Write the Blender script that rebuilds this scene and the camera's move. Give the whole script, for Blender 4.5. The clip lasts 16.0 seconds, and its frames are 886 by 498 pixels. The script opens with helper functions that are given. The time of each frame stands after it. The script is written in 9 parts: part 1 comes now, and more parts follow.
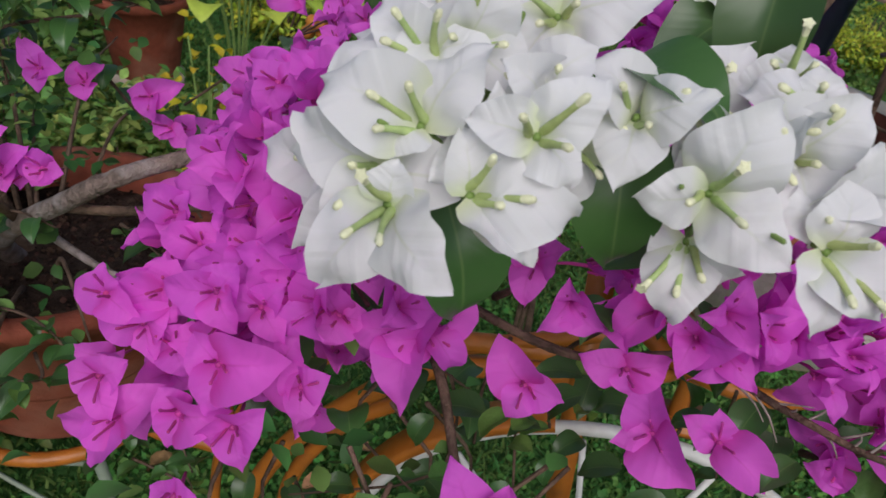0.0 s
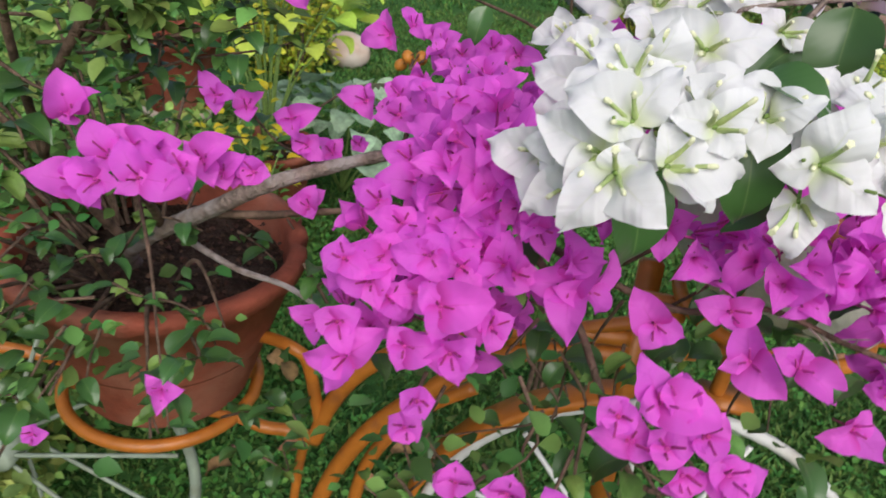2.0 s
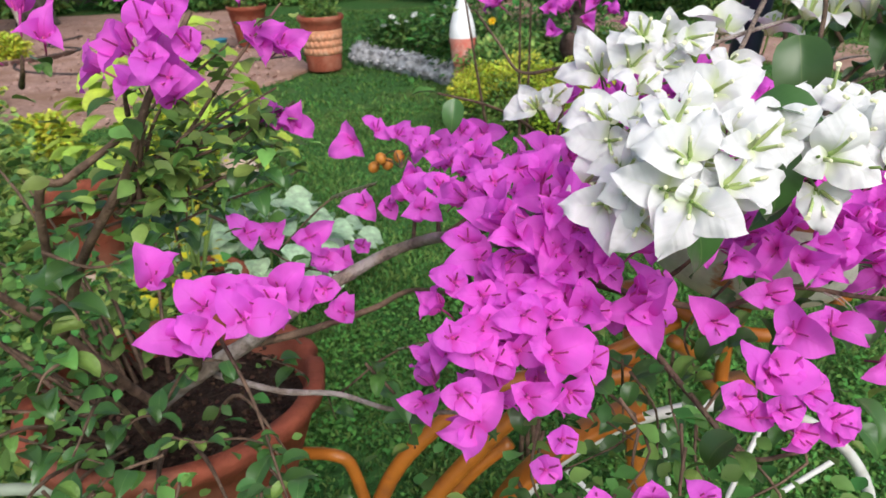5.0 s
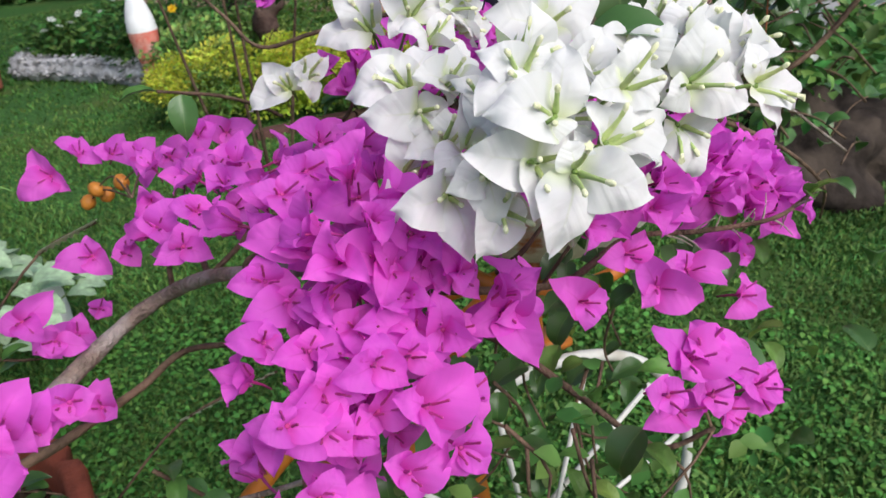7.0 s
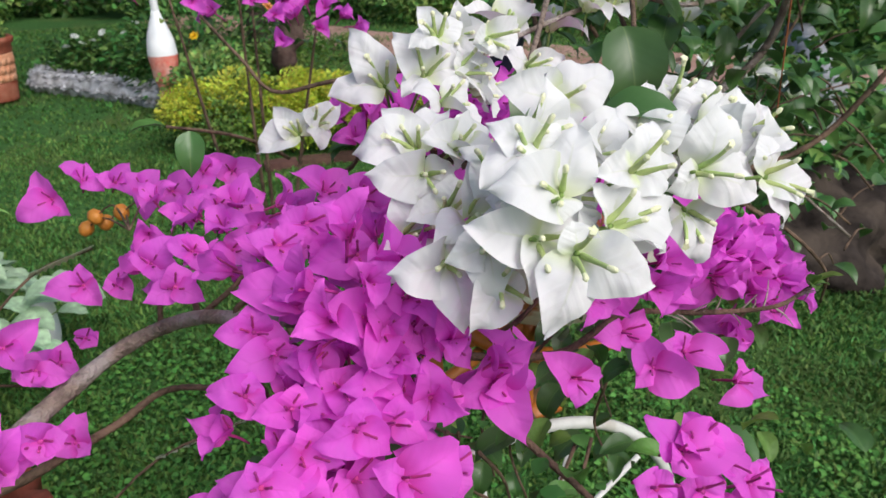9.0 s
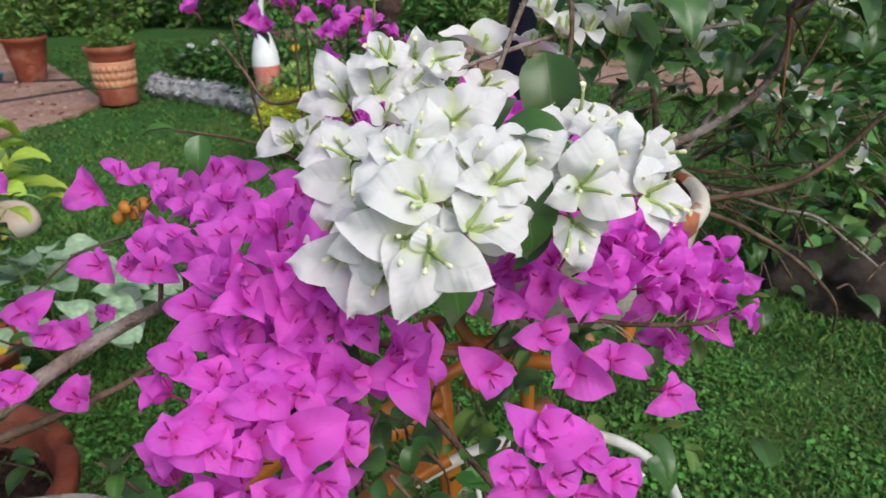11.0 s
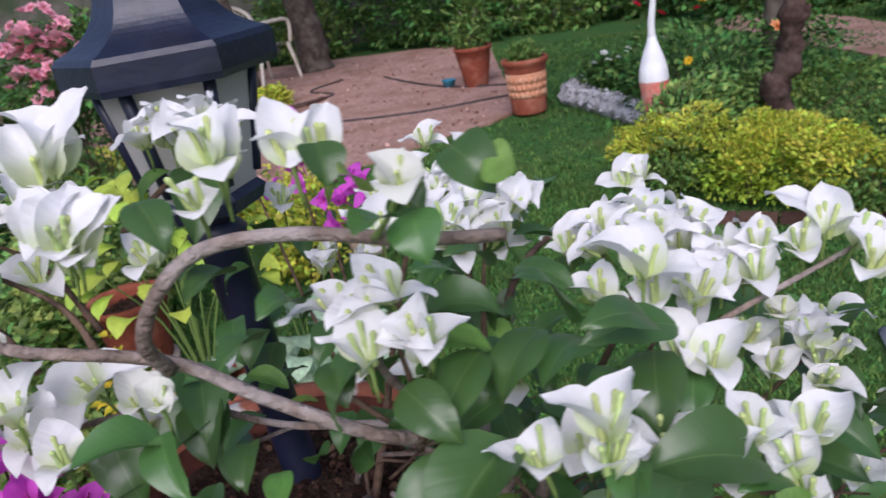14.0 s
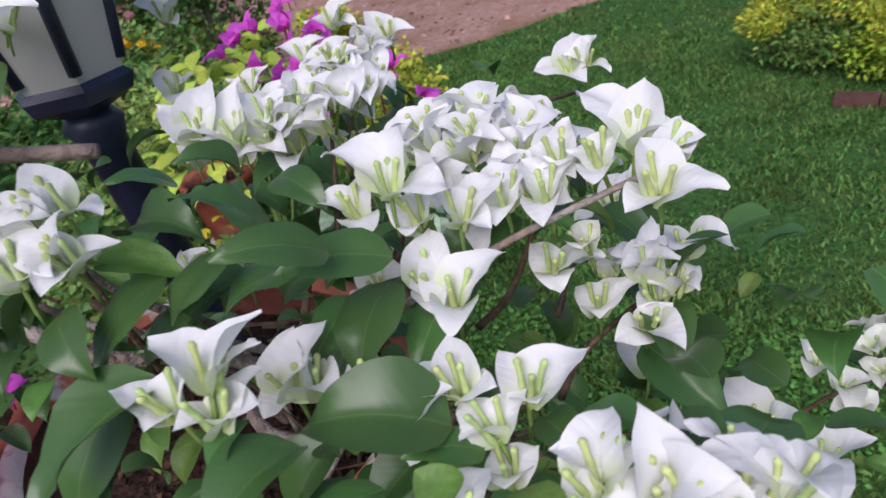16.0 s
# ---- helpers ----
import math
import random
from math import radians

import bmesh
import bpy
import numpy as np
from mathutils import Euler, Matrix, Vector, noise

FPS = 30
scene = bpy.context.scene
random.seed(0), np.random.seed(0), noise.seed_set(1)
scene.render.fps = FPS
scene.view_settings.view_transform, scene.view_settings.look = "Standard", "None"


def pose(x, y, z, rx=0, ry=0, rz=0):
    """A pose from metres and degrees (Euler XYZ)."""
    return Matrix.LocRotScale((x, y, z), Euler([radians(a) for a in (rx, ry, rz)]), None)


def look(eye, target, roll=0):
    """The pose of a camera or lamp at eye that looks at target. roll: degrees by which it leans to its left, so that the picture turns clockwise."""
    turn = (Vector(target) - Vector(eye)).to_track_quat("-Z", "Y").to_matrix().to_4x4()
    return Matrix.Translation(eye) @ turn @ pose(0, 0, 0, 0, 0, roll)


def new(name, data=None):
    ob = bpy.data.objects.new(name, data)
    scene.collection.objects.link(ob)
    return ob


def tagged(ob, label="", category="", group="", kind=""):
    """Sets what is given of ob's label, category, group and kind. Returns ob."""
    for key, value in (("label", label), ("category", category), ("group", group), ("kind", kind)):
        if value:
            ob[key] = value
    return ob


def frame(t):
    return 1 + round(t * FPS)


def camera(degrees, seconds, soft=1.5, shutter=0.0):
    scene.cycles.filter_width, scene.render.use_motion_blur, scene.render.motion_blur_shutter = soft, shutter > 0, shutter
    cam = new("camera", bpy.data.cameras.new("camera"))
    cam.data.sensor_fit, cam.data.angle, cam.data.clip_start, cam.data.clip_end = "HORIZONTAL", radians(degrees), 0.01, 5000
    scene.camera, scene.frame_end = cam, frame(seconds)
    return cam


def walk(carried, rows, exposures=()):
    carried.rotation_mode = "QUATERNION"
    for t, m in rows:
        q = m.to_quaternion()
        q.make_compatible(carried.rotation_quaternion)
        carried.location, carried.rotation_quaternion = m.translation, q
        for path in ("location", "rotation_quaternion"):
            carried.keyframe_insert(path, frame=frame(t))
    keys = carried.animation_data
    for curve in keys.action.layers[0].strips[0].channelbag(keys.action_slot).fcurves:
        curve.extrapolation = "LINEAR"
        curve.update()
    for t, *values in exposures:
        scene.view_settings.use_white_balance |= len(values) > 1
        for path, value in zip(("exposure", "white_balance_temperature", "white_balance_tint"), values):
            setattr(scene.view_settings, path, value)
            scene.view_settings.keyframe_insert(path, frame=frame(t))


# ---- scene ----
cam = camera(61.5, 16.0, shutter=0.3)
cam.data.dof.use_dof, cam.data.dof.focus_distance, cam.data.dof.aperture_fstop = True, 0.52, 20.0
PATH = [
    (0, (0.05, -0.014, 1.473), (-0.076, 1.645, 0.363), 9.3),
    (0.5, (0.028, -0.006, 1.467), (-0.098, 1.644, 0.343), 10.5),
    (1, (0.011, -0.016, 1.466), (-0.1, 1.651, 0.366), 13.6),
    (1.5, (-0.014, -0.103, 1.497), (-0.116, 1.605, 0.461), 13.0),
    (2, (-0.066, -0.183, 1.498), (-0.16, 1.529, 0.468), 9.1),
    (2.5, (-0.101, -0.251, 1.499), (-0.174, 1.454, 0.455), 4.8),
    (3, (-0.07, -0.255, 1.509), (-0.117, 1.482, 0.518), 3.2),
    (3.5, (-0.047, -0.267, 1.491), (-0.141, 1.49, 0.539), 0.1),
    (3.7, (-0.082, -0.269, 1.489), (-0.126, 1.51, 0.577), 1.2),
    (5.8, (-0.236, -0.231, 1.542), (0.075, 1.562, 0.713), -3.5),
    (6, (-0.231, -0.211, 1.539), (0.156, 1.566, 0.706), -2.3),
    (6.5, (-0.238, -0.127, 1.526), (0.392, 1.55, 0.635), -5.2),
    (7, (-0.24, -0.07, 1.483), (0.569, 1.506, 0.554), -6.4),
    (7.5, (-0.247, -0.054, 1.485), (0.646, 1.5, 0.599), -2.8),
    (8, (-0.252, -0.046, 1.49), (0.669, 1.522, 0.655), -1.6),
    (8.5, (-0.246, -0.048, 1.488), (0.648, 1.54, 0.665), -1.3),
    (9, (-0.231, -0.058, 1.493), (0.61, 1.558, 0.668), -1.5),
    (9.2, (-0.226, -0.068, 1.496), (0.606, 1.556, 0.677), -1.2),
    (11.3, (-0.074, -0.215, 1.51), (0.405, 1.559, 0.72), -1.5),
    (11.5, (0.023, -0.238, 1.535), (0.327, 1.561, 0.714), -3.2),
    (12, (0.216, -0.235, 1.582), (0.347, 1.564, 0.719), -3.4),
    (12.5, (0.37, -0.141, 1.591), (0.38, 1.65, 0.701), -6.3),
    (13, (0.538, 0.017, 1.645), (0.347, 1.8, 0.758), -11.4),
    (13.5, (0.652, 0.149, 1.72), (0.266, 1.908, 0.85), -10.9),
    (14, (0.798, 0.227, 1.709), (0.187, 1.982, 0.971), -9.5),
    (14.5, (0.878, 0.254, 1.697), (0.166, 1.957, 0.925), -11.7),
    (15, (0.926, 0.274, 1.688), (0.124, 1.878, 0.804), -13.5),
    (15.5, (0.977, 0.306, 1.675), (0.114, 1.861, 0.759), -13.8),
    (16, (1.0, 0.379, 1.658), (0.047, 1.851, 0.697), -13.6),
]
walk(cam, [(t, look(eye, target, roll)) for t, eye, target, roll in PATH], [
    (0, -0.48, 6350, 11), (1.0, -0.32, 6300, 12), (2.0, 0.06, 6500, 8), (3.5, 0.32, 6550, 5), (6, 0.36, 6500, 7), (6.6, 0.26, 6500, 7), (9, 0.18, 6500, 7), (11.5, 0.03, 6500, 5),
    (12.5, 0.18, 6450, 3), (13.0, 0.38, 6250, 10), (13.5, 0.42, 6050, 18), (14.0, 0.05, 6050, 20), (14.5, -0.12, 6050, 20), (15.2, -0.08, 6100, 20), (16, 0.02, 6150, 20)])

# ---- world, sun and exposure ----
world = bpy.data.worlds.new("sky")
world.use_nodes = True
scene.world = world
wn = world.node_tree
sky = wn.nodes.new("ShaderNodeTexSky")
sky.sky_type = "NISHITA"
sky.sun_disc = False
sky.sun_elevation = radians(44)
sky.sun_rotation = radians(167)
sky.dust_density = 3.0
wn.links.new(sky.outputs[0], wn.nodes["Background"].inputs[0])
wn.nodes["Background"].inputs[1].default_value = 0.108
sun_data = bpy.data.lights.new("sun", "SUN")
sun_data.energy, sun_data.angle, sun_data.color = 2.4, radians(50), (1.0, 0.97, 0.98)
sun = new("sun", sun_data)
sun.matrix_world = look((0.8, -3.4, 3.35), (0, 0, 0))


# ---- materials ----
def material(name, color, rough=0.6, spec=0.3, vary=0.15, scale=30.0, bump=0.2, bump_scale=None, metal=0.0,
             second=None, second_scale=4.0, second_cut=(0.45, 0.62), translucent=0.0, random_by="", random_amount=0.25, hue=0.02):
    """A surface with two scales of variation, a fine relief, and a change from piece to piece."""
    m = bpy.data.materials.new(name)
    m.use_nodes = True
    t = m.node_tree
    b = t.nodes["Principled BSDF"]
    out = t.nodes["Material Output"]
    co = t.nodes.new("ShaderNodeTexCoord")
    n1 = t.nodes.new("ShaderNodeTexNoise")
    n1.inputs["Scale"].default_value, n1.inputs["Detail"].default_value = scale, 6.0
    t.links.new(co.outputs["Object"], n1.inputs["Vector"])
    ramp = t.nodes.new("ShaderNodeValToRGB")
    lo = tuple(max(0.0, c * (1 - vary)) for c in color)
    hi = tuple(min(1.0, c * (1 + vary)) for c in color)
    ramp.color_ramp.elements[0].position, ramp.color_ramp.elements[0].color = 0.3, (*lo, 1)
    ramp.color_ramp.elements[1].position, ramp.color_ramp.elements[1].color = 0.7, (*hi, 1)
    t.links.new(n1.outputs["Fac"], ramp.inputs["Fac"])
    last = ramp.outputs["Color"]
    if second:
        n2 = t.nodes.new("ShaderNodeTexNoise")
        n2.inputs["Scale"].default_value, n2.inputs["Detail"].default_value = second_scale, 8.0
        t.links.new(co.outputs["Object"], n2.inputs["Vector"])
        cut = t.nodes.new("ShaderNodeMapRange")
        cut.inputs["From Min"].default_value, cut.inputs["From Max"].default_value = second_cut
        t.links.new(n2.outputs["Fac"], cut.inputs["Value"])
        mix = t.nodes.new("ShaderNodeMix")
        mix.data_type = "RGBA"
        mix.inputs["B"].default_value = (*second, 1)
        t.links.new(cut.outputs["Result"], mix.inputs["Factor"])
        t.links.new(last, mix.inputs["A"])
        last = mix.outputs["Result"]
    if random_by:
        if random_by == "island":
            r = t.nodes.new("ShaderNodeNewGeometry").outputs["Random Per Island"]
        else:
            r = t.nodes.new("ShaderNodeObjectInfo").outputs["Random"]
        hsv = t.nodes.new("ShaderNodeHueSaturation")
        val = t.nodes.new("ShaderNodeMapRange")
        val.inputs["To Min"].default_value, val.inputs["To Max"].default_value = 1 - random_amount, 1 + random_amount
        hu = t.nodes.new("ShaderNodeMapRange")
        hu.inputs["To Min"].default_value, hu.inputs["To Max"].default_value = 0.5 + hue, 0.5 - hue
        mul = t.nodes.new("ShaderNodeMath")
        mul.operation = "MULTIPLY"
        mul.inputs[1].default_value = 7.31
        fr = t.nodes.new("ShaderNodeMath")
        fr.operation = "FRACT"
        t.links.new(r, mul.inputs[0])
        t.links.new(mul.outputs[0], fr.inputs[0])
        t.links.new(r, val.inputs["Value"])
        t.links.new(fr.outputs[0], hu.inputs["Value"])
        t.links.new(val.outputs["Result"], hsv.inputs["Value"])
        t.links.new(hu.outputs["Result"], hsv.inputs["Hue"])
        t.links.new(last, hsv.inputs["Color"])
        last = hsv.outputs["Color"]
    t.links.new(last, b.inputs["Base Color"])
    b.inputs["Roughness"].default_value = rough
    b.inputs["Metallic"].default_value = metal
    b.inputs["Specular IOR Level"].default_value = spec
    if bump:
        nb = t.nodes.new("ShaderNodeTexNoise")
        nb.inputs["Scale"].default_value, nb.inputs["Detail"].default_value = bump_scale or scale * 2, 5.0
        t.links.new(co.outputs["Object"], nb.inputs["Vector"])
        bu = t.nodes.new("ShaderNodeBump")
        bu.inputs["Strength"].default_value, bu.inputs["Distance"].default_value = bump, 0.01
        t.links.new(nb.outputs["Fac"], bu.inputs["Height"])
        t.links.new(bu.outputs["Normal"], b.inputs["Normal"])
    if translucent:
        tr = t.nodes.new("ShaderNodeBsdfTranslucent")
        t.links.new(last, tr.inputs["Color"])
        ms = t.nodes.new("ShaderNodeMixShader")
        ms.inputs[0].default_value = translucent
        t.links.new(b.outputs[0], ms.inputs[1])
        t.links.new(tr.outputs[0], ms.inputs[2])
        t.links.new(ms.outputs[0], out.inputs["Surface"])
    return m


def petal_material(name, color, base, vein, translucent, rough=0.55, vein_amount=0.5, random_amount=0.06, reach=0.011, spec=0.25, relief=0.25, vein_end=0.03):
    """Papery bract: own tint at its base, fine veins that run out from the midrib, crinkled relief."""
    m = bpy.data.materials.new(name)
    m.use_nodes = True
    t = m.node_tree
    b = t.nodes["Principled BSDF"]
    out = t.nodes["Material Output"]
    co = t.nodes.new("ShaderNodeTexCoord")
    sep = t.nodes.new("ShaderNodeSeparateXYZ")
    t.links.new(co.outputs["Object"], sep.inputs[0])
    along = t.nodes.new("ShaderNodeMapRange")
    along.inputs["From Min"].default_value, along.inputs["From Max"].default_value = 0.001, reach
    t.links.new(sep.outputs["Y"], along.inputs["Value"])
    mix = t.nodes.new("ShaderNodeMix")
    mix.data_type = "RGBA"
    mix.inputs["A"].default_value, mix.inputs["B"].default_value = (*base, 1), (*color, 1)
    t.links.new(along.outputs["Result"], mix.inputs["Factor"])
    ab = t.nodes.new("ShaderNodeMath")
    ab.operation = "ABSOLUTE"
    t.links.new(sep.outputs["X"], ab.inputs[0])
    rib = t.nodes.new("ShaderNodeMapRange")
    rib.inputs["From Min"].default_value, rib.inputs["From Max"].default_value = 0.0002, 0.0009
    rib.inputs["To Min"].default_value, rib.inputs["To Max"].default_value = vein_amount, 0.0
    t.links.new(ab.outputs[0], rib.inputs["Value"])
    mid = t.nodes.new("ShaderNodeMix")
    mid.data_type = "RGBA"
    mid.inputs["B"].default_value = (*vein, 1)
    fade = t.nodes.new("ShaderNodeMapRange")
    fade.inputs["From Min"].default_value, fade.inputs["From Max"].default_value = vein_end * 0.35, vein_end
    fade.inputs["To Min"].default_value, fade.inputs["To Max"].default_value = 1.0, 0.0
    t.links.new(sep.outputs["Y"], fade.inputs["Value"])
    both = t.nodes.new("ShaderNodeMath")
    both.operation = "MULTIPLY"
    t.links.new(rib.outputs["Result"], both.inputs[0])
    t.links.new(fade.outputs["Result"], both.inputs[1])
    t.links.new(both.outputs[0], mid.inputs["Factor"])
    t.links.new(mix.outputs["Result"], mid.inputs["A"])
    # side veins: stripes slanting away from the midrib
    comb = t.nodes.new("ShaderNodeMath")
    comb.operation = "SUBTRACT"
    t.links.new(sep.outputs["Y"], comb.inputs[0])
    t.links.new(ab.outputs[0], comb.inputs[1])
    vec = t.nodes.new("ShaderNodeCombineXYZ")
    t.links.new(comb.outputs[0], vec.inputs["X"])
    wave = t.nodes.new("ShaderNodeTexWave")
    wave.inputs["Scale"].default_value, wave.inputs["Distortion"].default_value = 38.0, 9.0
    wave.inputs["Detail"].default_value, wave.inputs["Detail Scale"].default_value = 3.0, 1.5
    t.links.new(vec.outputs[0], wave.inputs["Vector"])
    noi = t.nodes.new("ShaderNodeTexNoise")
    noi.inputs["Scale"].default_value, noi.inputs["Detail"].default_value = 160.0, 4.0
    t.links.new(co.outputs["Object"], noi.inputs["Vector"])
    add = t.nodes.new("ShaderNodeMath")
    add.operation = "ADD"
    t.links.new(wave.outputs["Fac"], add.inputs[0])
    t.links.new(noi.outputs["Fac"], add.inputs[1])
    bu = t.nodes.new("ShaderNodeBump")
    bu.inputs["Strength"].default_value, bu.inputs["Distance"].default_value = relief, 0.0008
    t.links.new(add.outputs[0], bu.inputs["Height"])
    t.links.new(bu.outputs["Normal"], b.inputs["Normal"])
    hsv = t.nodes.new("ShaderNodeHueSaturation")
    oi = t.nodes.new("ShaderNodeObjectInfo")
    val = t.nodes.new("ShaderNodeMapRange")
    val.inputs["To Min"].default_value, val.inputs["To Max"].default_value = 1 - random_amount * 2, 1.0
    hu = t.nodes.new("ShaderNodeMapRange")
    hu.inputs["To Min"].default_value, hu.inputs["To Max"].default_value = 0.49, 0.508
    t.links.new(oi.outputs["Random"], val.inputs["Value"])
    t.links.new(oi.outputs["Random"], hu.inputs["Value"])
    t.links.new(val.outputs["Result"], hsv.inputs["Value"])
    t.links.new(hu.outputs["Result"], hsv.inputs["Hue"])
    t.links.new(mid.outputs["Result"], hsv.inputs["Color"])
    t.links.new(hsv.outputs["Color"], b.inputs["Base Color"])
    b.inputs["Roughness"].default_value = rough
    b.inputs["Specular IOR Level"].default_value = spec
    tr = t.nodes.new("ShaderNodeBsdfTranslucent")
    t.links.new(hsv.outputs["Color"], tr.inputs["Color"])
    ms = t.nodes.new("ShaderNodeMixShader")
    ms.inputs[0].default_value = translucent
    t.links.new(b.outputs[0], ms.inputs[1])
    t.links.new(tr.outputs[0], ms.inputs[2])
    t.links.new(ms.outputs[0], out.inputs["Surface"])
    return m


WHITE = petal_material("white_bract", (0.885, 0.885, 0.90), (0.80, 0.87, 0.58), (0.66, 0.72, 0.48), 0.34, vein_amount=0.4, random_amount=0.03, relief=0.32)
WHITE_CUP = petal_material("white_bract_green_veined", (0.91, 0.91, 0.92), (0.68, 0.78, 0.42), (0.44, 0.54, 0.26), 0.32, vein_amount=0.6, random_amount=0.03, reach=0.017, vein_end=0.02)
CREAM = petal_material("greenish_white_bract", (0.84, 0.85, 0.78), (0.62, 0.74, 0.36), (0.5, 0.62, 0.28), 0.3, vein_amount=0.7, random_amount=0.05)
MAGENTA = petal_material("magenta_bract", (0.94, 0.165, 0.86), (0.84, 0.10, 0.64), (0.66, 0.055, 0.46), 0.48, vein_amount=0.35, random_amount=0.08, relief=0.32)
TUBE_GREEN = material("flower_tube_green", (0.46, 0.56, 0.22), rough=0.5, scale=120, bump=0.1, random_by="object", random_amount=0.15)
TUBE_TIP = material("flower_tip_cream", (0.80, 0.81, 0.54), rough=0.6, scale=200, bump=0.2)
TUBE_MAUVE = material("flower_tube_mauve", (0.44, 0.045, 0.25), rough=0.5, scale=120, bump=0.1, random_by="object", random_amount=0.3)
LEAF_DARK = petal_material("leaf_dark_green", (0.074, 0.178, 0.046), (0.085, 0.19, 0.05), (0.17, 0.28, 0.09), 0.16, rough=0.33, vein_amount=0.7, random_amount=0.2, spec=0.6, relief=0.06, vein_end=0.12)
LEAF_LIGHT = material("leaf_fresh_green", (0.15, 0.28, 0.06), rough=0.42, spec=0.4, vary=0.2, scale=60, bump=0.2, translucent=0.3, random_by="object", random_amount=0.3, hue=0.03)
LEAVES_SMALL = material("small_green_leaves", (0.17, 0.29, 0.07), rough=0.48, spec=0.28, vary=0.3, scale=40, bump=0.0, translucent=0.2, random_by="island", random_amount=0.55, hue=0.045)
CLOVER = material("green_clover_leaves", (0.10, 0.26, 0.05), rough=0.55, spec=0.25, vary=0.3, scale=20, bump=0.0, translucent=0.2, random_by="island", random_amount=0.35, hue=0.02)
LEAVES_FRESH = material("fresh_yellowish_green_leaves", (0.28, 0.39, 0.10), rough=0.5, spec=0.28, vary=0.3, scale=30, bump=0.0, translucent=0.25, random_by="island", random_amount=0.5, hue=0.045)
LEAVES_DEEP = material("deep_green_leaves", (0.085, 0.19, 0.045), rough=0.5, spec=0.22, vary=0.3, scale=20, bump=0.0, translucent=0.15, random_by="island", random_amount=0.6, hue=0.04)
LEAVES_GOLD = material("golden_yellow_green_leaves", (0.55, 0.60, 0.07), rough=0.45, spec=0.35, vary=0.2, scale=8, bump=0.0, translucent=0.25, random_by="island", random_amount=0.5, hue=0.05)
LEAVES_LIME = material("lime_green_leaves", (0.44, 0.60, 0.065), rough=0.5, spec=0.3, vary=0.2, scale=14, bump=0.0, translucent=0.3, random_by="island", random_amount=0.3, hue=0.03)
GRASS = material("grass_blades", (0.105, 0.215, 0.05), rough=0.55, spec=0.2, vary=0.3, scale=2.2, bump=0.0, translucent=0.25, random_by="island", random_amount=0.55, hue=0.04)
LAWN = material("lawn_soil_and_thatch", (0.045, 0.115, 0.03), rough=0.95, spec=0.1, vary=0.5, scale=26, bump=0.8, bump_scale=60, second=(0.09, 0.12, 0.035), second_scale=1.2, second_cut=(0.5, 0.75))
BARK = material("grey_brown_bark", (0.24, 0.185, 0.155), rough=0.8, spec=0.2, vary=0.35, scale=90, bump=0.7, bump_scale=220, second=(0.38, 0.33, 0.31), second_scale=30)
BARK_DARK = material("dark_twig_bark", (0.10, 0.065, 0.045), rough=0.75, spec=0.25, vary=0.35, scale=120, bump=0.5, bump_scale=260, second=(0.2, 0.13, 0.09), second_scale=35)
TWIG_GREY = material("pale_dry_twig", (0.36, 0.31, 0.27), rough=0.85, spec=0.1, vary=0.3, scale=160, bump=0.4)
SHOOT_RED = material("reddish_young_shoot", (0.34, 0.12, 0.05), rough=0.6, vary=0.2, scale=120, bump=0.2)
THORN_GREEN = material("green_shoot", (0.2, 0.3, 0.08), rough=0.6, vary=0.2, scale=120, bump=0.2)
TERRACOTTA = material("terracotta", (0.27, 0.072, 0.042), rough=0.75, spec=0.2, vary=0.18, scale=40, bump=0.25, bump_scale=180, second=(0.43, 0.19, 0.13), second_scale=6, second_cut=(0.5, 0.75))
TERRACOTTA_PALE = material("pale_terracotta_band", (0.62, 0.29, 0.17), rough=0.8, spec=0.15, vary=0.15, scale=40, bump=0.25, second=(0.68, 0.4, 0.27), second_scale=9)
WHITEWASH = material("peeling_whitewash_on_terracotta", (0.66, 0.63, 0.57), rough=0.85, spec=0.15, vary=0.14, scale=30, bump=0.35, bump_scale=120, second=(0.46, 0.17, 0.08), second_scale=11, second_cut=(0.66, 0.72))
RIM_WORN = material("worn_terracotta_rim", (0.38, 0.135, 0.08), rough=0.8, spec=0.15, vary=0.2, scale=40, bump=0.35, second=(0.64, 0.60, 0.54), second_scale=13, second_cut=(0.49, 0.53))
# Bowl's inner wall: its shade is mixed into this darker, blotched terracotta.
TERRACOTTA_SHADED = material("shade_dark_terracotta", (0.15, 0.05, 0.034), rough=0.7, spec=0.25, vary=0.3, scale=40, bump=0.3, second=(0.07, 0.035, 0.026), second_scale=9, second_cut=(0.45, 0.65))
# Moist soil, its colour darkened further for the shade under the plant.
SOIL = material("moist_shade_darkened_soil", (0.038, 0.024, 0.018), rough=0.95, spec=0.1, vary=0.5, scale=70, bump=1.0, bump_scale=110, second=(0.075, 0.052, 0.04), second_scale=22, second_cut=(0.5, 0.7))
CRUMB = material("soil_crumbs", (0.06, 0.033, 0.023), rough=0.95, spec=0.1, vary=0.4, scale=90, bump=0.5, random_by="island", random_amount=0.7, hue=0.02)
DRY_LEAF = material("dry_brown_leaf", (0.34, 0.19, 0.09), rough=0.8, spec=0.2, vary=0.3, scale=50, bump=0.4, random_by="object", random_amount=0.3)
ORANGE = material("orange_painted_steel", (0.44, 0.145, 0.02), rough=0.38, spec=0.5, vary=0.14, scale=30, bump=0.12, bump_scale=90, second=(0.3, 0.1, 0.025), second_scale=16, second_cut=(0.58, 0.72))
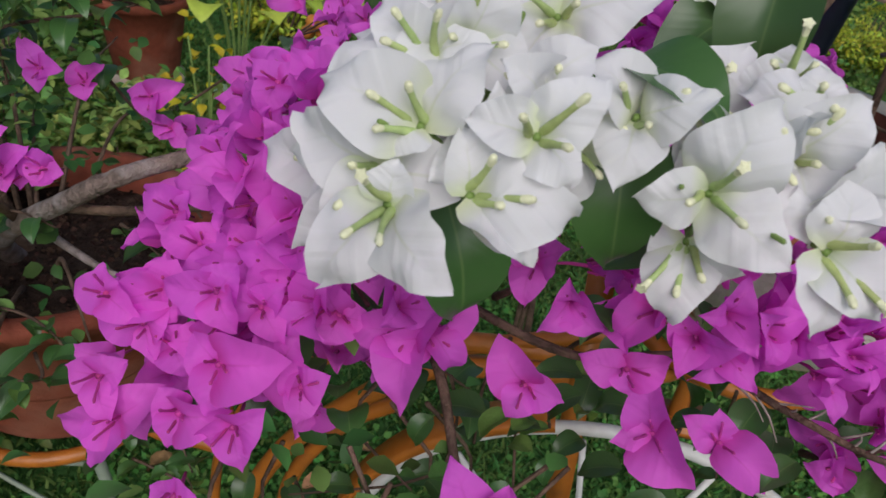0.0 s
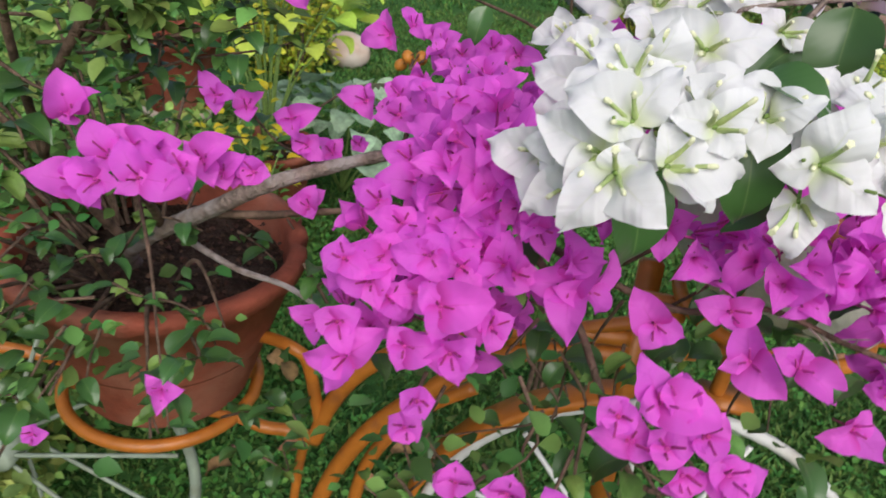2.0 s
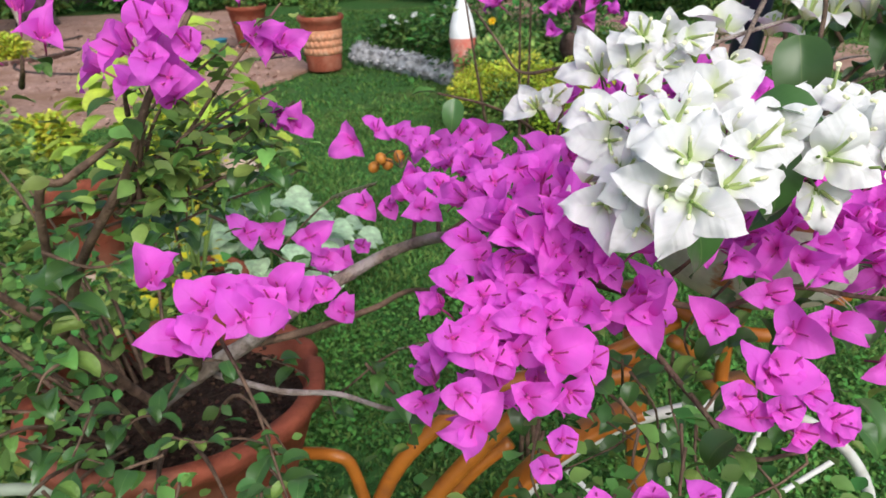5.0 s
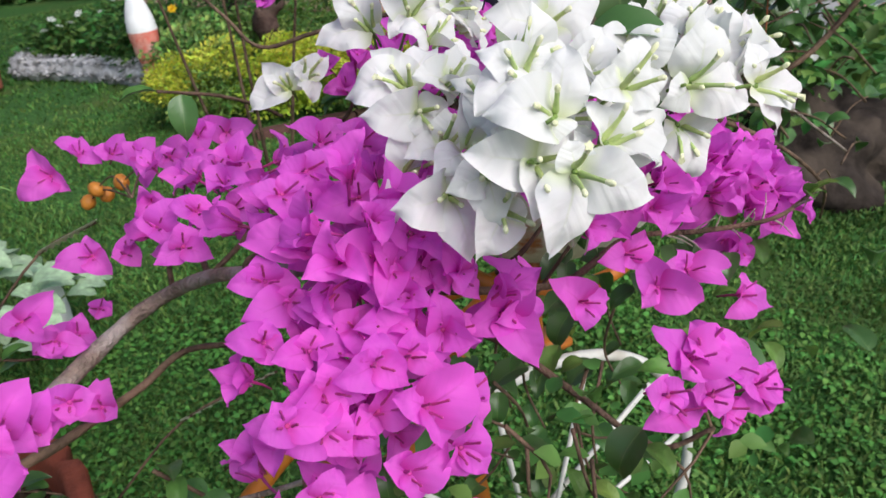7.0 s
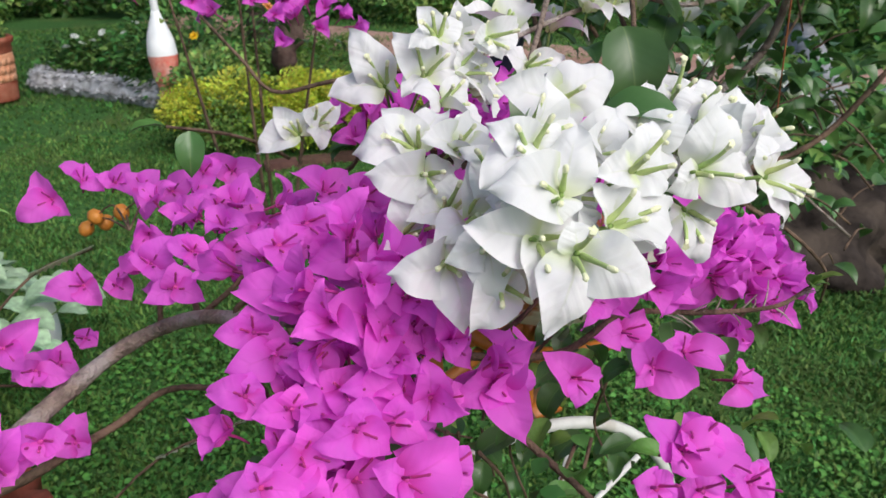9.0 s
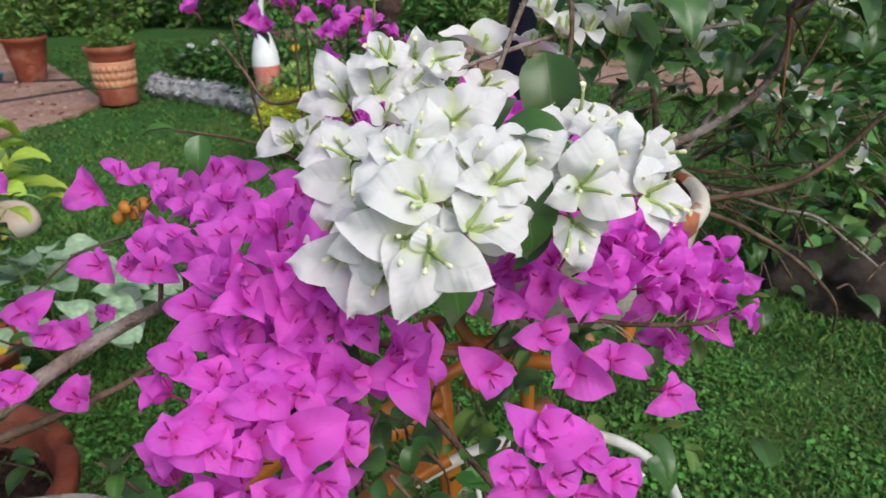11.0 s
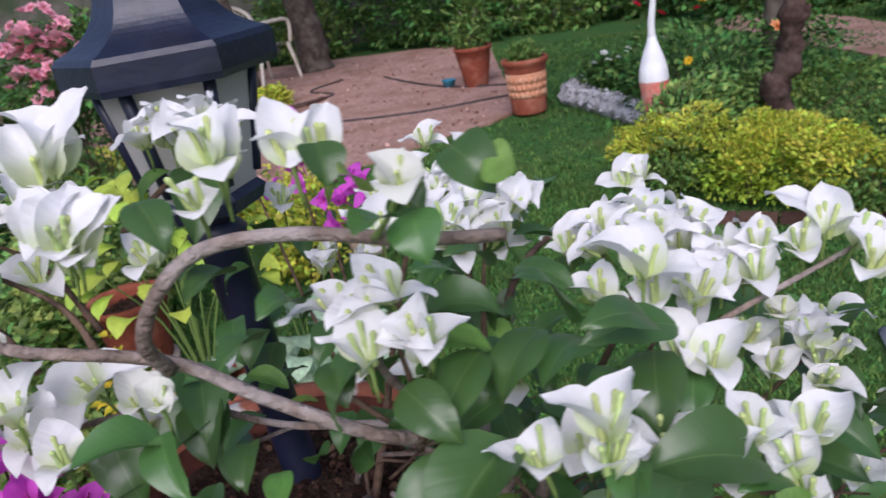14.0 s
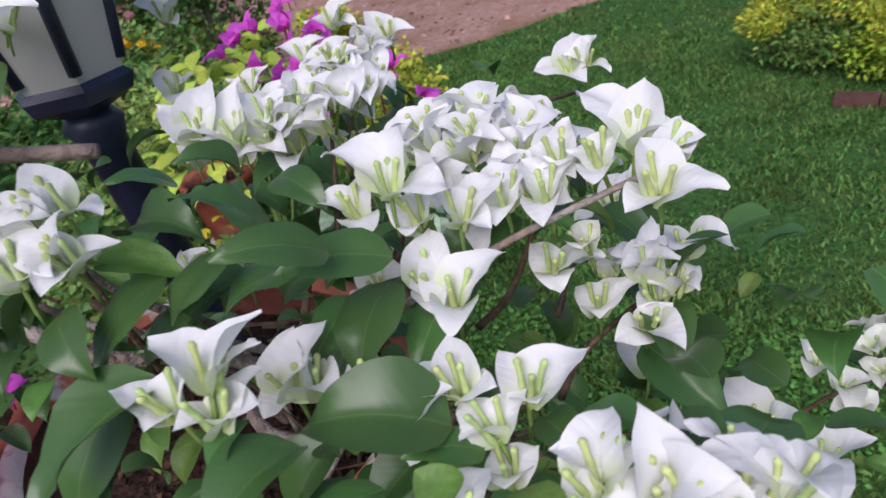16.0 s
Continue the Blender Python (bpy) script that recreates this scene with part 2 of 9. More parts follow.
WHITE_PAINT = material("white_painted_steel", (0.60, 0.60, 0.58), rough=0.5, spec=0.4, vary=0.08, scale=30, bump=0.15, second=(0.42, 0.39, 0.34), second_scale=12, second_cut=(0.55, 0.75))
WHEEL_PALE = material("pale_green_weathered_paint", (0.27, 0.32, 0.25), rough=0.6, spec=0.3, vary=0.15, scale=30, bump=0.2, second=(0.2, 0.22, 0.16), second_scale=14, second_cut=(0.5, 0.7))
BLACK_METAL = material("navy_black_painted_metal", (0.010, 0.014, 0.034), rough=0.36, spec=0.5, vary=0.3, scale=30, bump=0.08, bump_scale=120, second=(0.024, 0.030, 0.066), second_scale=7)
FROSTED = material("frosted_lantern_pane", (0.72, 0.72, 0.69), rough=0.5, spec=0.4, vary=0.05, scale=12, bump=0.05, translucent=0.45, second=(0.55, 0.54, 0.5), second_scale=9, second_cut=(0.5, 0.9))
PAVING = material("reddish_gravel_patio", (0.40, 0.25, 0.205), rough=0.95, spec=0.1, vary=0.28, scale=22, bump=0.7, bump_scale=60, second=(0.29, 0.17, 0.12), second_scale=2.0, second_cut=(0.45, 0.7))
PEBBLE = material("patio_pebbles", (0.42, 0.27, 0.225), rough=0.9, spec=0.15, vary=0.2, scale=20, bump=0.0, random_by="island", random_amount=0.45, hue=0.015)
GREY_STONE = material("grey_rough_stone", (0.55, 0.55, 0.58), rough=0.95, spec=0.1, vary=0.25, scale=28, bump=0.9, bump_scale=50, second=(0.27, 0.27, 0.27), second_scale=9)
GREY_CONCRETE = material("smooth_grey_concrete", (0.27, 0.28, 0.30), rough=0.8, spec=0.2, vary=0.15, scale=9, bump=0.3, second=(0.2, 0.2, 0.21), second_scale=3)
PALE_STONE = material("pale_pinkish_stone", (0.62, 0.46, 0.36), rough=0.85, spec=0.15, vary=0.15, scale=14, bump=0.3, second=(0.68, 0.6, 0.53), second_scale=5)
STATUE_WHITE = material("white_glazed_statue", (0.84, 0.85, 0.88), rough=0.5, spec=0.4, vary=0.06, scale=16, bump=0.15, second=(0.74, 0.76, 0.8), second_scale=5)
STATUE_RED = material("faded_red_statue_paint", (0.62, 0.16, 0.12), rough=0.6, spec=0.3, vary=0.2, scale=16, bump=0.15, second=(0.7, 0.4, 0.34), second_scale=9)
CHAIR_WHITE = material("cream_white_plastic", (0.7, 0.66, 0.57), rough=0.5, spec=0.4, vary=0.08, scale=16, bump=0.05, second=(0.56, 0.5, 0.42), second_scale=4)
HOSE = material("dark_rubber_hose", (0.05, 0.04, 0.04), rough=0.6, spec=0.3, vary=0.2, scale=20, bump=0.1)
BLUE = material("blue_plastic", (0.03, 0.2, 0.3), rough=0.5, spec=0.4, vary=0.2, scale=20, bump=0.1)
# Red brick with the hedge's shadow put into its dark colour.
BRICK = material("shade_darkened_red_brick", (0.09, 0.05, 0.04), rough=0.9, spec=0.15, vary=0.25, scale=22, bump=0.5, random_by="object", random_amount=0.25)
WALL = material("dark_weathered_wall", (0.11, 0.105, 0.09), rough=0.9, spec=0.1, vary=0.3, scale=3, bump=0.4, second=(0.05, 0.07, 0.04), second_scale=0.8)
TRUNK = material("dark_tree_bark", (0.075, 0.058, 0.05), rough=0.95, spec=0.1, vary=0.4, scale=14, bump=1.0, bump_scale=30, second=(0.14, 0.12, 0.10), second_scale=6)
EARTH = material("brown_earth", (0.034, 0.027, 0.024), rough=0.95, spec=0.1, vary=0.4, scale=18, bump=1.0, bump_scale=30, second=(0.07, 0.055, 0.045), second_scale=5)
YELLOW_FLOWER = material("yellow_petals", (0.75, 0.5, 0.02), rough=0.6, vary=0.15, scale=30, bump=0.0, translucent=0.2, random_by="island", random_amount=0.25)
RED_FLOWER = material("red_petals", (0.7, 0.02, 0.04), rough=0.6, vary=0.2, scale=30, bump=0.0, translucent=0.2, random_by="island", random_amount=0.25)
PINK_FLOWER = material("pink_petals", (0.85, 0.40, 0.48), rough=0.6, vary=0.2, scale=30, bump=0.0, translucent=0.2, random_by="island", random_amount=0.3)
PEACH_FLOWER = material("peach_rose_petals", (0.85, 0.42, 0.16), rough=0.6, vary=0.15, scale=30, bump=0.0, translucent=0.2, random_by="island", random_amount=0.2)
WHITE_FLOWER = material("white_petals", (0.8, 0.82, 0.78), rough=0.6, vary=0.1, scale=30, bump=0.0, translucent=0.2, random_by="island", random_amount=0.12)
FERN_CREAM = material("cream_fern_leaflets", (0.62, 0.6, 0.38), rough=0.6, vary=0.15, scale=40, bump=0.1, translucent=0.25)
BERRY = material("orange_brown_buds", (0.5, 0.2, 0.03), rough=0.45, spec=0.4, vary=0.2, scale=60, bump=0.15)


# ---- building helpers ----
def mesh_from(name, verts, faces, mats, smooth=True, indices=None):
    me = bpy.data.meshes.new(name)
    me.from_pydata([tuple(v) for v in verts], [], [tuple(f) for f in faces])
    for m in (mats if isinstance(mats, (list, tuple)) else [mats]):
        me.materials.append(m)
    if smooth:
        me.polygons.foreach_set("use_smooth", [True] * len(me.polygons))
    if indices is not None:
        me.polygons.foreach_set("material_index", list(indices))
    me.update()
    return me


def part(name, bm, mat, parent, label=""):
    """Links a bmesh, or a ready mesh, as one mesh object under a thing or a part."""
    if isinstance(bm, bpy.types.Mesh):
        me = bm
    else:
        me = bpy.data.meshes.new(name)
        bm.to_mesh(me)
        bm.free()
        me.materials.append(mat)
        me.polygons.foreach_set("use_smooth", [True] * len(me.polygons))
    ob = new(name, me)
    ob.parent = parent
    return tagged(ob, label)


def thing(name, at, label, category, group="", kind=""):
    ob = new(name)
    ob.location = at
    ob.empty_display_size = 0.05
    return tagged(ob, label, category, group, kind)


def curve_points(points, per=8):
    """A smooth line through the given points (Catmull-Rom)."""
    p = [Vector(q) for q in points]
    p = [p[0] * 2 - p[1]] + p + [p[-1] * 2 - p[-2]]
    out = []
    for i in range(1, len(p) - 2):
        a, b, c, d = p[i - 1 : i + 3]
        for k in range(per):
            s = k / per
            out.append(0.5 * (2 * b + (c - a) * s + (2 * a - 5 * b + 4 * c - d) * s * s + (3 * b - a - 3 * c + d) * s ** 3))
    out.append(p[-2])
    return out


def sweep(points, radii, sides=8, closed=False, knobbly=0.0, seed=0):
    """Vertices and faces of a tube along a line; radii: one, or (start, end)."""
    rnd = random.Random(seed)
    n = len(points)
    pts = [Vector(p) for p in points]
    r0, r1 = radii if isinstance(radii, (tuple, list)) else (radii, radii)
    verts, faces = [], []
    up = Vector((0.13, 0.29, 0.95))
    for i, p in enumerate(pts):
        a = pts[(i - 1) % n] if closed or i else p
        b = pts[(i + 1) % n] if closed or i < n - 1 else p
        d = (b - a).normalized()
        side = d.cross(up)
        if side.length < 1e-4:
            side = d.orthogonal()
        side.normalize()
        up = side.cross(d).normalized()
        r = (r0 + (r1 - r0) * i / max(1, n - 1)) * (1 + rnd.uniform(-knobbly, knobbly))
        for k in range(sides):
            w = 2 * math.pi * k / sides
            verts.append(p + (side * math.cos(w) + up * math.sin(w)) * r)
    for i in range(n if closed else n - 1):
        j = (i + 1) % n
        for k in range(sides):
            m = (k + 1) % sides
            faces.append((i * sides + k, i * sides + m, j * sides + m, j * sides + k))
    if not closed:
        faces.append(tuple(range(sides - 1, -1, -1)))
        faces.append(tuple((n - 1) * sides + k for k in range(sides)))
    return verts, faces


def lathe(profile, steps=40, wobble=0.0, seed=0):
    """Vertices and faces of a turned body from (radius, height) pairs; closes where the radius is 0."""
    rnd = random.Random(seed)
    ph = [rnd.uniform(0, 6.28) for _ in range(3)]
    verts, faces = [], []
    for r, z in profile:
        for k in range(steps):
            w = 2 * math.pi * k / steps
            f = 1 + wobble * (math.sin(2 * w + ph[0]) + 0.6 * math.sin(3 * w + ph[1] + z * 9) + 0.4 * math.sin(7 * w + ph[2]))
            verts.append((r * f * math.cos(w), r * f * math.sin(w), z))
    for i in range(len(profile) - 1):
        for k in range(steps):
            m = (k + 1) % steps
            faces.append((i * steps + k, i * steps + m, (i + 1) * steps + m, (i + 1) * steps + k))
    return verts, faces


def box_bm(x0, x1, y0, y1, z0, z1, bevel=0.0):
    bm = bmesh.new()
    bmesh.ops.create_cube(bm, size=1.0, matrix=Matrix.LocRotScale(((x0 + x1) / 2, (y0 + y1) / 2, (z0 + z1) / 2), None, (x1 - x0, y1 - y0, z1 - z0)))
    if bevel:
        bmesh.ops.bevel(bm, geom=bm.edges[:], offset=bevel, segments=2, affect="EDGES")
    return bm


def rod(name, points, radius, mat, parent, sides=10, per=8, closed=False, label="", knobbly=0.0, seed=0):
    """A bent rod or stem, smooth through its points (in its parent's space)."""
    line = curve_points(points + [points[0]], per)[:-1] if closed else curve_points(points, per)
    v, f = sweep(line, radius, sides, closed, knobbly, seed)
    return part(name, mesh_from(name, v, f, mat), None, parent, label)


def blade_mesh(name, length, width, mat, rise=25.0, droop=-30.0, fold=0.12, cup=0.5, ripple=0.05, rows=9, cols=8, seed=0, base=0.62, tip=0.98, crinkle=0.0006):
    """A leaf or bract from its base at the origin along +y, its upper face to +z. rise and droop: the midrib's slope in degrees at the base and at the tip."""
    rnd = random.Random(seed)
    ph = [rnd.uniform(0, 6.28) for _ in range(4)]
    twist = rnd.uniform(-0.35, 0.35)
    peak = (base / (base + tip)) ** base * (tip / (base + tip)) ** tip
    verts, faces = [], []
    y = z = 0.0
    for i in range(rows + 1):
        u = i / rows
        if i:
            a = radians(rise + (droop - rise) * (u - 0.5 / rows) ** 1.3)
            y += length / rows * math.cos(a)
            z += length / rows * math.sin(a)
        w = width / 2 * (u ** base * (1 - u) ** tip / peak if 0 < u < 1 else 0.0) * (1 - 0.1 * u ** 5)
        if i == 0:
            w = width * 0.06
        slope = radians(rise + (droop - rise) * u ** 1.3)
        up = Vector((0, -math.sin(slope), math.cos(slope)))
        for j in range(cols + 1):
            s = j / cols * 2 - 1
            x = w * s
            lift = fold * abs(x) + cup * x * x / width
            lift += ripple * length * abs(s) ** 1.5 * (math.sin(7 * u + ph[0] + 2.2 * (s > 0)) * 0.6 + math.sin(15 * u + ph[1] + (s > 0)) * 0.3) * (0.25 + u)
            q = Vector((x, y, z)) + up * (lift + 0.0)
            q += up * crinkle * noise.noise((q.x * 120 + seed, q.y * 120, 3.0)) * 2
            q.x += 0.04 * length * u * u * math.sin(ph[2])
            c, sn = math.cos(twist * u), math.sin(twist * u)
            zz = q.z - z
            verts.append((q.x * c - zz * sn, q.y, z + zz * c + q.x * sn))
    for i in range(rows):
        for j in range(cols):
            a = i * (cols + 1) + j
            faces.append((a, a + 1, a + cols + 2, a + cols + 1))
    return mesh_from(name, verts, faces, mat)


def turn_to(d, spin=0.0, up=None):
    """A rotation that carries +z to d."""
    return Vector(d).normalized().to_track_quat("Z", "Y").to_matrix().to_4x4() @ Matrix.Rotation(spin, 4, "Z")


def leaf_cloud(name, places, size, mat, parent, seed=0, droop=0.3, slim=0.55, kind="stuff", label="", normals=None, jitter=0.35):
    """Many small folded leaves, joined: each has six corners, a midrib and a pointed tip."""
    rs = np.random.RandomState(seed)
    p = np.asarray(places, float)
    n = len(p)
    ang = rs.uniform(0, 2 * np.pi, n)
    if normals is None:
        d = np.stack([np.cos(ang), np.sin(ang), rs.normal(-droop * 0.3, 0.4, n)], 1)
    else:
        d = np.asarray(normals, float) * 0.6 + np.stack([np.cos(ang), np.sin(ang), rs.normal(0, 0.4, n)], 1) * 0.8
    d /= np.linalg.norm(d, axis=1)[:, None]
    up = np.stack([rs.normal(0, 0.45, n), rs.normal(0, 0.45, n), np.ones(n)], 1)
    side = np.cross(d, up)
    side /= np.linalg.norm(side, axis=1)[:, None]
    up = np.cross(side, d)
    L = (size * (1 + rs.uniform(-jitter, jitter, n)))[:, None]
    W = L * slim * 0.5
    if size < 0.04:
        # finer outline for leaves that are seen from near
        def at(u, k, h):
            return p + d * L * u + side * W * k + up * L * h
        v = np.stack([p, at(0.16, 0.62, 0.06), at(0.42, 1.0, 0.11), at(0.74, 0.62, 0.06), at(1.0, 0.0, -0.10), at(0.74, -0.62, 0.06), at(0.42, -1.0, 0.11), at(0.16, -0.62, 0.06), at(0.42, 0.0, 0.02), at(0.74, 0.0, -0.02)], 1).reshape(-1, 3)
        fan = [[0, 1, 8], [1, 2, 8], [2, 3, 9], [2, 9, 8], [3, 4, 9], [4, 5, 9], [5, 6, 9], [6, 8, 9], [6, 7, 8], [7, 0, 8]]
    else:
        v = np.stack([p, p + d * L * 0.35 + side * W + up * L * 0.10, p + d * L * 0.75 + side * W * 0.7 + up * L * 0.05, p + d * L - up * L * 0.10,
                      p + d * L * 0.75 - side * W * 0.7 + up * L * 0.05, p + d * L * 0.35 - side * W + up * L * 0.10, p + d * L * 0.5], 1).reshape(-1, 3)
        fan = [[0, 1, 6], [1, 2, 6], [2, 3, 6], [3, 4, 6], [4, 5, 6], [5, 0, 6]]
    base = (np.arange(n) * (len(v) // n))[:, None, None]
    f = (np.array(fan)[None] + base).reshape(-1, 3)
    me = bpy.data.meshes.new(name)
    me.vertices.add(len(v))
    me.vertices.foreach_set("co", v.ravel())
    me.loops.add(f.size)
    me.loops.foreach_set("vertex_index", f.ravel().astype(np.int32))
    me.polygons.add(len(f))
    me.polygons.foreach_set("loop_start", np.arange(0, f.size, 3, dtype=np.int32))
    me.polygons.foreach_set("loop_total", np.full(len(f), 3, dtype=np.int32))
    me.polygons.foreach_set("use_smooth", np.ones(len(f), dtype=bool))
    me.materials.append(mat)
    me.update(calc_edges=True)
    ob = new(name, me)
    ob.parent = parent
    return tagged(ob, label, kind=kind)


def blob_points(blobs, n, seed=0, shell=0.55):
    """Points in and on uneven rounded masses: blobs are (x, y, z, rx, ry, rz)."""
    rs = np.random.RandomState(seed)
    vol = np.array([(b[3] * b[4] * b[5]) ** 0.67 for b in blobs])
    pick = rs.choice(len(blobs), n, p=vol / vol.sum())
    d = rs.normal(0, 1, (n, 3))
    d /= np.linalg.norm(d, axis=1)[:, None]
    r = shell + (1 - shell) * rs.uniform(0, 1, n) ** 0.6
    lump = 1 + 0.18 * np.sin(d[:, 0] * 5 + pick) * np.sin(d[:, 1] * 6 + 2 * pick) + 0.12 * np.sin(d[:, 2] * 9 + pick)
    b = np.array(blobs, float)[pick]
    return b[:, :3] + d * b[:, 3:] * (r * lump)[:, None], d


# ---- ground ----
def ground_height(x, y):
    return 0.012 * math.sin(x * 1.3 + 0.4) * math.sin(y * 1.1) + 0.006 * math.sin(x * 4.1 + y * 2.7)


def build_ground():
    xs = [-400, -120, -40, -16] + [-10 + 0.5 * i for i in range(41)] + [16, 40, 120, 400]
    ys = [-400, -120, -40, -12] + [-4 + 0.5 * i for i in range(45)] + [26, 45, 120, 400]
    verts = [(x, y, ground_height(x, y) if abs(x) < 12 and abs(y) < 20 else 0.0) for y in ys for x in xs]
    w = len(xs)
    faces = [(j * w + i, j * w + i + 1, (j + 1) * w + i + 1, (j + 1) * w + i) for j in range(len(ys) - 1) for i in range(w - 1)]
    ob = new("ground", mesh_from("ground", verts, faces, LAWN))
    tagged(ob, "mown green lawn with thin bare patches", "lawn", kind="structure")
    return ob


ground = build_ground()

# the patio's edge towards the lawn, as a line x(y)
EDGE = [(-9.5, 4.6), (-6.0, 5.0), (-3.6, 5.45), (-2.35, 5.95), (-1.85, 6.4), (-1.5, 6.95), (-1.0, 7.55), (-0.8, 8.0)]


def in_patio(x, y):
    if x > -0.8 - 0.28 * max(0.0, y - 8.0):
        return False
    for (x0, y0), (x1, y1) in zip(EDGE, EDGE[1:]):
        if x0 <= x <= x1:
            return y > y0 + (y1 - y0) * (x - x0) / (x1 - x0)
    return x < -9.5


def grass_mesh(name, n, box, height, width, seed, density_fall=0.0):
    rs = np.random.RandomState(seed)
    x0, x1, y0, y1 = box
    x = rs.uniform(x0, x1, n)
    y = y0 + (y1 - y0) * rs.uniform(0, 1, n) ** (1 + density_fall)
    ok = np.array([not in_patio(a, b) for a, b in zip(x, y)])
    clump = np.sin(x * 7.1 + 1.3 * np.sin(y * 5.0)) * np.sin(y * 6.3 + 1.7 * np.sin(x * 4.0))
    ok &= rs.uniform(0, 1, n) < 0.72 + 0.28 * clump
    x, y, clump = x[ok], y[ok], clump[ok]
    n = len(x)
    z = np.array([ground_height(a, b) for a, b in zip(x, y)]) - 0.004
    a = rs.uniform(0, 2 * np.pi, n)
    h = height * rs.uniform(0.5, 1.3, n) * (1 + 0.3 * clump)
    lean = rs.uniform(0.3, 1.3, n) * h
    w = width * rs.uniform(0.7, 1.3, n)
    c, s = np.cos(a), np.sin(a)
    b = rs.uniform(0, 2 * np.pi, n)
    dx, dy = np.cos(b) * lean, np.sin(b) * lean
    v = np.stack([np.stack([x - c * w, y - s * w, z], 1), np.stack([x + c * w, y + s * w, z], 1),
                  np.stack([x + dx * 0.45 + c * w * 0.8, y + dy * 0.45 + s * w * 0.8, z + h * 0.7], 1),
                  np.stack([x + dx * 0.45 - c * w * 0.8, y + dy * 0.45 - s * w * 0.8, z + h * 0.7], 1),
                  np.stack([x + dx, y + dy, z + h * 0.85], 1)], 1).reshape(-1, 3)
    base = np.arange(n)[:, None] * 5
    f = np.concatenate([base + np.array([0, 1, 2]), base + np.array([0, 2, 3]), base + np.array([3, 2, 4])], 1).reshape(-1, 3)
    me = bpy.data.meshes.new(name)
    me.vertices.add(len(v))
    me.vertices.foreach_set("co", v.ravel())
    me.loops.add(f.size)
    me.loops.foreach_set("vertex_index", f.ravel().astype(np.int32))
    me.polygons.add(len(f))
    me.polygons.foreach_set("loop_start", np.arange(0, f.size, 3, dtype=np.int32))
    me.polygons.foreach_set("loop_total", np.full(len(f), 3, dtype=np.int32))
    me.polygons.foreach_set("use_smooth", np.ones(len(f), dtype=bool))
    me.materials.append(GRASS)
    me.update(calc_edges=True)
    ob = new(name, me)
    return tagged(ob, "short green lawn grass, slightly uneven", "grass", kind="stuff")


grass_mesh("grass", 170000, (-1.9, 3.0, 0.3, 3.0), 0.032, 0.0042, 1)
grass_mesh("grass", 60000, (-2.6, 3.6, -1.6, 0.3), 0.030, 0.0055, 4)
grass_mesh("grass", 150000, (-3.0, 5.0, 3.0, 6.0), 0.028, 0.0045, 2)
grass_mesh("grass", 60000, (-2.5, 8.0, 6.0, 13.0), 0.036, 0.008, 3)

rs = np.random.RandomState(14)
spots = [(x, y, ground_height(x, y) + z) for x, y, z in zip(rs.uniform(-1.3, 1.7, 26000), rs.uniform(0.45, 2.6, 26000), rs.uniform(0.008, 0.035, 26000)) if noise.noise((x * 3, y * 3, 0.5)) > -0.2]
clover = thing("clover_patch", (0, 0, 0), "bright green clover and broad weeds in the lawn", "ground cover", kind="stuff")
leaf_cloud("clover_leaves", spots, 0.017, CLOVER, clover, 15, slim=0.75, jitter=0.5)


def build_patio():
    rim = [(x, y, 0.022) for x, y in EDGE] + [(-1.92, 12.0, 0.022), (-2.5, 14.2, 0.022), (-16, 14.2, 0.022), (-16, 4.6, 0.022)]
    n = len(rim)
    verts = rim + [(x, y, -0.03) for x, y, z in rim]
    faces = [tuple(range(n))] + [(i, i + n, (i + 1) % n + n, (i + 1) % n) for i in range(n)]
    ob = new("pavement", mesh_from("pavement", verts, faces, PAVING, smooth=False))
    tagged(ob, "reddish-brown gravel patio with an uneven curved edge", "patio", kind="structure")
    rs = np.random.RandomState(5)
    p = []
    while len(p) < 5200:
        x, y = rs.uniform(-8.5, -0.6), 5.0 + 8.5 * rs.uniform(0, 1) ** 1.2
        if in_patio(x, y):
            p.append((x, y, 0.024))
    leaf_cloud("pebbles", p, 0.035, PEBBLE, ob, 6, slim=1.1, jitter=0.6, label="scattered reddish pebbles and dry bits")


build_patio()


def build_path():
    """A reddish earth path that curves along the lawn's far side."""
    near = curve_points([(1.2, 13.0, 0.0), (2.1, 10.6, 0.0), (3.1, 8.3, 0.0), (4.3, 6.2, 0.0), (5.4, 4.4, 0.0), (6.4, 2.6, 0.0), (7.0, 0.5, 0.0)], 6)
    verts, faces = [], []
    for i, p in enumerate(near):
        side = Vector((0.86, 0.5, 0)) * (1.35 + 0.06 * math.sin(i * 1.7))
        edge = Vector((0.03 * math.sin(i * 2.3), 0.03 * math.cos(i * 1.9), 0))
        verts += [p + edge + Vector((0, 0, -0.03)), p + edge + Vector((0, 0, 0.024)), p + side + Vector((0, 0, 0.024)), p + side + Vector((0, 0, -0.03))]
    for i in range(len(near) - 1):
        for j in range(3):
            faces.append((i * 4 + j, i * 4 + 4 + j, i * 4 + 5 + j, i * 4 + 1 + j))
    ob = new("road", mesh_from("road", verts, faces, PAVING, smooth=False))
    tagged(ob, "reddish earth garden path along the lawn's far side", "path", kind="structure")


build_path()


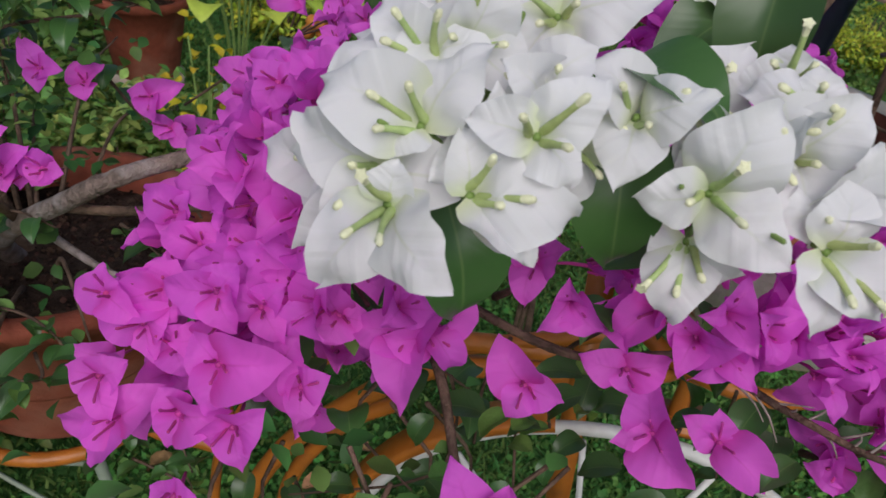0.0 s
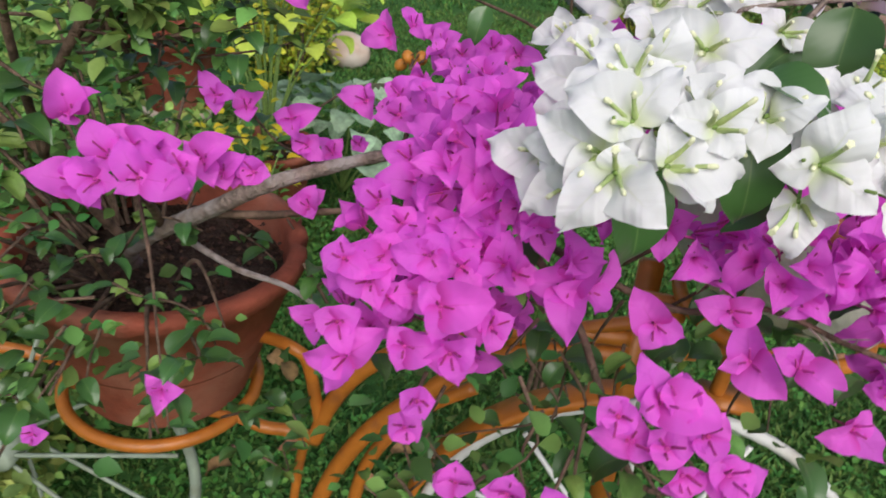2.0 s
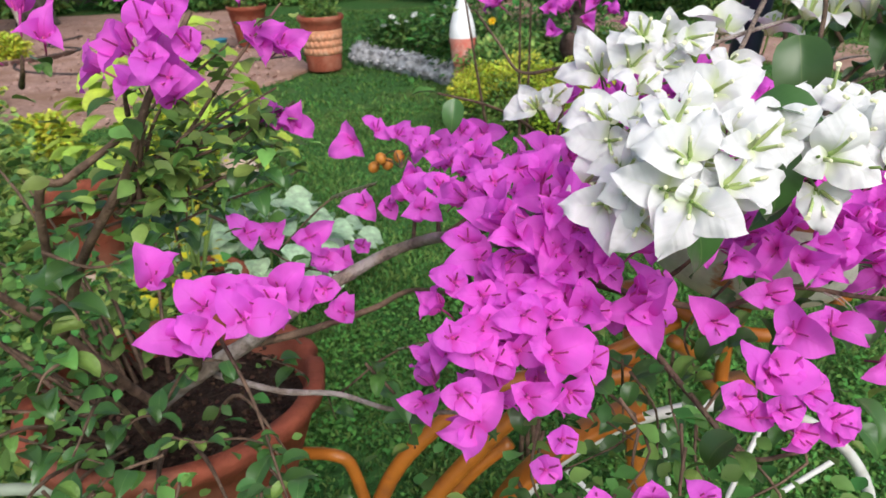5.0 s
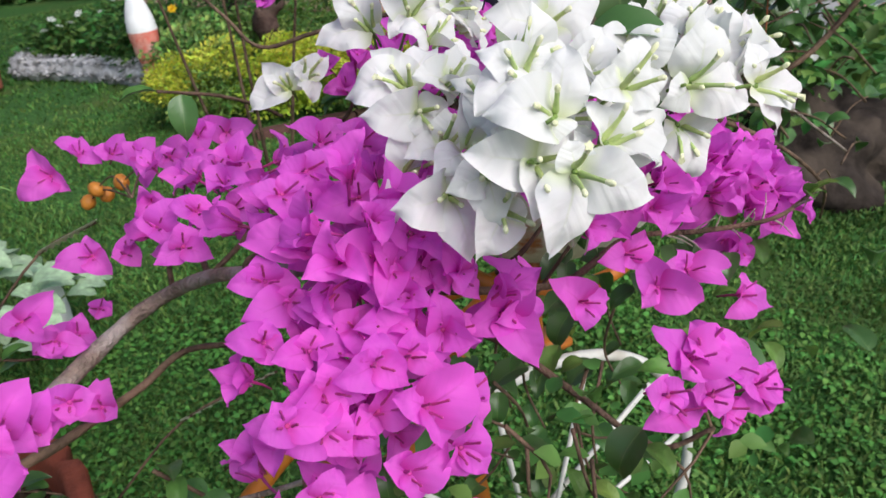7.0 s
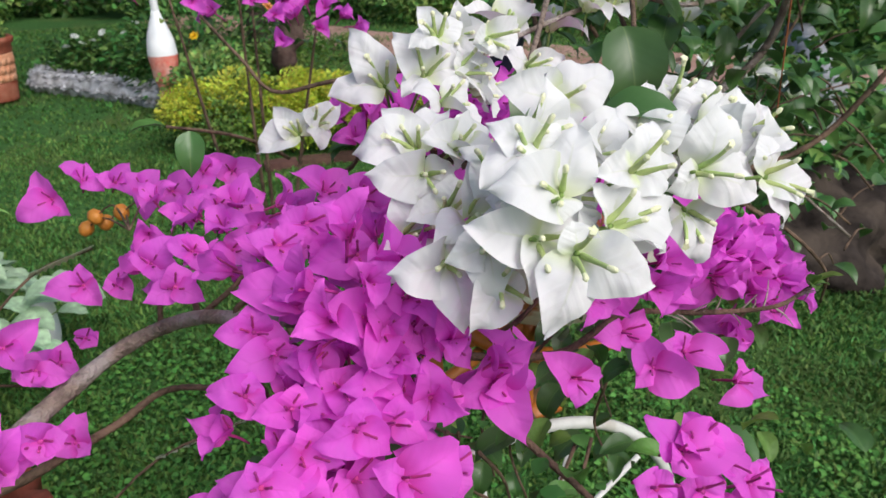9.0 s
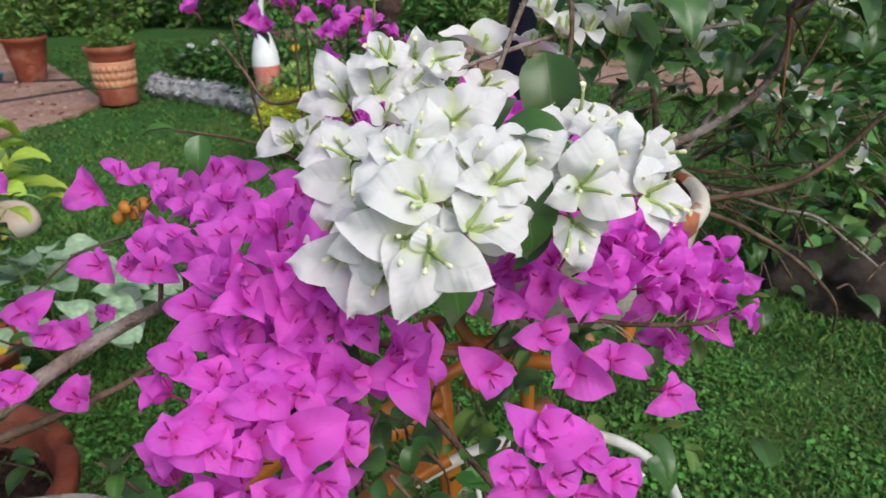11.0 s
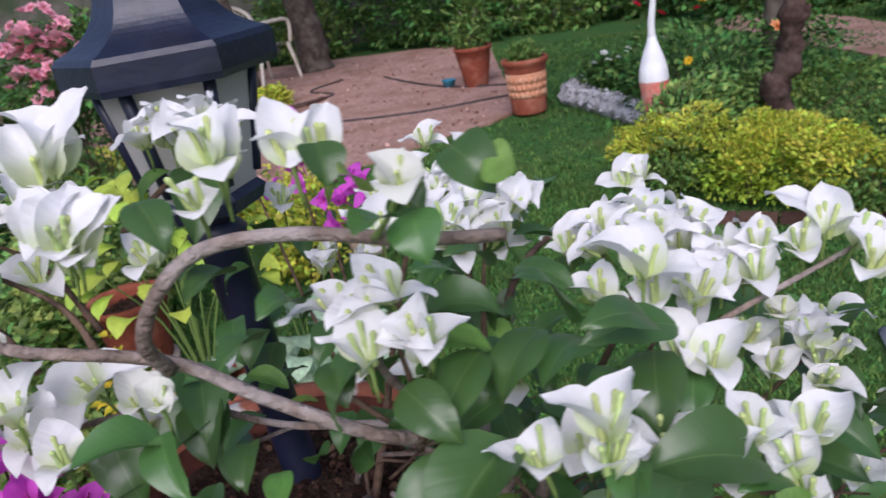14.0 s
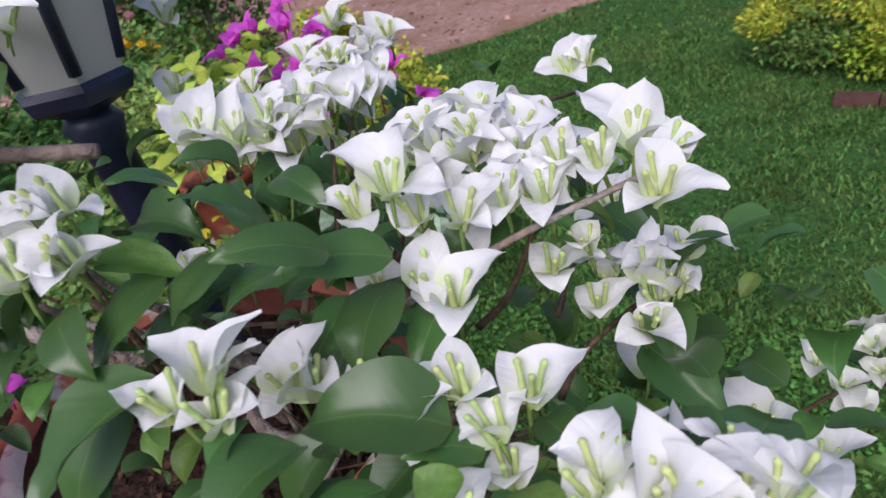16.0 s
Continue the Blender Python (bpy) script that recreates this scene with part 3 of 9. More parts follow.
# ---- pots ----
def soil_disc(name, radius, z, parent, seed, crumbs=1100, mat=SOIL):
    rs = random.Random(seed)
    verts, faces = [], []
    rings, steps = 9, 36
    for i in range(rings + 1):
        r = radius * i / rings
        for k in range(steps):
            w = 2 * math.pi * k / steps
            h = z + 0.012 * noise.noise((r * math.cos(w) * 22, r * math.sin(w) * 22, seed)) + 0.012 * (1 - i / rings)
            verts.append((r * math.cos(w), r * math.sin(w), h))
    for i in range(rings):
        for k in range(steps):
            m = (k + 1) % steps
            faces.append((i * steps + k, i * steps + m, (i + 1) * steps + m, (i + 1) * steps + k))
    ob = part(name, mesh_from(name, verts, faces, mat), None, parent, "dark crumbly soil with bits of litter")
    pts = []
    for _ in range(crumbs):
        r, w = radius * 0.97 * math.sqrt(rs.random()), rs.uniform(0, 6.283)
        pts.append((r * math.cos(w), r * math.sin(w), z + 0.012 * (1 - r / radius) + rs.uniform(0.0, 0.012)))
    leaf_cloud("soil_litter", pts, 0.007, CRUMB, parent, seed, slim=0.8, jitter=0.8)
    return ob


def worn_edge(q, h, rim, seed):
    """Chips and dents along a pot's lip."""
    x, y, z = q
    if z > h - rim - 0.002 and math.hypot(x, y) > 0.05:
        n = noise.noise((x * 26, y * 26, seed)) + 0.6 * noise.noise((x * 60, y * 60, seed + 4))
        k = 1 - max(0.0, n - 0.15) * 0.09
        return (x * k, y * k, z - max(0.0, n - 0.1) * 0.012 * (z > h - 0.014))
    return q


def terracotta_pot(at, r_top, r_base, height, label, mat=TERRACOTTA, rim=0.03, wall=0.014, wobble=0.004, seed=1, soil=True, lip=0.012, group=""):
    pot = thing("plant_pot", at, label, "plant pot", group)
    h = height
    prof = [(0.0, 0.0), (r_base * 0.97, 0.0), (r_base, 0.006), (r_base + (r_top - r_base) * 0.5, h * 0.5), (r_top - 0.004, h - rim - 0.004),
            (r_top + lip, h - rim), (r_top + lip + 0.003, h - 0.008), (r_top + lip - 0.001, h), (r_top + lip - wall, h + 0.001), (r_top - wall, h - 0.012),
            (r_top - wall - 0.004, h - rim - 0.01), (r_base + (r_top - r_base) * 0.4, h * 0.4), (0.0, h * 0.35)]
    v, f = lathe(prof, 72, wobble, seed)
    v = [worn_edge(q, h, rim, seed) for q in v]
    part("body", mesh_from("body", v, f, mat), None, pot)
    if soil:
        soil_disc("soil", r_top - wall - 0.004, h - 0.055, pot, seed + 3)
    return pot


left_pot = terracotta_pot((-0.567, 0.773, 0.566), 0.225, 0.141, 0.288, "large terracotta pot with a broad chipped rim on an orange stand", rim=0.028, lip=0.007, wall=0.022, wobble=0.006, seed=4)


def bowl_pot(at, r, tilt):
    pot = thing("bowl_pot", at, "wide terracotta bowl with flaking whitewash and orange rim", "plant pot")
    pot.matrix_world = Matrix.Translation(at) @ tilt
    prof = [(0.0, 0.0), (0.07, 0.0)] + [(r * math.sin(a) ** 0.8, 0.22 * (1 - math.cos(a)) ** 0.95) for a in (0.45, 0.7, 0.95, 1.2, 1.4, 1.52)]
    prof += [(r + 0.006, 0.225), (r + 0.008, 0.235), (r + 0.004, 0.246), (r - 0.012, 0.248), (r - 0.02, 0.238)]
    v, f = lathe(prof, 56, 0.004, 2)
    n = len(prof)
    idx = [0 if i < (n - 6) * 56 else 1 for i in range(len(f))]
    part("body", mesh_from("body", v, f, [WHITEWASH, RIM_WORN], indices=idx), None, pot)
    # inner wall, coloured darker for the shade inside the bowl
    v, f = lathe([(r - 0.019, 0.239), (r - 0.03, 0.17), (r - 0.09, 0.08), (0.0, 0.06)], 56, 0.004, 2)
    part("inside", mesh_from("inside", v, f, TERRACOTTA_SHADED), None, pot, "terracotta inner wall, darkened in colour for the shade inside")
    soil_disc("soil", r - 0.022, 0.2, pot, 9, crumbs=2200)
    return pot


BOWL = (0.366, 0.808, 0.925)
bowl = bowl_pot(BOWL, 0.226, pose(0, 0, 0, 3.5, 5.7, 0))


# ---- the bicycle-shaped planter ----
def wheel(parent, x, y, r, label, paint=WHITE_PAINT, bar=0.005):
    line = [(x + r * math.cos(w), y, r + r * math.sin(w)) for w in [2 * math.pi * k / 64 for k in range(64)]]
    v, f = sweep(line, 0.0105, 8, True)
    rim = part("wheel", mesh_from("wheel", v, f, paint), None, parent, label)
    bm = bmesh.new()
    bmesh.ops.create_cone(bm, cap_ends=True, segments=16, radius1=0.03, radius2=0.03, depth=0.09, matrix=Matrix.Translation((x, y, r)) @ Matrix.Rotation(math.pi / 2, 4, "X"))
    bmesh.ops.bevel(bm, geom=[e for e in bm.edges if e.calc_length() < 0.02], offset=0.004, segments=1, affect="EDGES")
    part("hub", bm, paint, rim)
    for k in range(12):
        w = 2 * math.pi * (k + 0.35) / 12
        s = 0.028 if k % 2 else -0.028
        rod("spoke", [(x + 0.02 * math.cos(w), y + s, r + 0.02 * math.sin(w)), (x + (r - 0.025) * math.cos(w), y, r + (r - 0.025) * math.sin(w))], bar, paint, rim, 6, 1)
    return rim


def planter():
    p = thing("bicycle_planter", (0, 0.72, 0), "bicycle-shaped garden planter of orange tubes with white wheels", "planter stand")
    wheel(p, 0.29, 0.0, 0.375, "white-painted spoked steel wheel")
    wheel(p, -0.86, 0.0, 0.36, "pale weathered spoked steel wheel", WHEEL_PALE, 0.0045)
    tube = 0.0115
    # ring and arm that carry the pot
    rod("pot_ring", [(-0.572 + 0.163 * math.cos(w), 0.048 + 0.163 * math.sin(w), 0.557) for w in [math.pi * k / 8 for k in range(16)]], 0.011, ORANGE, p, 10, 5, True)
    for k in (-0.055, 0.055):
        rod("ring_bar", [(-0.572 - 0.15, 0.048 + k, 0.553), (-0.572 + 0.15, 0.048 + k, 0.553)], 0.008, ORANGE, p, 8, 2)
    rod("ring_arm", [(-0.98, 0.02, 0.575), (-0.84, 0.03, 0.57), (-0.73, 0.04, 0.557)], 0.0115, ORANGE, p)
    rod("ring_arm", [(-0.425, -0.005, 0.557), (-0.37, -0.01, 0.548), (-0.33, 0.0, 0.54), (-0.283, 0.0, 0.535)], 0.0115, ORANGE, p)
    rod("side_arm", [(-0.42, 0.03, 0.705), (-0.37, 0.02, 0.716), (-0.325, 0.0, 0.722), (-0.302, 0.0, 0.70), (-0.286, 0.0, 0.63), (-0.276, 0.0, 0.575), (-0.281, 0.0, 0.535)], 0.0105, ORANGE, p)
    rod("frame_tube", [(-0.283, 0.0, 0.53), (-0.262, 0.0, 0.61), (-0.222, 0.0, 0.69), (-0.157, 0.0, 0.76), (-0.07, 0.0, 0.82), (0.05, 0.0, 0.85), (0.175, 0.0, 0.865)], 0.014, ORANGE, p)
    rod("frame_tube", [(-0.30, 0.0, 0.02), (-0.292, 0.0, 0.20), (-0.262, 0.0, 0.40), (-0.202, 0.0, 0.556), (-0.12, 0.0, 0.67), (-0.005, 0.0, 0.785), (0.10, 0.0, 0.82), (0.18, 0.0, 0.832)], 0.0155, ORANGE, p)
    rod("frame_tube", [(-0.215, 0.03, 0.30), (-0.195, 0.03, 0.45), (-0.155, 0.03, 0.55), (-0.10, 0.03, 0.63), (-0.03, 0.03, 0.69)], 0.0125, ORANGE, p)
    rod("stay", [(-0.33, 0.0, 0.02), (-0.318, 0.0, 0.30), (-0.302, 0.0, 0.50), (-0.285, 0.0, 0.535)], 0.0085, ORANGE, p)
    # mudguard over the wheel
    verts, faces = [], []
    for k in range(25):
        w = radians(172 - 66 * k / 24)
        for dy, dr in ((-0.034, 0.024), (-0.022, 0.034), (0.022, 0.034), (0.034, 0.024), (0.022, 0.029), (-0.022, 0.029)):
            verts.append((0.29 + (0.375 + dr) * math.cos(w), dy, 0.375 + (0.375 + dr) * math.sin(w)))
    for k in range(24):
        for j in range(6):
            m = (j + 1) % 6
            faces.append((k * 6 + j, k * 6 + m, k * 6 + 6 + m, k * 6 + 6 + j))
    part("mudguard", mesh_from("mudguard", verts, faces, ORANGE), None, p)
    # fork and post, a flat bar
    bm = box_bm(-0.019, 0.019, -0.012, 0.012, 0, 0.66, 0.004)
    bmesh.ops.transform(bm, matrix=Matrix.Translation((0.262, 0.13, 0.27)) @ Matrix.Rotation(radians(-5), 4, "Y"), verts=bm.verts)
    part("post", bm, ORANGE, p)
    for x in (0.345,):
        rod("strut", [(x, 0.05, 0.75), (x, 0.05, 0.82), (x, 0.05, 0.925)], 0.012, ORANGE, p, 8, 3)
    rod("bowl_ring", [(0.372 + 0.135 * math.cos(w), 0.055 + 0.135 * math.sin(w), 0.928) for w in [math.pi * k / 8 for k in range(16)]], 0.011, ORANGE, p, 10, 5, True)
    rod("bowl_bar", [(0.19, 0.055, 0.906), (0.372, 0.055, 0.906), (0.555, 0.055, 0.906)], 0.010, ORANGE, p, 8, 3)
    rod("bowl_bar", [(0.18, -0.10, 0.95), (0.23, -0.07, 0.905), (0.30, -0.03, 0.902), (0.372, 0.05, 0.902)], 0.010, ORANGE, p, 8, 4)
    rod("saddle_rail", [(0.0, 0.0, 0.82), (0.09, 0.0, 0.86), (0.19, 0.0, 0.90), (0.24, 0.02, 0.905)], 0.011, ORANGE, p, 8, 4)
    bm = box_bm(0.32, 0.40, 0.02, 0.08, 0.742, 0.760, 0.004)
    part("foot_plate", bm, ORANGE, p)
    return p


planter()


# ---- lantern ----
def lantern(at):
    t = thing("garden_lantern", at, "black metal garden lantern on a post with frosted panes", "lantern")
    rz = radians(30)

    def ring(r, z, n=6):
        r *= 1.05
        return [(r * math.cos(rz + 2 * math.pi * k / n), r * math.sin(rz + 2 * math.pi * k / n), z) for k in range(n)]

    def stack(rings, caps=True):
        n = len(rings[0])
        v = [q for r in rings for q in r]
        f = [(i * n + k, i * n + (k + 1) % n, (i + 1) * n + (k + 1) % n, (i + 1) * n + k) for i in range(len(rings) - 1) for k in range(n)]
        if caps:
            f += [tuple(range(n - 1, -1, -1)), tuple((len(rings) - 1) * n + k for k in range(n))]
        return v, f

    top = 1.654 - at[2]
    v, f = lathe([(0.0, 0.0), (0.034, 0.0), (0.034, 0.01), (0.0225, 0.02), (0.0225, top - 0.185), (0.03, top - 0.165), (0.018, top - 0.15), (0.0, top - 0.15)], 20)
    v = [(x - 0.026 * (1 - min(1.0, z / (top - 0.155))), y + 0.075 * (1 - min(1.0, z / (top - 0.155))), z) for x, y, z in v]
    part("post", mesh_from("post", v, f, BLACK_METAL), None, t)
    v, f = stack([ring(0.0176, top - 0.155), ring(0.0495, top - 0.14), ring(0.0545, top - 0.127), ring(0.048, top - 0.12)])
    part("base_plate", mesh_from("base_plate", v, f, BLACK_METAL, smooth=False), None, t)
    lo, hi = ring(0.0475, top - 0.121), ring(0.0669, top - 0.012)
    for k in range(6):
        m = (k + 1) % 6
        a, b, c, d = Vector(lo[k]), Vector(lo[m]), Vector(hi[m]), Vector(hi[k])
        inw = -(a + b + c + d).normalized()
        inw.z = 0
        inw = inw.normalized() * 0.003
        q = [a, b, c, d]
        part("pane", mesh_from("pane", [*q, *[w + inw for w in q]], [(0, 1, 2, 3), (7, 6, 5, 4), (0, 4, 5, 1), (1, 5, 6, 2), (2, 6, 7, 3), (3, 7, 4, 0)], FROSTED, smooth=False), None, t, "frosted white pane")
        rod("corner_bar", [tuple(a * 1.02), tuple(d * 1.02)], 0.0062, BLACK_METAL, t, 6, 1)
    v, f = stack([ring(0.0695, top - 0.014), ring(0.0898, top - 0.014), ring(0.0924, top - 0.008), ring(0.0924, top + 0.012), *[ring(0.0415 + 0.0474 * math.exp(-3.4 * k / 16), top + 0.017 + 0.061 * k / 16) for k in range(17)], ring(0.0449, top + 0.08), ring(0.0449, top + 0.092), ring(0.0414, top + 0.096), ring(0.0396, top + 0.135), ring(0.0246, top + 0.15)])
    part("roof", mesh_from("roof", v, f, BLACK_METAL, smooth=False), None, t, "stepped dark blue-black metal roof")
    v, f = lathe([(0.0, top + 0.148), (0.016, top + 0.15), (0.02, top + 0.165), (0.01, top + 0.185), (0.0, top + 0.19)], 16)
    part("finial", mesh_from("finial", v, f, BLACK_METAL), None, t)
    return t


lantern((0.363, 0.818, 1.07))


# ---- bougainvilleas ----
WHITE_BRACTS = [blade_mesh("bract", 0.042, 0.033, WHITE, rise=34 + 8 * (k % 3), droop=(-30, -62, -85, -105)[k % 4], fold=0.10, cup=(0.9, -0.5, 0.3, -0.9)[k % 4], ripple=0.09, rows=11, seed=10 + k, base=0.55, tip=1.0, crinkle=0.0012) for k in range(10)]
CUP_BRACTS = [blade_mesh("bract", 0.042, 0.0285, WHITE_CUP, rise=22 + 6 * (k % 3), droop=-70 - 14 * (k % 4), fold=0.14, cup=1.0 if k % 3 else 0.2, ripple=0.075, rows=11, seed=20 + k, base=0.66, tip=1.15, crinkle=0.001) for k in range(8)]
CREAM_BRACTS = [blade_mesh("bract", 0.030, 0.021, CREAM, rise=25, droop=-45 - 20 * k, fold=0.2, cup=0.9, ripple=0.06, seed=30 + k) for k in range(3)]
MAGENTA_BRACTS = [blade_mesh("bract", 0.039, 0.0275, MAGENTA, rise=34 + 9 * (k % 3), droop=(-6, -34, -62, -88)[k % 4], fold=0.26, cup=(0.9, -0.4, 0.5)[k % 3], ripple=0.10, rows=10, cols=6, seed=50 + k, base=0.56, tip=1.16, crinkle=0.0014) for k in range(12)]


def tube_mesh(name, mat, tip, length, radius, bend, star):
    line = [(0, bend * u * u, length * u) for u in (0, 0.15, 0.4, 0.65, 0.85, 0.95, 1.0)]
    rad = [0.8, 1.2, 1.0, 0.78, 0.85, 1.08, 1.3 if star else 0.8]
    verts, faces, idx = [], [], []
    sides = 7
    for (x, y, z), r in zip(line, rad):
        for k in range(sides):
            w = 2 * math.pi * k / sides
            verts.append((x + radius * r * math.cos(w), y + radius * r * math.sin(w), z))
    for i in range(len(line) - 1):
        for k in range(sides):
            m = (k + 1) % sides
            faces.append((i * sides + k, i * sides + m, (i + 1) * sides + m, (i + 1) * sides + k))
            idx.append(1 if i >= 4 else 0)
    top = (len(line) - 1) * sides
    verts.append((0, bend, length * (0.97 if star else 1.05)))
    for k in range(sides):
        faces.append((top + k, top + (k + 1) % sides, len(verts) - 1))
        idx.append(1)
    if star:
        for k in range(5):
            w = 2 * math.pi * k / 5
            c, s = math.cos(w), math.sin(w)
            n = len(verts)
            q = radius * 1.55
            verts += [(-s * radius * 0.7, bend + c * radius * 0.7, length), (c * q * 0.6 - s * q * 0.4, bend + s * q * 0.6 + c * q * 0.4, length * 1.01),
                      (c * q * 1.15, bend + s * q * 1.15, length * 0.99), (c * q * 0.6 + s * q * 0.4, bend + s * q * 0.6 - c * q * 0.4, length * 1.01), (s * radius * 0.7, bend - c * radius * 0.7, length)]
            faces.append((n, n + 1, n + 2, n + 3, n + 4))
            idx.append(1)
    return mesh_from(name, verts, faces, [mat, tip], indices=idx)


WHITE_TUBES = [tube_mesh("flower_tube", TUBE_GREEN, TUBE_TIP, 0.023 + 0.002 * k, 0.0018, 0.001 + 0.0022 * k, k == 4) for k in range(5)]
CUP_TUBES = [tube_mesh("flower_tube", TUBE_GREEN, TUBE_GREEN, 0.022 + 0.0015 * k, 0.0020, 0.001 * k, False) for k in range(3)]
CREAM_TUBES = [tube_mesh("flower_tube", TUBE_GREEN, TUBE_GREEN, 0.014, 0.0014, 0.002, False)]
MAGENTA_TUBES = [tube_mesh("flower_tube", TUBE_MAUVE, TUBE_MAUVE, 0.016 + 0.002 * k, 0.0010, 0.002 * k, False) for k in range(3)]
STALK = {}
for key, mat in (("white", THORN_GREEN), ("magenta", TUBE_MAUVE)):
    v, f = sweep([(0, 0, -0.024), (0.001, 0, -0.012), (0, 0, 0.001), (0, 0, 0.004)], (0.0010, 0.0019), 6)
    STALK[key] = mesh_from("floret", v, f, mat)

LEAF_MESHES = [blade_mesh("leaf", 0.074, 0.043, LEAF_DARK, rise=16, droop=-34 - 11 * k, fold=0.22, cup=0.3, ripple=0.035, rows=12, seed=70 + k, base=0.62, tip=1.12) for k in range(6)]
FRESH_MESHES = [blade_mesh("leaf", 0.052, 0.030, LEAF_LIGHT, rise=16, droop=-30 - 15 * k, fold=0.3, cup=0.3, ripple=0.03, seed=80 + k, base=0.6, tip=0.85) for k in range(3)]


def floret(plant, at, face, size=1.0, openness=30.0, kind="white", rnd=random):
    """Three papery bracts round three slim flower tubes on a thin stalk, facing the way given."""
    base = STALK["magenta" if kind == "magenta" else "white"]
    ob = new("floret", base)
    ob.parent = plant
    spin = rnd.uniform(0, 2.1)
    ob.matrix_basis = Matrix.Translation(Vector(at) - plant.location) @ turn_to(face, spin) @ Matrix.Diagonal((size, size, size, 1))
    bracts = {"white": WHITE_BRACTS, "cup": CUP_BRACTS, "cream": CREAM_BRACTS, "magenta": MAGENTA_BRACTS}[kind]
    tubes = {"white": WHITE_TUBES, "cup": CUP_TUBES, "cream": CREAM_TUBES, "magenta": MAGENTA_TUBES}[kind]
    for k in range(3):
        b = new("bract", rnd.choice(bracts))
        b.parent = ob
        lift = openness + rnd.uniform(-20, 20)
        w = radians(120 * k + rnd.uniform(-11, 11))
        s = rnd.uniform(0.9, 1.08)
        b.matrix_basis = Matrix.Rotation(w, 4, "Z") @ Matrix.Translation((0, 0.0016, 0.0015 * k)) @ Matrix.Rotation(radians(lift), 4, "X") @ Matrix.Rotation(radians(rnd.uniform(-12, 12)), 4, "Y") @ Matrix.Diagonal((s * rnd.uniform(0.92, 1.06), s, s, 1))
        t = new("flower_tube", rnd.choice(tubes[:4]) if rnd.random() > 0.1 else tubes[-1])
        t.parent = ob
        t.matrix_basis = Matrix.Rotation(w + 0.25, 4, "Z") @ Matrix.Translation((0, 0.0045, 0.001)) @ Matrix.Rotation(radians(-rnd.uniform(3, 15)), 4, "X")
    return ob


def leaf(plant, at, d, size=1.0, fresh=False, rnd=random, roll=0.0):
    """One leaf from its stalk's end, pointing along d, upper face to the sky."""
    ob = new("leaf", rnd.choice(FRESH_MESHES if fresh else LEAF_MESHES))
    ob.parent = plant
    y = Vector(d).normalized()
    z = Vector((rnd.uniform(-0.3, 0.3), rnd.uniform(-0.3, 0.3), 1.0))
    x = y.cross(z).normalized()
    z = x.cross(y)
    m = Matrix((x, y, z)).transposed().to_4x4()
    ob.matrix_basis = Matrix.Translation(Vector(at) - plant.location) @ m @ Matrix.Rotation(roll, 4, "Y") @ Matrix.Diagonal((size, size, size, 1))
    return ob


def on_chord(me, chord):
    """Turns and sizes a blade so that its tip lies on +y, that far from its base."""
    tip = max((v.co for v in me.vertices), key=lambda q: q.length).copy()
    m = Matrix.Diagonal((chord / tip.length,) * 3 + (1,)) @ Matrix.Rotation(-math.atan2(tip.z, math.hypot(tip.x, tip.y)), 4, "X") @ Matrix.Rotation(math.atan2(tip.x, tip.y), 4, "Z")
    me.transform(m)
    me.update()
    return me


OPEN_BRACTS = {
    "white": [on_chord(blade_mesh("bract", 0.042, 0.0305, WHITE, rise=36 + 6 * (k % 3), droop=(-22, -42, -60, -74)[k % 4], fold=0.12, cup=(0.7, -0.4, 0.3, -0.7)[k % 4], ripple=0.09, rows=12, seed=110 + k, base=0.50, tip=1.04, crinkle=0.0015), 0.04) for k in range(8)],
    "cup": [on_chord(blade_mesh("bract", 0.042, 0.0295, WHITE_CUP, rise=14 + 6 * (k % 3), droop=-38 - 13 * (k % 4), fold=0.14, cup=1.0 if k % 3 else 0.2, ripple=0.07, rows=11, seed=120 + k, base=0.60, tip=1.02, crinkle=0.001), 0.04) for k in range(8)],
    "cream": [on_chord(blade_mesh("bract", 0.030, 0.021, CREAM, rise=22, droop=-35 - 12 * k, fold=0.2, cup=0.9, ripple=0.06, seed=130 + k), 0.04) for k in range(3)],
    "magenta": [on_chord(blade_mesh("bract", 0.040, 0.0285, MAGENTA, rise=(52, 34, 44)[k % 3], droop=(-34, -12, -58, -74)[k % 4], fold=0.26, cup=(0.9, -0.4, 0.5)[k % 3], ripple=0.10, rows=10, cols=6, seed=150 + k, base=0.56, tip=1.18, crinkle=0.0014), 0.04) for k in range(12)],
}
HANG_LEAVES = [on_chord(blade_mesh("leaf", 0.074, 0.043, LEAF_DARK, rise=18, droop=-34 - 10 * k, fold=0.3, cup=-0.5 if k % 2 else 0.4, ripple=0.045, rows=12, seed=170 + k, base=0.62, tip=1.08), 0.07) for k in range(5)]
HANG_FRESH = [on_chord(blade_mesh("leaf", 0.052, 0.030, LEAF_LIGHT, rise=16, droop=-30 - 12 * k, fold=0.3, cup=0.3, ripple=0.03, seed=180 + k, base=0.6, tip=0.9), 0.07) for k in range(3)]


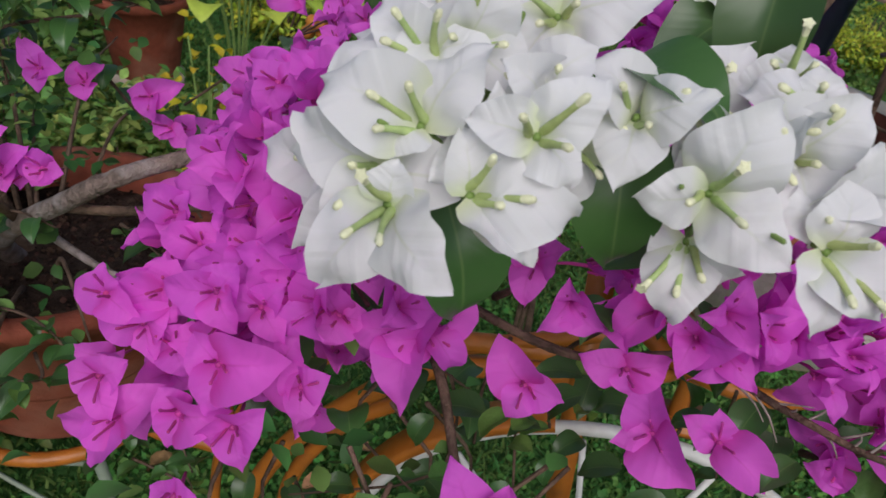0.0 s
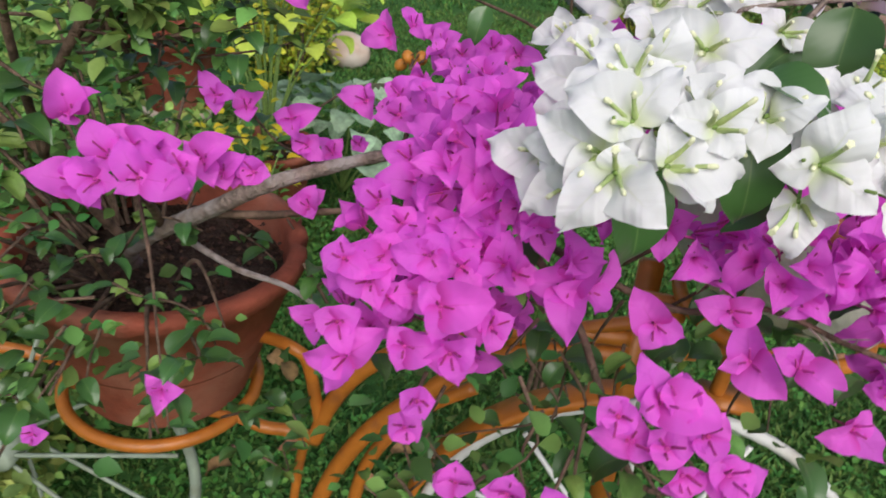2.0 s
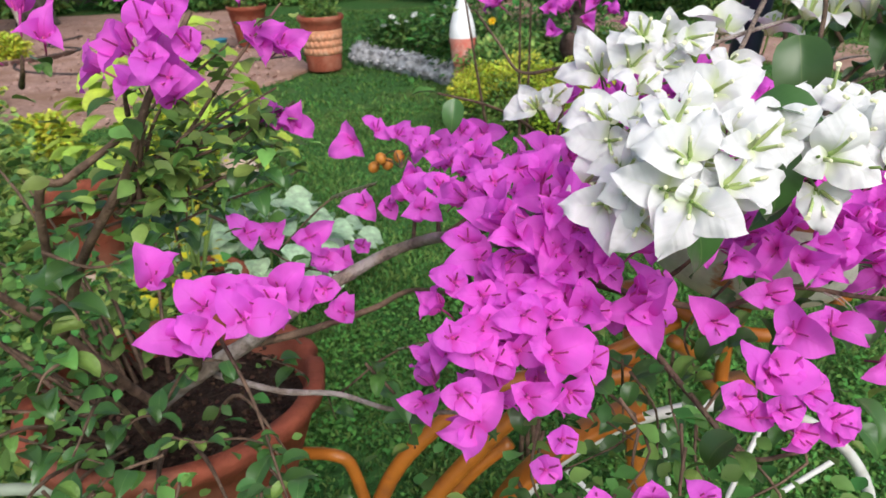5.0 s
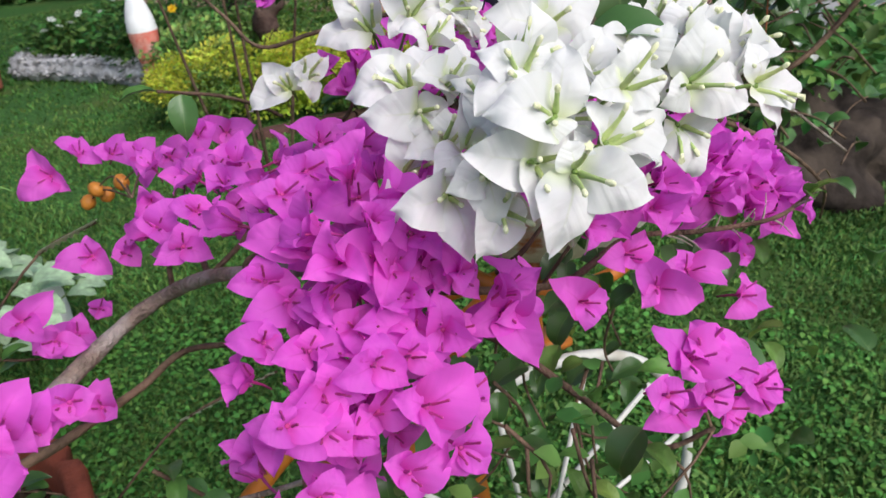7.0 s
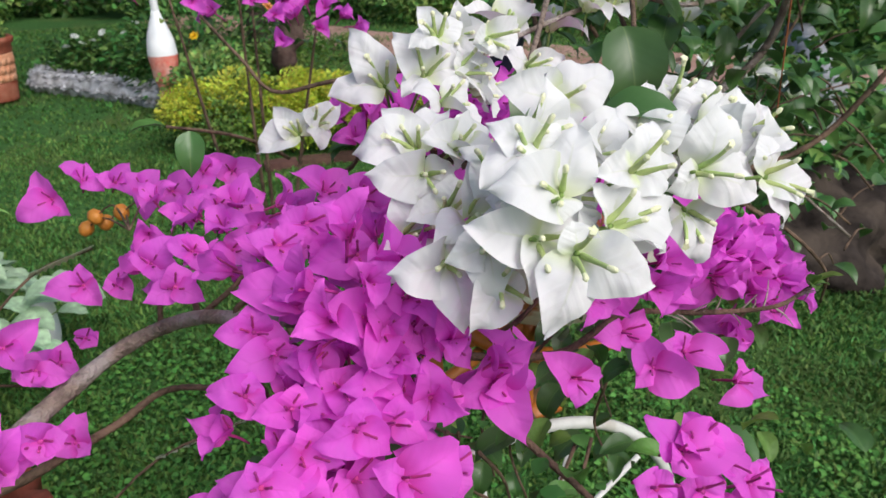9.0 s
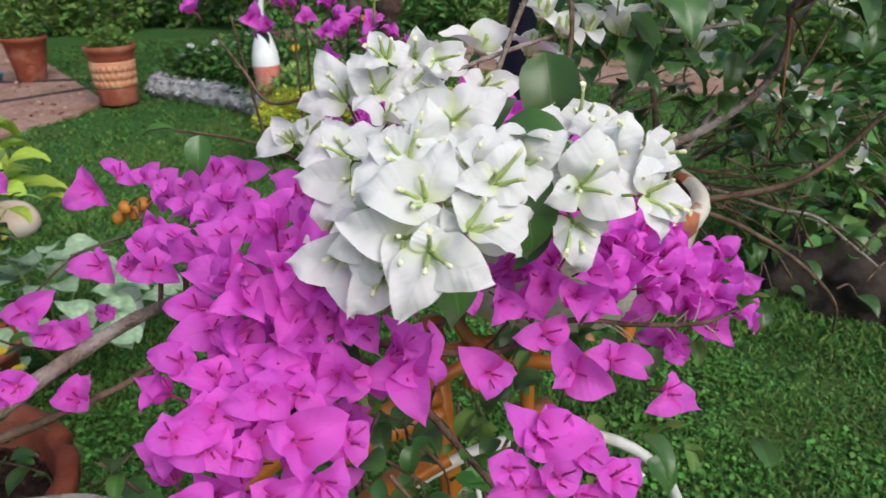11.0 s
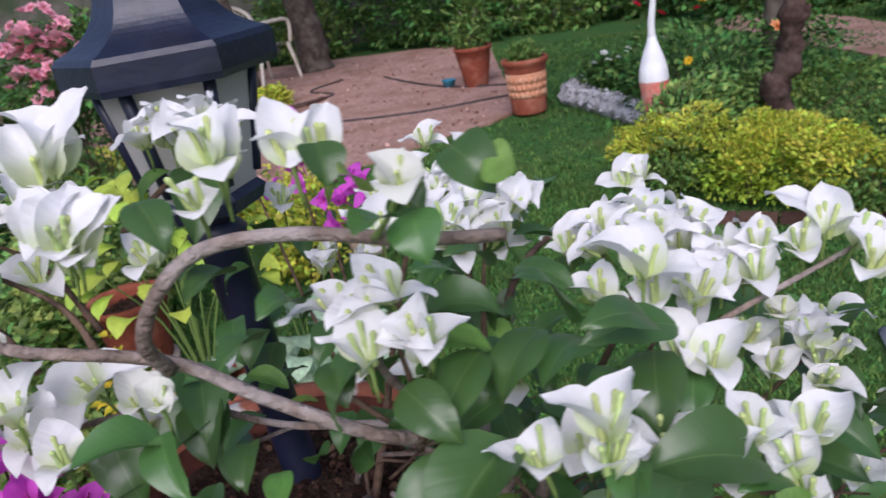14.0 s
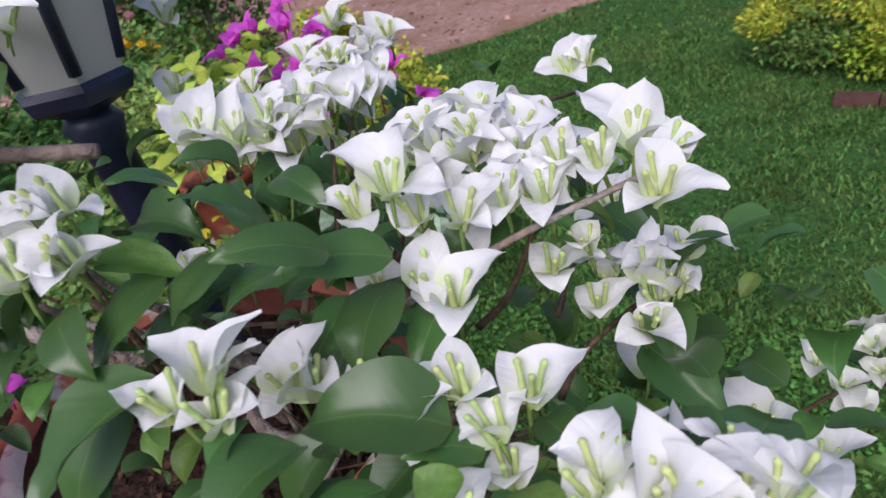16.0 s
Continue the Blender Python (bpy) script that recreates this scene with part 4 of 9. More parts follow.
def bloom(plant, at, a, b, c, kind):
    """A floret whose three bracts reach the given millimetres from its throat; its flower tubes stand along the bracts' common axis."""
    rnd = random.Random(f"{at}{kind}")
    reach = [Vector(v) / 1000 for v in (a, b, c)]
    way = [v.normalized() for v in reach]
    normal = (way[0].cross(way[1]) + way[1].cross(way[2]) + way[2].cross(way[0]))
    out = Vector((0, -0.8, 0.6))
    if normal.length < 0.35:
        normal = normal + out * 0.5
    if normal.dot(out) < 0:
        normal = -normal
    axis = (normal.normalized() + 0.5 * (way[0] + way[1] + way[2])).normalized()
    if kind in ("cup", "cream"):
        axis = (Vector((0, -0.15, 1.0)) + 0.35 * (way[0] + way[1] + way[2])).normalized()
    ob = new("floret", STALK["magenta" if kind == "magenta" else "white"])
    ob.parent = plant
    frame_ = turn_to(axis)
    ob.matrix_basis = Matrix.Translation(Vector(at) - plant.location) @ frame_
    back = frame_.to_3x3().transposed()
    tubes = {"white": WHITE_TUBES, "cup": CUP_TUBES, "cream": CREAM_TUBES, "magenta": MAGENTA_TUBES}[kind]
    for k, v in enumerate(reach):
        y = back @ v.normalized()
        z = Vector((rnd.uniform(-0.15, 0.15), rnd.uniform(-0.15, 0.15), 1.0))
        x = y.cross(z)
        x = x.normalized() if x.length > 0.05 else y.orthogonal().normalized()
        z = x.cross(y)
        bract = new("bract", rnd.choice(OPEN_BRACTS[kind]))
        bract.parent = ob
        s = v.length / 0.04
        wide = min(max(s, 0.8), 1.2) * rnd.uniform(0.96, 1.1)
        bract.matrix_basis = Matrix.Translation((0, 0, 0.0012 * k)) @ Matrix((x, y, z)).transposed().to_4x4() @ Matrix.Diagonal((wide, s, s, 1))
        t = new("flower_tube", rnd.choice(tubes[:4]) if rnd.random() > 0.12 else tubes[-1])
        t.parent = ob
        w = math.atan2(-y.x, y.y)
        t.matrix_basis = Matrix.Rotation(w, 4, "Z") @ Matrix.Translation((0, 0.003, 0.001)) @ Matrix.Rotation(radians(-rnd.uniform(2, 16)), 4, "X")
    return ob


def hang_leaf(plant, at, reach, fresh=False):
    """One leaf from its stalk's end to its tip, the given millimetres away, upper face to the sky."""
    rnd = random.Random(f"{at}")
    ob = new("leaf", rnd.choice(HANG_FRESH if fresh else HANG_LEAVES))
    ob.parent = plant
    v = Vector(reach) / 1000
    y = v.normalized()
    z = Vector((rnd.uniform(-0.3, 0.3), rnd.uniform(-0.6, -0.1), 1.0))
    x = y.cross(z).normalized()
    s = v.length / 0.07
    ob.matrix_basis = Matrix.Translation(Vector(at) - plant.location) @ Matrix((x, y, x.cross(y))).transposed().to_4x4() @ Matrix.Diagonal((max(s, 0.6) * rnd.uniform(0.92, 1.05), s, s, 1))
    return ob


def stem(plant, points, radius, mat=BARK_DARK, name="branch", sides=8, per=7, knobbly=0.08, seed=0, label=""):
    pts = [tuple(Vector(p) - plant.location) for p in points]
    return rod(name, pts, radius, mat, plant, sides, per, False, label, knobbly, seed)


def spray(plant, c, r, n, kind, seed, size=1.0, toward=(0, -0.55, 0.55), outward=1.0, openness=30, leaves=0, leaf_size=0.7, root=None):
    """A head of florets over an uneven rounded form, with leaves under it and a thin twig to its root."""
    rnd = random.Random(seed)
    c, toward = Vector(c), Vector(toward)
    for i in range(n):
        z = 1 - 1.7 * (i + 0.5) / n
        w = i * 2.39996 + seed
        q = math.sqrt(max(0.0, 1 - z * z))
        d = Vector((q * math.cos(w), q * math.sin(w) - 0.15, z)).normalized()
        d = (d + 0.55 * toward).normalized()
        k = rnd.uniform(0.7, 1.05)
        at = c + Vector((d.x * r[0] * k, d.y * r[1] * k, d.z * r[2] * k))
        face = d * outward + toward + Vector([rnd.uniform(-0.5, 0.5) for _ in range(3)])
        floret(plant, at, face, size * rnd.uniform(0.85, 1.1), openness + rnd.uniform(-8, 12), kind, rnd)
    for i in range(leaves):
        w = rnd.uniform(0, 6.283)
        d = Vector((math.cos(w), math.sin(w), rnd.uniform(-0.7, 0.1)))
        leaf(plant, c + Vector((d.x * r[0] * 0.5, d.y * r[1] * 0.5, -r[2] * 0.6)), d, leaf_size * rnd.uniform(0.75, 1.2), rnd.random() < 0.25, rnd)
    if root is not None:
        root = Vector(root)
        mid = (root + c) / 2 + Vector((rnd.uniform(-0.02, 0.02), rnd.uniform(-0.02, 0.02), rnd.uniform(-0.02, 0.01)))
        stem(plant, [root, mid, c - Vector((0, 0, r[2] * 0.35))], (0.0034, 0.0015), BARK_DARK, "twig", 6, 5, seed=seed)


def sprig(plant, points, n, size, seed):
    """A thin twig with leaves in loose pairs along it."""
    rnd = random.Random(seed)
    stem(plant, points, (0.0024, 0.0011), BARK_DARK, "twig", 6, 5, 0.12, seed)
    line = curve_points([Vector(p) for p in points], 6)
    for i in range(n):
        p = line[min(len(line) - 1, int((0.1 + 0.95 * i / n) * len(line)))] + Vector([rnd.gauss(0, 0.006) for _ in range(3)])
        w = rnd.uniform(0, 6.283)
        leaf(plant, p, (math.cos(w), math.sin(w) - 0.25, rnd.uniform(-0.5, 0.45)), size * rnd.uniform(0.75, 1.25), rnd.random() < 0.45, rnd)


# -- the magenta one in the terracotta pot --
magenta = thing("magenta_bougainvillea", (-0.565, 0.775, 0.80), "magenta bougainvillea with long bare branches growing from a terracotta pot", "flowering shrub")
trunk_line = [(-0.60, 0.76, 0.79), (-0.585, 0.715, 0.845), (-0.54, 0.67, 0.905), (-0.475, 0.63, 0.965), (-0.405, 0.60, 1.02), (-0.355, 0.592, 1.058), (-0.315, 0.605, 1.078), (-0.268, 0.643, 1.087), (-0.222, 0.668, 1.098), (-0.183, 0.655, 1.117), (-0.152, 0.595, 1.15), (-0.13, 0.53, 1.175)]
stem(magenta, trunk_line[:6], (0.0145, 0.0102), BARK, "trunk", 12, 8, 0.06, 1)
stem(magenta, trunk_line[5:] + [(-0.09, 0.47, 1.19), (-0.05, 0.43, 1.20)], (0.0100, 0.005), BARK, "branch", 10, 8, 0.07, 2)
stem(magenta, [(-0.585, 0.77, 0.80), (-0.62, 0.74, 0.87), (-0.63, 0.70, 0.93), (-0.66, 0.66, 1.02), (-0.70, 0.60, 1.12)], (0.009, 0.005), BARK_DARK, "branch", 10, 7, 0.07, 3)
stem(magenta, [(-0.405, 0.60, 1.015), (-0.333, 0.597, 1.029), (-0.29, 0.60, 1.04), (-0.24, 0.63, 1.038), (-0.187, 0.63, 1.06), (-0.12, 0.52, 1.10)], (0.006, 0.0028), BARK_DARK, "branch", 8, 7, 0.07, 4)
stem(magenta, [(-0.47, 0.645, 0.945), (-0.38, 0.62, 0.925), (-0.30, 0.60, 0.925), (-0.22, 0.55, 0.925), (-0.12, 0.48, 0.965), (-0.08, 0.42, 1.02)], (0.005, 0.0024), BARK, "branch", 8, 7, 0.07, 5)
stem(magenta, [(-0.09, 0.47, 1.18), (0.02, 0.42, 1.15), (0.12, 0.40, 1.13), (0.20, 0.405, 1.145), (0.261, 0.368, 1.147), (0.30, 0.324, 1.163), (0.335, 0.315, 1.178)], (0.0045, 0.0018), BARK_DARK, "branch", 8, 7, 0.07, 7)
stem(magenta, [(-0.02, 0.43, 1.15), (0.03, 0.37, 1.12), (0.06, 0.30, 1.09), (0.09, 0.25, 1.06), (0.12, 0.22, 1.085)], (0.0045, 0.0018), BARK_DARK, "branch", 8, 7, 0.07, 8)
stem(magenta, [(-0.50, 0.665, 0.925), (-0.47, 0.58, 1.02), (-0.44, 0.48, 1.10), (-0.40, 0.40, 1.15)], (0.007, 0.003), BARK_DARK, "branch", 8, 6, 0.07, 9)
stem(magenta, [(-0.66, 0.66, 1.02), (-0.58, 0.58, 1.16), (-0.49, 0.53, 1.28), (-0.45, 0.52, 1.36), (-0.40, 0.55, 1.44)], (0.007, 0.003), BARK_DARK, "branch", 9, 7, 0.07, 10)
stem(magenta, [(-0.49, 0.53, 1.28), (-0.42, 0.60, 1.29), (-0.36, 0.70, 1.285), (-0.33, 0.78, 1.29)], (0.005, 0.002), BARK_DARK, "branch", 8, 6, 0.07, 11)

MAIN = [((-0.062, 0.365, 1.235), (0.065, 0.045, 0.06), 13), ((-0.09, 0.46, 1.235), (0.055, 0.05, 0.035), 9), ((-0.095, 0.62, 1.215), (0.06, 0.07, 0.03), 8),
        ((-0.14, 0.72, 1.205), (0.04, 0.05, 0.02), 4), ((-0.155, 0.64, 1.165), (0.06, 0.035, 0.025), 5),
        ((-0.02, 0.335, 1.19), (0.055, 0.04, 0.045), 7), ((-0.125, 0.36, 1.145), (0.06, 0.045, 0.05), 9), ((-0.155, 0.355, 1.075), (0.055, 0.045, 0.04), 8), ((-0.075, 0.375, 1.085), (0.055, 0.045, 0.05), 8), ((-0.07, 0.37, 1.16), (0.06, 0.05, 0.05), 9)]
ARM = [((0.09, 0.385, 1.215), (0.05, 0.04, 0.03), 5), ((0.185, 0.385, 1.195), (0.05, 0.035, 0.035), 8), ((0.275, 0.39, 1.19), (0.05, 0.04, 0.035), 9), ((0.335, 0.375, 1.14), (0.04, 0.035, 0.035), 7),
       ((0.225, 0.51, 1.24), (0.055, 0.06, 0.035), 9), ((0.285, 0.45, 1.21), (0.045, 0.04, 0.03), 6), ((0.155, 0.56, 1.27), (0.04, 0.05, 0.025), 4)]
ARM += [((0.275, 0.635, 1.262), (0.035, 0.04, 0.02), 5), ((0.24, 0.61, 1.29), (0.025, 0.03, 0.02), 4), ((0.26, 0.56, 1.225), (0.03, 0.04, 0.025), 5), ((0.325, 0.475, 1.205), (0.035, 0.04, 0.025), 6), ((0.39, 0.435, 1.145), (0.03, 0.025, 0.03), 5), ((0.17, 0.63, 1.295), (0.04, 0.04, 0.025), 5), ((0.11, 0.645, 1.285), (0.045, 0.04, 0.03), 6), ((0.20, 0.68, 1.265), (0.04, 0.04, 0.025), 5), ((0.08, 0.72, 1.27), (0.04, 0.03, 0.03), 5), ((0.16, 0.60, 1.22), (0.04, 0.03, 0.03), 6), ((0.08, 0.60, 1.21), (0.05, 0.03, 0.03), 6)]
LEFT = [((-0.49, 0.62, 1.36), (0.05, 0.05, 0.03), 4), ((-0.56, 0.52, 1.42), (0.05, 0.04, 0.03), 4)]
# the clear florets of the head and its side sprays: throat, then how far each bract reaches
bloom(magenta, (-0.256, 0.930, 1.182), (-43, -8, -17), (-9, 16, 36), (16, -17, -20), "magenta")
bloom(magenta, (-0.219, 0.900, 1.207), (-22, 8, 21), (8, 7, 21), (21, -13, -14), "magenta")
bloom(magenta, (-0.185, 0.880, 1.204), (-21, 3, 14), (21, 7, 21), (17, -15, -17), "magenta")
bloom(magenta, (-0.163, 0.800, 1.215), (-14, 9, 24), (23, 6, 19), (-6, -21, -28), "magenta")
bloom(magenta, (-0.134, 0.780, 1.215), (-25, 0, 9), (26, 6, 19), (1, -19, -24), "magenta")
bloom(magenta, (-0.097, 0.790, 1.227), (-13, 9, 23), (24, 1, 9), (-10, -16, -20), "magenta")
bloom(magenta, (-0.062, 0.800, 1.220), (-28, 9, 23), (37, -3, 3), (-11, -14, -16), "magenta")
bloom(magenta, (-0.097, 0.720, 1.211), (-27, 5, 18), (28, 3, 14), (-3, -20, -25), "magenta")
bloom(magenta, (-0.071, 0.690, 1.221), (-20, 5, 17), (19, -3, 4), (-6, -19, -25), "magenta")
bloom(magenta, (-0.067, 0.660, 1.204), (-30, 0, 8), (32, -3, 3), (2, -20, -25), "magenta")
bloom(magenta, (-0.173, 0.544, 1.210), (-28, -7, -4), (4, 7, 20), (21, -13, -13), "magenta")
bloom(magenta, (-0.212, 0.700, 1.153), (-15, -3, 3), (7, 6, 19), (10, -13, -14), "magenta")
bloom(magenta, (-0.242, 0.720, 1.152), (-41, -3, 4), (1, 8, 22), (12, -16, -20), "magenta")
bloom(magenta, (-0.184, 0.600, 1.211), (-18, 1, 10), (23, 7, 20), (3, -14, -15), "magenta")
bloom(magenta, (-0.150, 0.580, 1.223), (-22, 2, 12), (12, 2, 12), (5, -15, -17), "magenta")
bloom(magenta, (-0.112, 0.600, 1.208), (-33, -7, -4), (15, 6, 19), (20, -13, -14), "magenta")
bloom(magenta, (-0.109, 0.435, 1.275), (-21, 3, 13), (23, 1, 9), (-4, -15, -17), "magenta")
bloom(magenta, (-0.025, 0.575, 1.256), (-28, 10, 24), (26, 5, 16), (7, -15, -18), "magenta")
bloom(magenta, (-0.015, 0.500, 1.273), (-17, 7, 20), (30, 3, 12), (-2, -16, -20), "magenta")
bloom(magenta, (-0.083, 0.450, 1.282), (-22, 0, 8), (26, 0, 9), (3, -15, -17), "magenta")
bloom(magenta, (-0.058, 0.410, 1.266), (-41, 2, -2), (6, 6, 18), (5, -15, -18), "magenta")
bloom(magenta, (-0.104, 0.415, 1.244), (-45, 13, 8), (2, 9, 23), (23, -11, -11), "magenta")
bloom(magenta, (-0.139, 0.416, 1.221), (-28, -1, 7), (0, 7, 20), (23, -14, -16), "magenta")
bloom(magenta, (-0.130, 0.400, 1.209), (-37, -5, 0), (7, 2, 12), (21, -13, -14), "magenta")
bloom(magenta, (-0.108, 0.382, 1.200), (-25, 2, 11), (15, 5, 16), (8, -16, -20), "magenta")
bloom(magenta, (-0.072, 0.361, 1.239), (-33, 5, 17), (18, 5, 17), (-11, -15, -17), "magenta")
bloom(magenta, (-0.040, 0.355, 1.228), (-18, 7, 20), (22, -4, 0), (-16, -13, -14), "magenta")
bloom(magenta, (-0.063, 0.355, 1.211), (-27, 0, 8), (14, 3, 13), (8, -14, -16), "magenta")
bloom(magenta, (-0.096, 0.360, 1.192), (-20, 4, 15), (17, 3, 14), (-3, -15, -18), "magenta")
bloom(magenta, (-0.158, 0.380, 1.195), (-24, 2, 13), (8, 4, 16), (7, -13, -14), "magenta")
bloom(magenta, (-0.133, 0.360, 1.188), (-28, -2, 5), (7, 5, 16), (30, -8, -6), "magenta")
bloom(magenta, (-0.060, 0.337, 1.188), (-38, 10, 13), (8, 2, 12), (-5, -14, -16), "magenta")
bloom(magenta, (-0.033, 0.335, 1.176), (-16, 7, 20), (25, -3, 3), (-5, -13, -14), "magenta")
bloom(magenta, (-0.023, 0.345, 1.216), (-18, -3, 3), (19, -1, 7), (14, -16, -20), "magenta")
bloom(magenta, (0.013, 0.335, 1.175), (-41, -5, -1), (20, 10, 35), (5, -38, -34), "magenta")
bloom(magenta, (-0.103, 0.317, 1.189), (-32, -4, 2), (11, 6, 18), (18, -14, -16), "magenta")
bloom(magenta, (-0.077, 0.320, 1.182), (-31, -2, 5), (12, 6, 17), (19, -13, -14), "magenta")
bloom(magenta, (-0.144, 0.325, 1.174), (-28, -2, 5), (0, 8, 22), (17, -12, -12), "magenta")
bloom(magenta, (-0.109, 0.310, 1.156), (-22, -7, -3), (13, 7, 19), (27, -8, -6), "magenta")
bloom(magenta, (-0.059, 0.310, 1.152), (-21, 3, 13), (7, 6, 19), (9, -18, -24), "magenta")
bloom(magenta, (-0.045, 0.300, 1.144), (-7, 5, 16), (17, 3, 12), (3, -15, -17), "magenta")
bloom(magenta, (-0.169, 0.310, 1.175), (-20, -3, 3), (-4, 6, 19), (28, -10, -8), "magenta")
bloom(magenta, (-0.129, 0.310, 1.144), (-18, 2, 12), (7, 5, 16), (13, -11, -11), "magenta")
bloom(magenta, (0.088, 0.337, 1.151), (-23, 11, 27), (26, -6, -3), (-8, -14, -17), "magenta")
bloom(magenta, (0.147, 0.350, 1.170), (-31, -1, 4), (26, 3, 12), (6, -11, -12), "magenta")
bloom(magenta, (0.174, 0.338, 1.132), (-10, 17, 36), (28, -29, -11), (-26, -8, -7), "magenta")
bloom(magenta, (0.218, 0.345, 1.129), (-27, 6, 13), (-5, 9, 22), (33, -18, -18), "magenta")
bloom(magenta, (0.273, 0.331, 1.089), (11, 7, 18), (33, -15, -19), (-31, -9, -9), "magenta")
bloom(magenta, (0.293, 0.390, 1.163), (-31, 11, -31), (30, 7, 19), (32, -12, -15), "magenta")
bloom(magenta, (0.332, 0.400, 1.186), (-31, 7, 14), (40, 0, 8), (15, -11, -13), "magenta")
bloom(magenta, (0.344, 0.380, 1.162), (-18, 9, 21), (12, -14, -18), (-29, -14, -19), "magenta")
bloom(magenta, (0.265, 0.390, 1.194), (-37, -8, -9), (21, 9, 21), (20, -12, -14), "magenta")
bloom(magenta, (0.305, 0.360, 1.118), (-5, 6, 17), (-2, -13, -16), (-23, -1, -2), "magenta")
bloom(magenta, (0.362, 0.380, 1.127), (-20, 7, 15), (13, -3, 1), (-20, -12, -15), "magenta")
bloom(magenta, (0.069, 0.205, 1.179), (-18, 13, 29), (41, -6, -1), (-13, -7, -5), "magenta")
bloom(magenta, (0.125, 0.194, 1.138), (14, 4, 12), (-13, 5, 7), (12, -11, -12), "magenta")
bloom(magenta, (0.045, 0.200, 1.166), (-14, 4, 9), (15, -1, 5), (-3, -9, -9), "magenta")
bloom(magenta, (0.081, 0.195, 1.151), (-13, 5, 9), (18, 2, 9), (-3, -10, -11), "magenta")
bloom(magenta, (-0.279, 0.600, 1.050), (4, 11, 27), (-27, -1, 6), (10, -11, -10), "magenta")
bloom(magenta, (-0.283, 0.720, 1.070), (-30, 4, 16), (11, 8, 22), (15, -16, -19), "magenta")
bloom(magenta, (-0.309, 0.700, 1.083), (-18, -7, -3), (9, 5, 17), (8, -14, -15), "magenta")
bloom(magenta, (-0.254, 0.750, 1.077), (-12, -2, 4), (7, 1, 11), (9, -10, -8), "magenta")
bloom(magenta, (-0.383, 0.574, 1.183), (-23, 9, 23), (24, -2, 4), (6, -15, -17), "magenta")
bloom(magenta, (-0.358, 0.600, 1.164), (-13, 6, 18), (18, 7, 20), (7, -12, -13), "magenta")
bloom(magenta, (-0.318, 0.645, 1.141), (-23, -4, 2), (35, 6, 19), (11, -16, -19), "magenta")
bloom(magenta, (-0.298, 0.645, 1.111), (-19, 2, 12), (29, -12, -12), (-7, -11, -10), "magenta")
bloom(magenta, (-0.280, 0.620, 1.048), (-21, -1, 7), (15, 5, 17), (-2, -11, -10), "magenta")
bloom(magenta, (-0.154, 0.283, 1.103), (-37, -7, -3), (-11, -21, -28), (27, 9, 24), "magenta")
bloom(magenta, (-0.166, 0.286, 1.132), (-21, -3, 4), (18, 2, 12), (15, -17, -20), "magenta")
bloom(magenta, (-0.109, 0.272, 1.131), (-14, 3, 14), (33, 1, 11), (-1, -14, -15), "magenta")
bloom(magenta, (-0.087, 0.280, 1.169), (-17, 4, 16), (42, 4, 10), (0, -19, -23), "magenta")
bloom(magenta, (-0.073, 0.265, 1.139), (-20, -8, -6), (18, 4, 16), (12, -15, -18), "magenta")
bloom(magenta, (-0.090, 0.225, 1.122), (-13, -2, 5), (14, -2, 5), (8, -10, -8), "magenta")
bloom(magenta, (-0.137, 0.323, 1.179), (-37, -12, -12), (4, 6, 19), (23, -11, -10), "magenta")
bloom(magenta, (-0.097, 0.248, 1.070), (-15, 0, 8), (12, 1, 11), (6, -9, -8), "magenta")
bloom(magenta, (-0.049, 0.243, 1.026), (-22, -3, 3), (17, -4, 2), (-3, 6, 19), "magenta")
bloom(magenta, (-0.009, 0.220, 1.051), (-22, -4, 2), (15, -6, -2), (0, 5, 17), "magenta")
bloom(magenta, (0.026, 0.200, 1.064), (-13, 6, 18), (16, 1, 9), (-3, -11, -10), "magenta")
bloom(magenta, (0.054, 0.240, 0.971), (-20, -1, 7), (8, 5, 17), (15, -5, 0), "magenta")
bloom(magenta, (-0.129, 0.335, 1.120), (-21, 1, 10), (23, 1, 11), (2, -14, -16), "magenta")
bloom(magenta, (-0.147, 0.310, 1.159), (-29, -5, 0), (15, 5, 16), (12, -15, -17), "magenta")
bloom(magenta, (-0.514, 0.360, 0.837), (-11, 0, 8), (21, 0, 8), (6, -8, -6), "magenta")
bloom(magenta, (0.082, 0.205, 1.182), (-18, 0, 8), (-1, 7, 20), (16, -1, 6), "magenta")
bloom(magenta, (0.061, 0.205, 1.141), (-32, -3, 4), (-2, 9, 23), (17, -7, -4), "magenta")
bloom(magenta, (0.105, 0.200, 1.164), (-16, -3, 3), (8, 6, 18), (5, -13, -13), "magenta")
bloom(magenta, (0.099, 0.200, 1.126), (-14, -10, -9), (10, 0, 8), (8, -10, -9), "magenta")
bloom(magenta, (0.134, 0.200, 1.128), (-26, -3, 3), (20, 4, 14), (-10, -12, -12), "magenta")
bloom(magenta, (-0.443, 0.395, 1.215), (-11, 8, 39), (27, 9, 22), (-3, -8, -6), "magenta")
bloom(magenta, (-0.414, 0.350, 1.174), (-38, -20, 11), (12, 9, 23), (27, -13, -14), "magenta")
bloom(magenta, (-0.394, 0.370, 1.195), (-24, 11, 26), (21, 1, 9), (-8, -16, -20), "magenta")
bloom(magenta, (-0.355, 0.345, 1.193), (-23, 13, 30), (41, 13, -8), (-17, -12, -13), "magenta")
bloom(magenta, (-0.340, 0.360, 1.198), (-23, 8, 22), (27, -11, -10), (-2, -17, -21), "magenta")
bloom(magenta, (-0.328, 0.410, 1.185), (-21, 5, 16), (26, 10, 24), (16, -15, -18), "magenta")
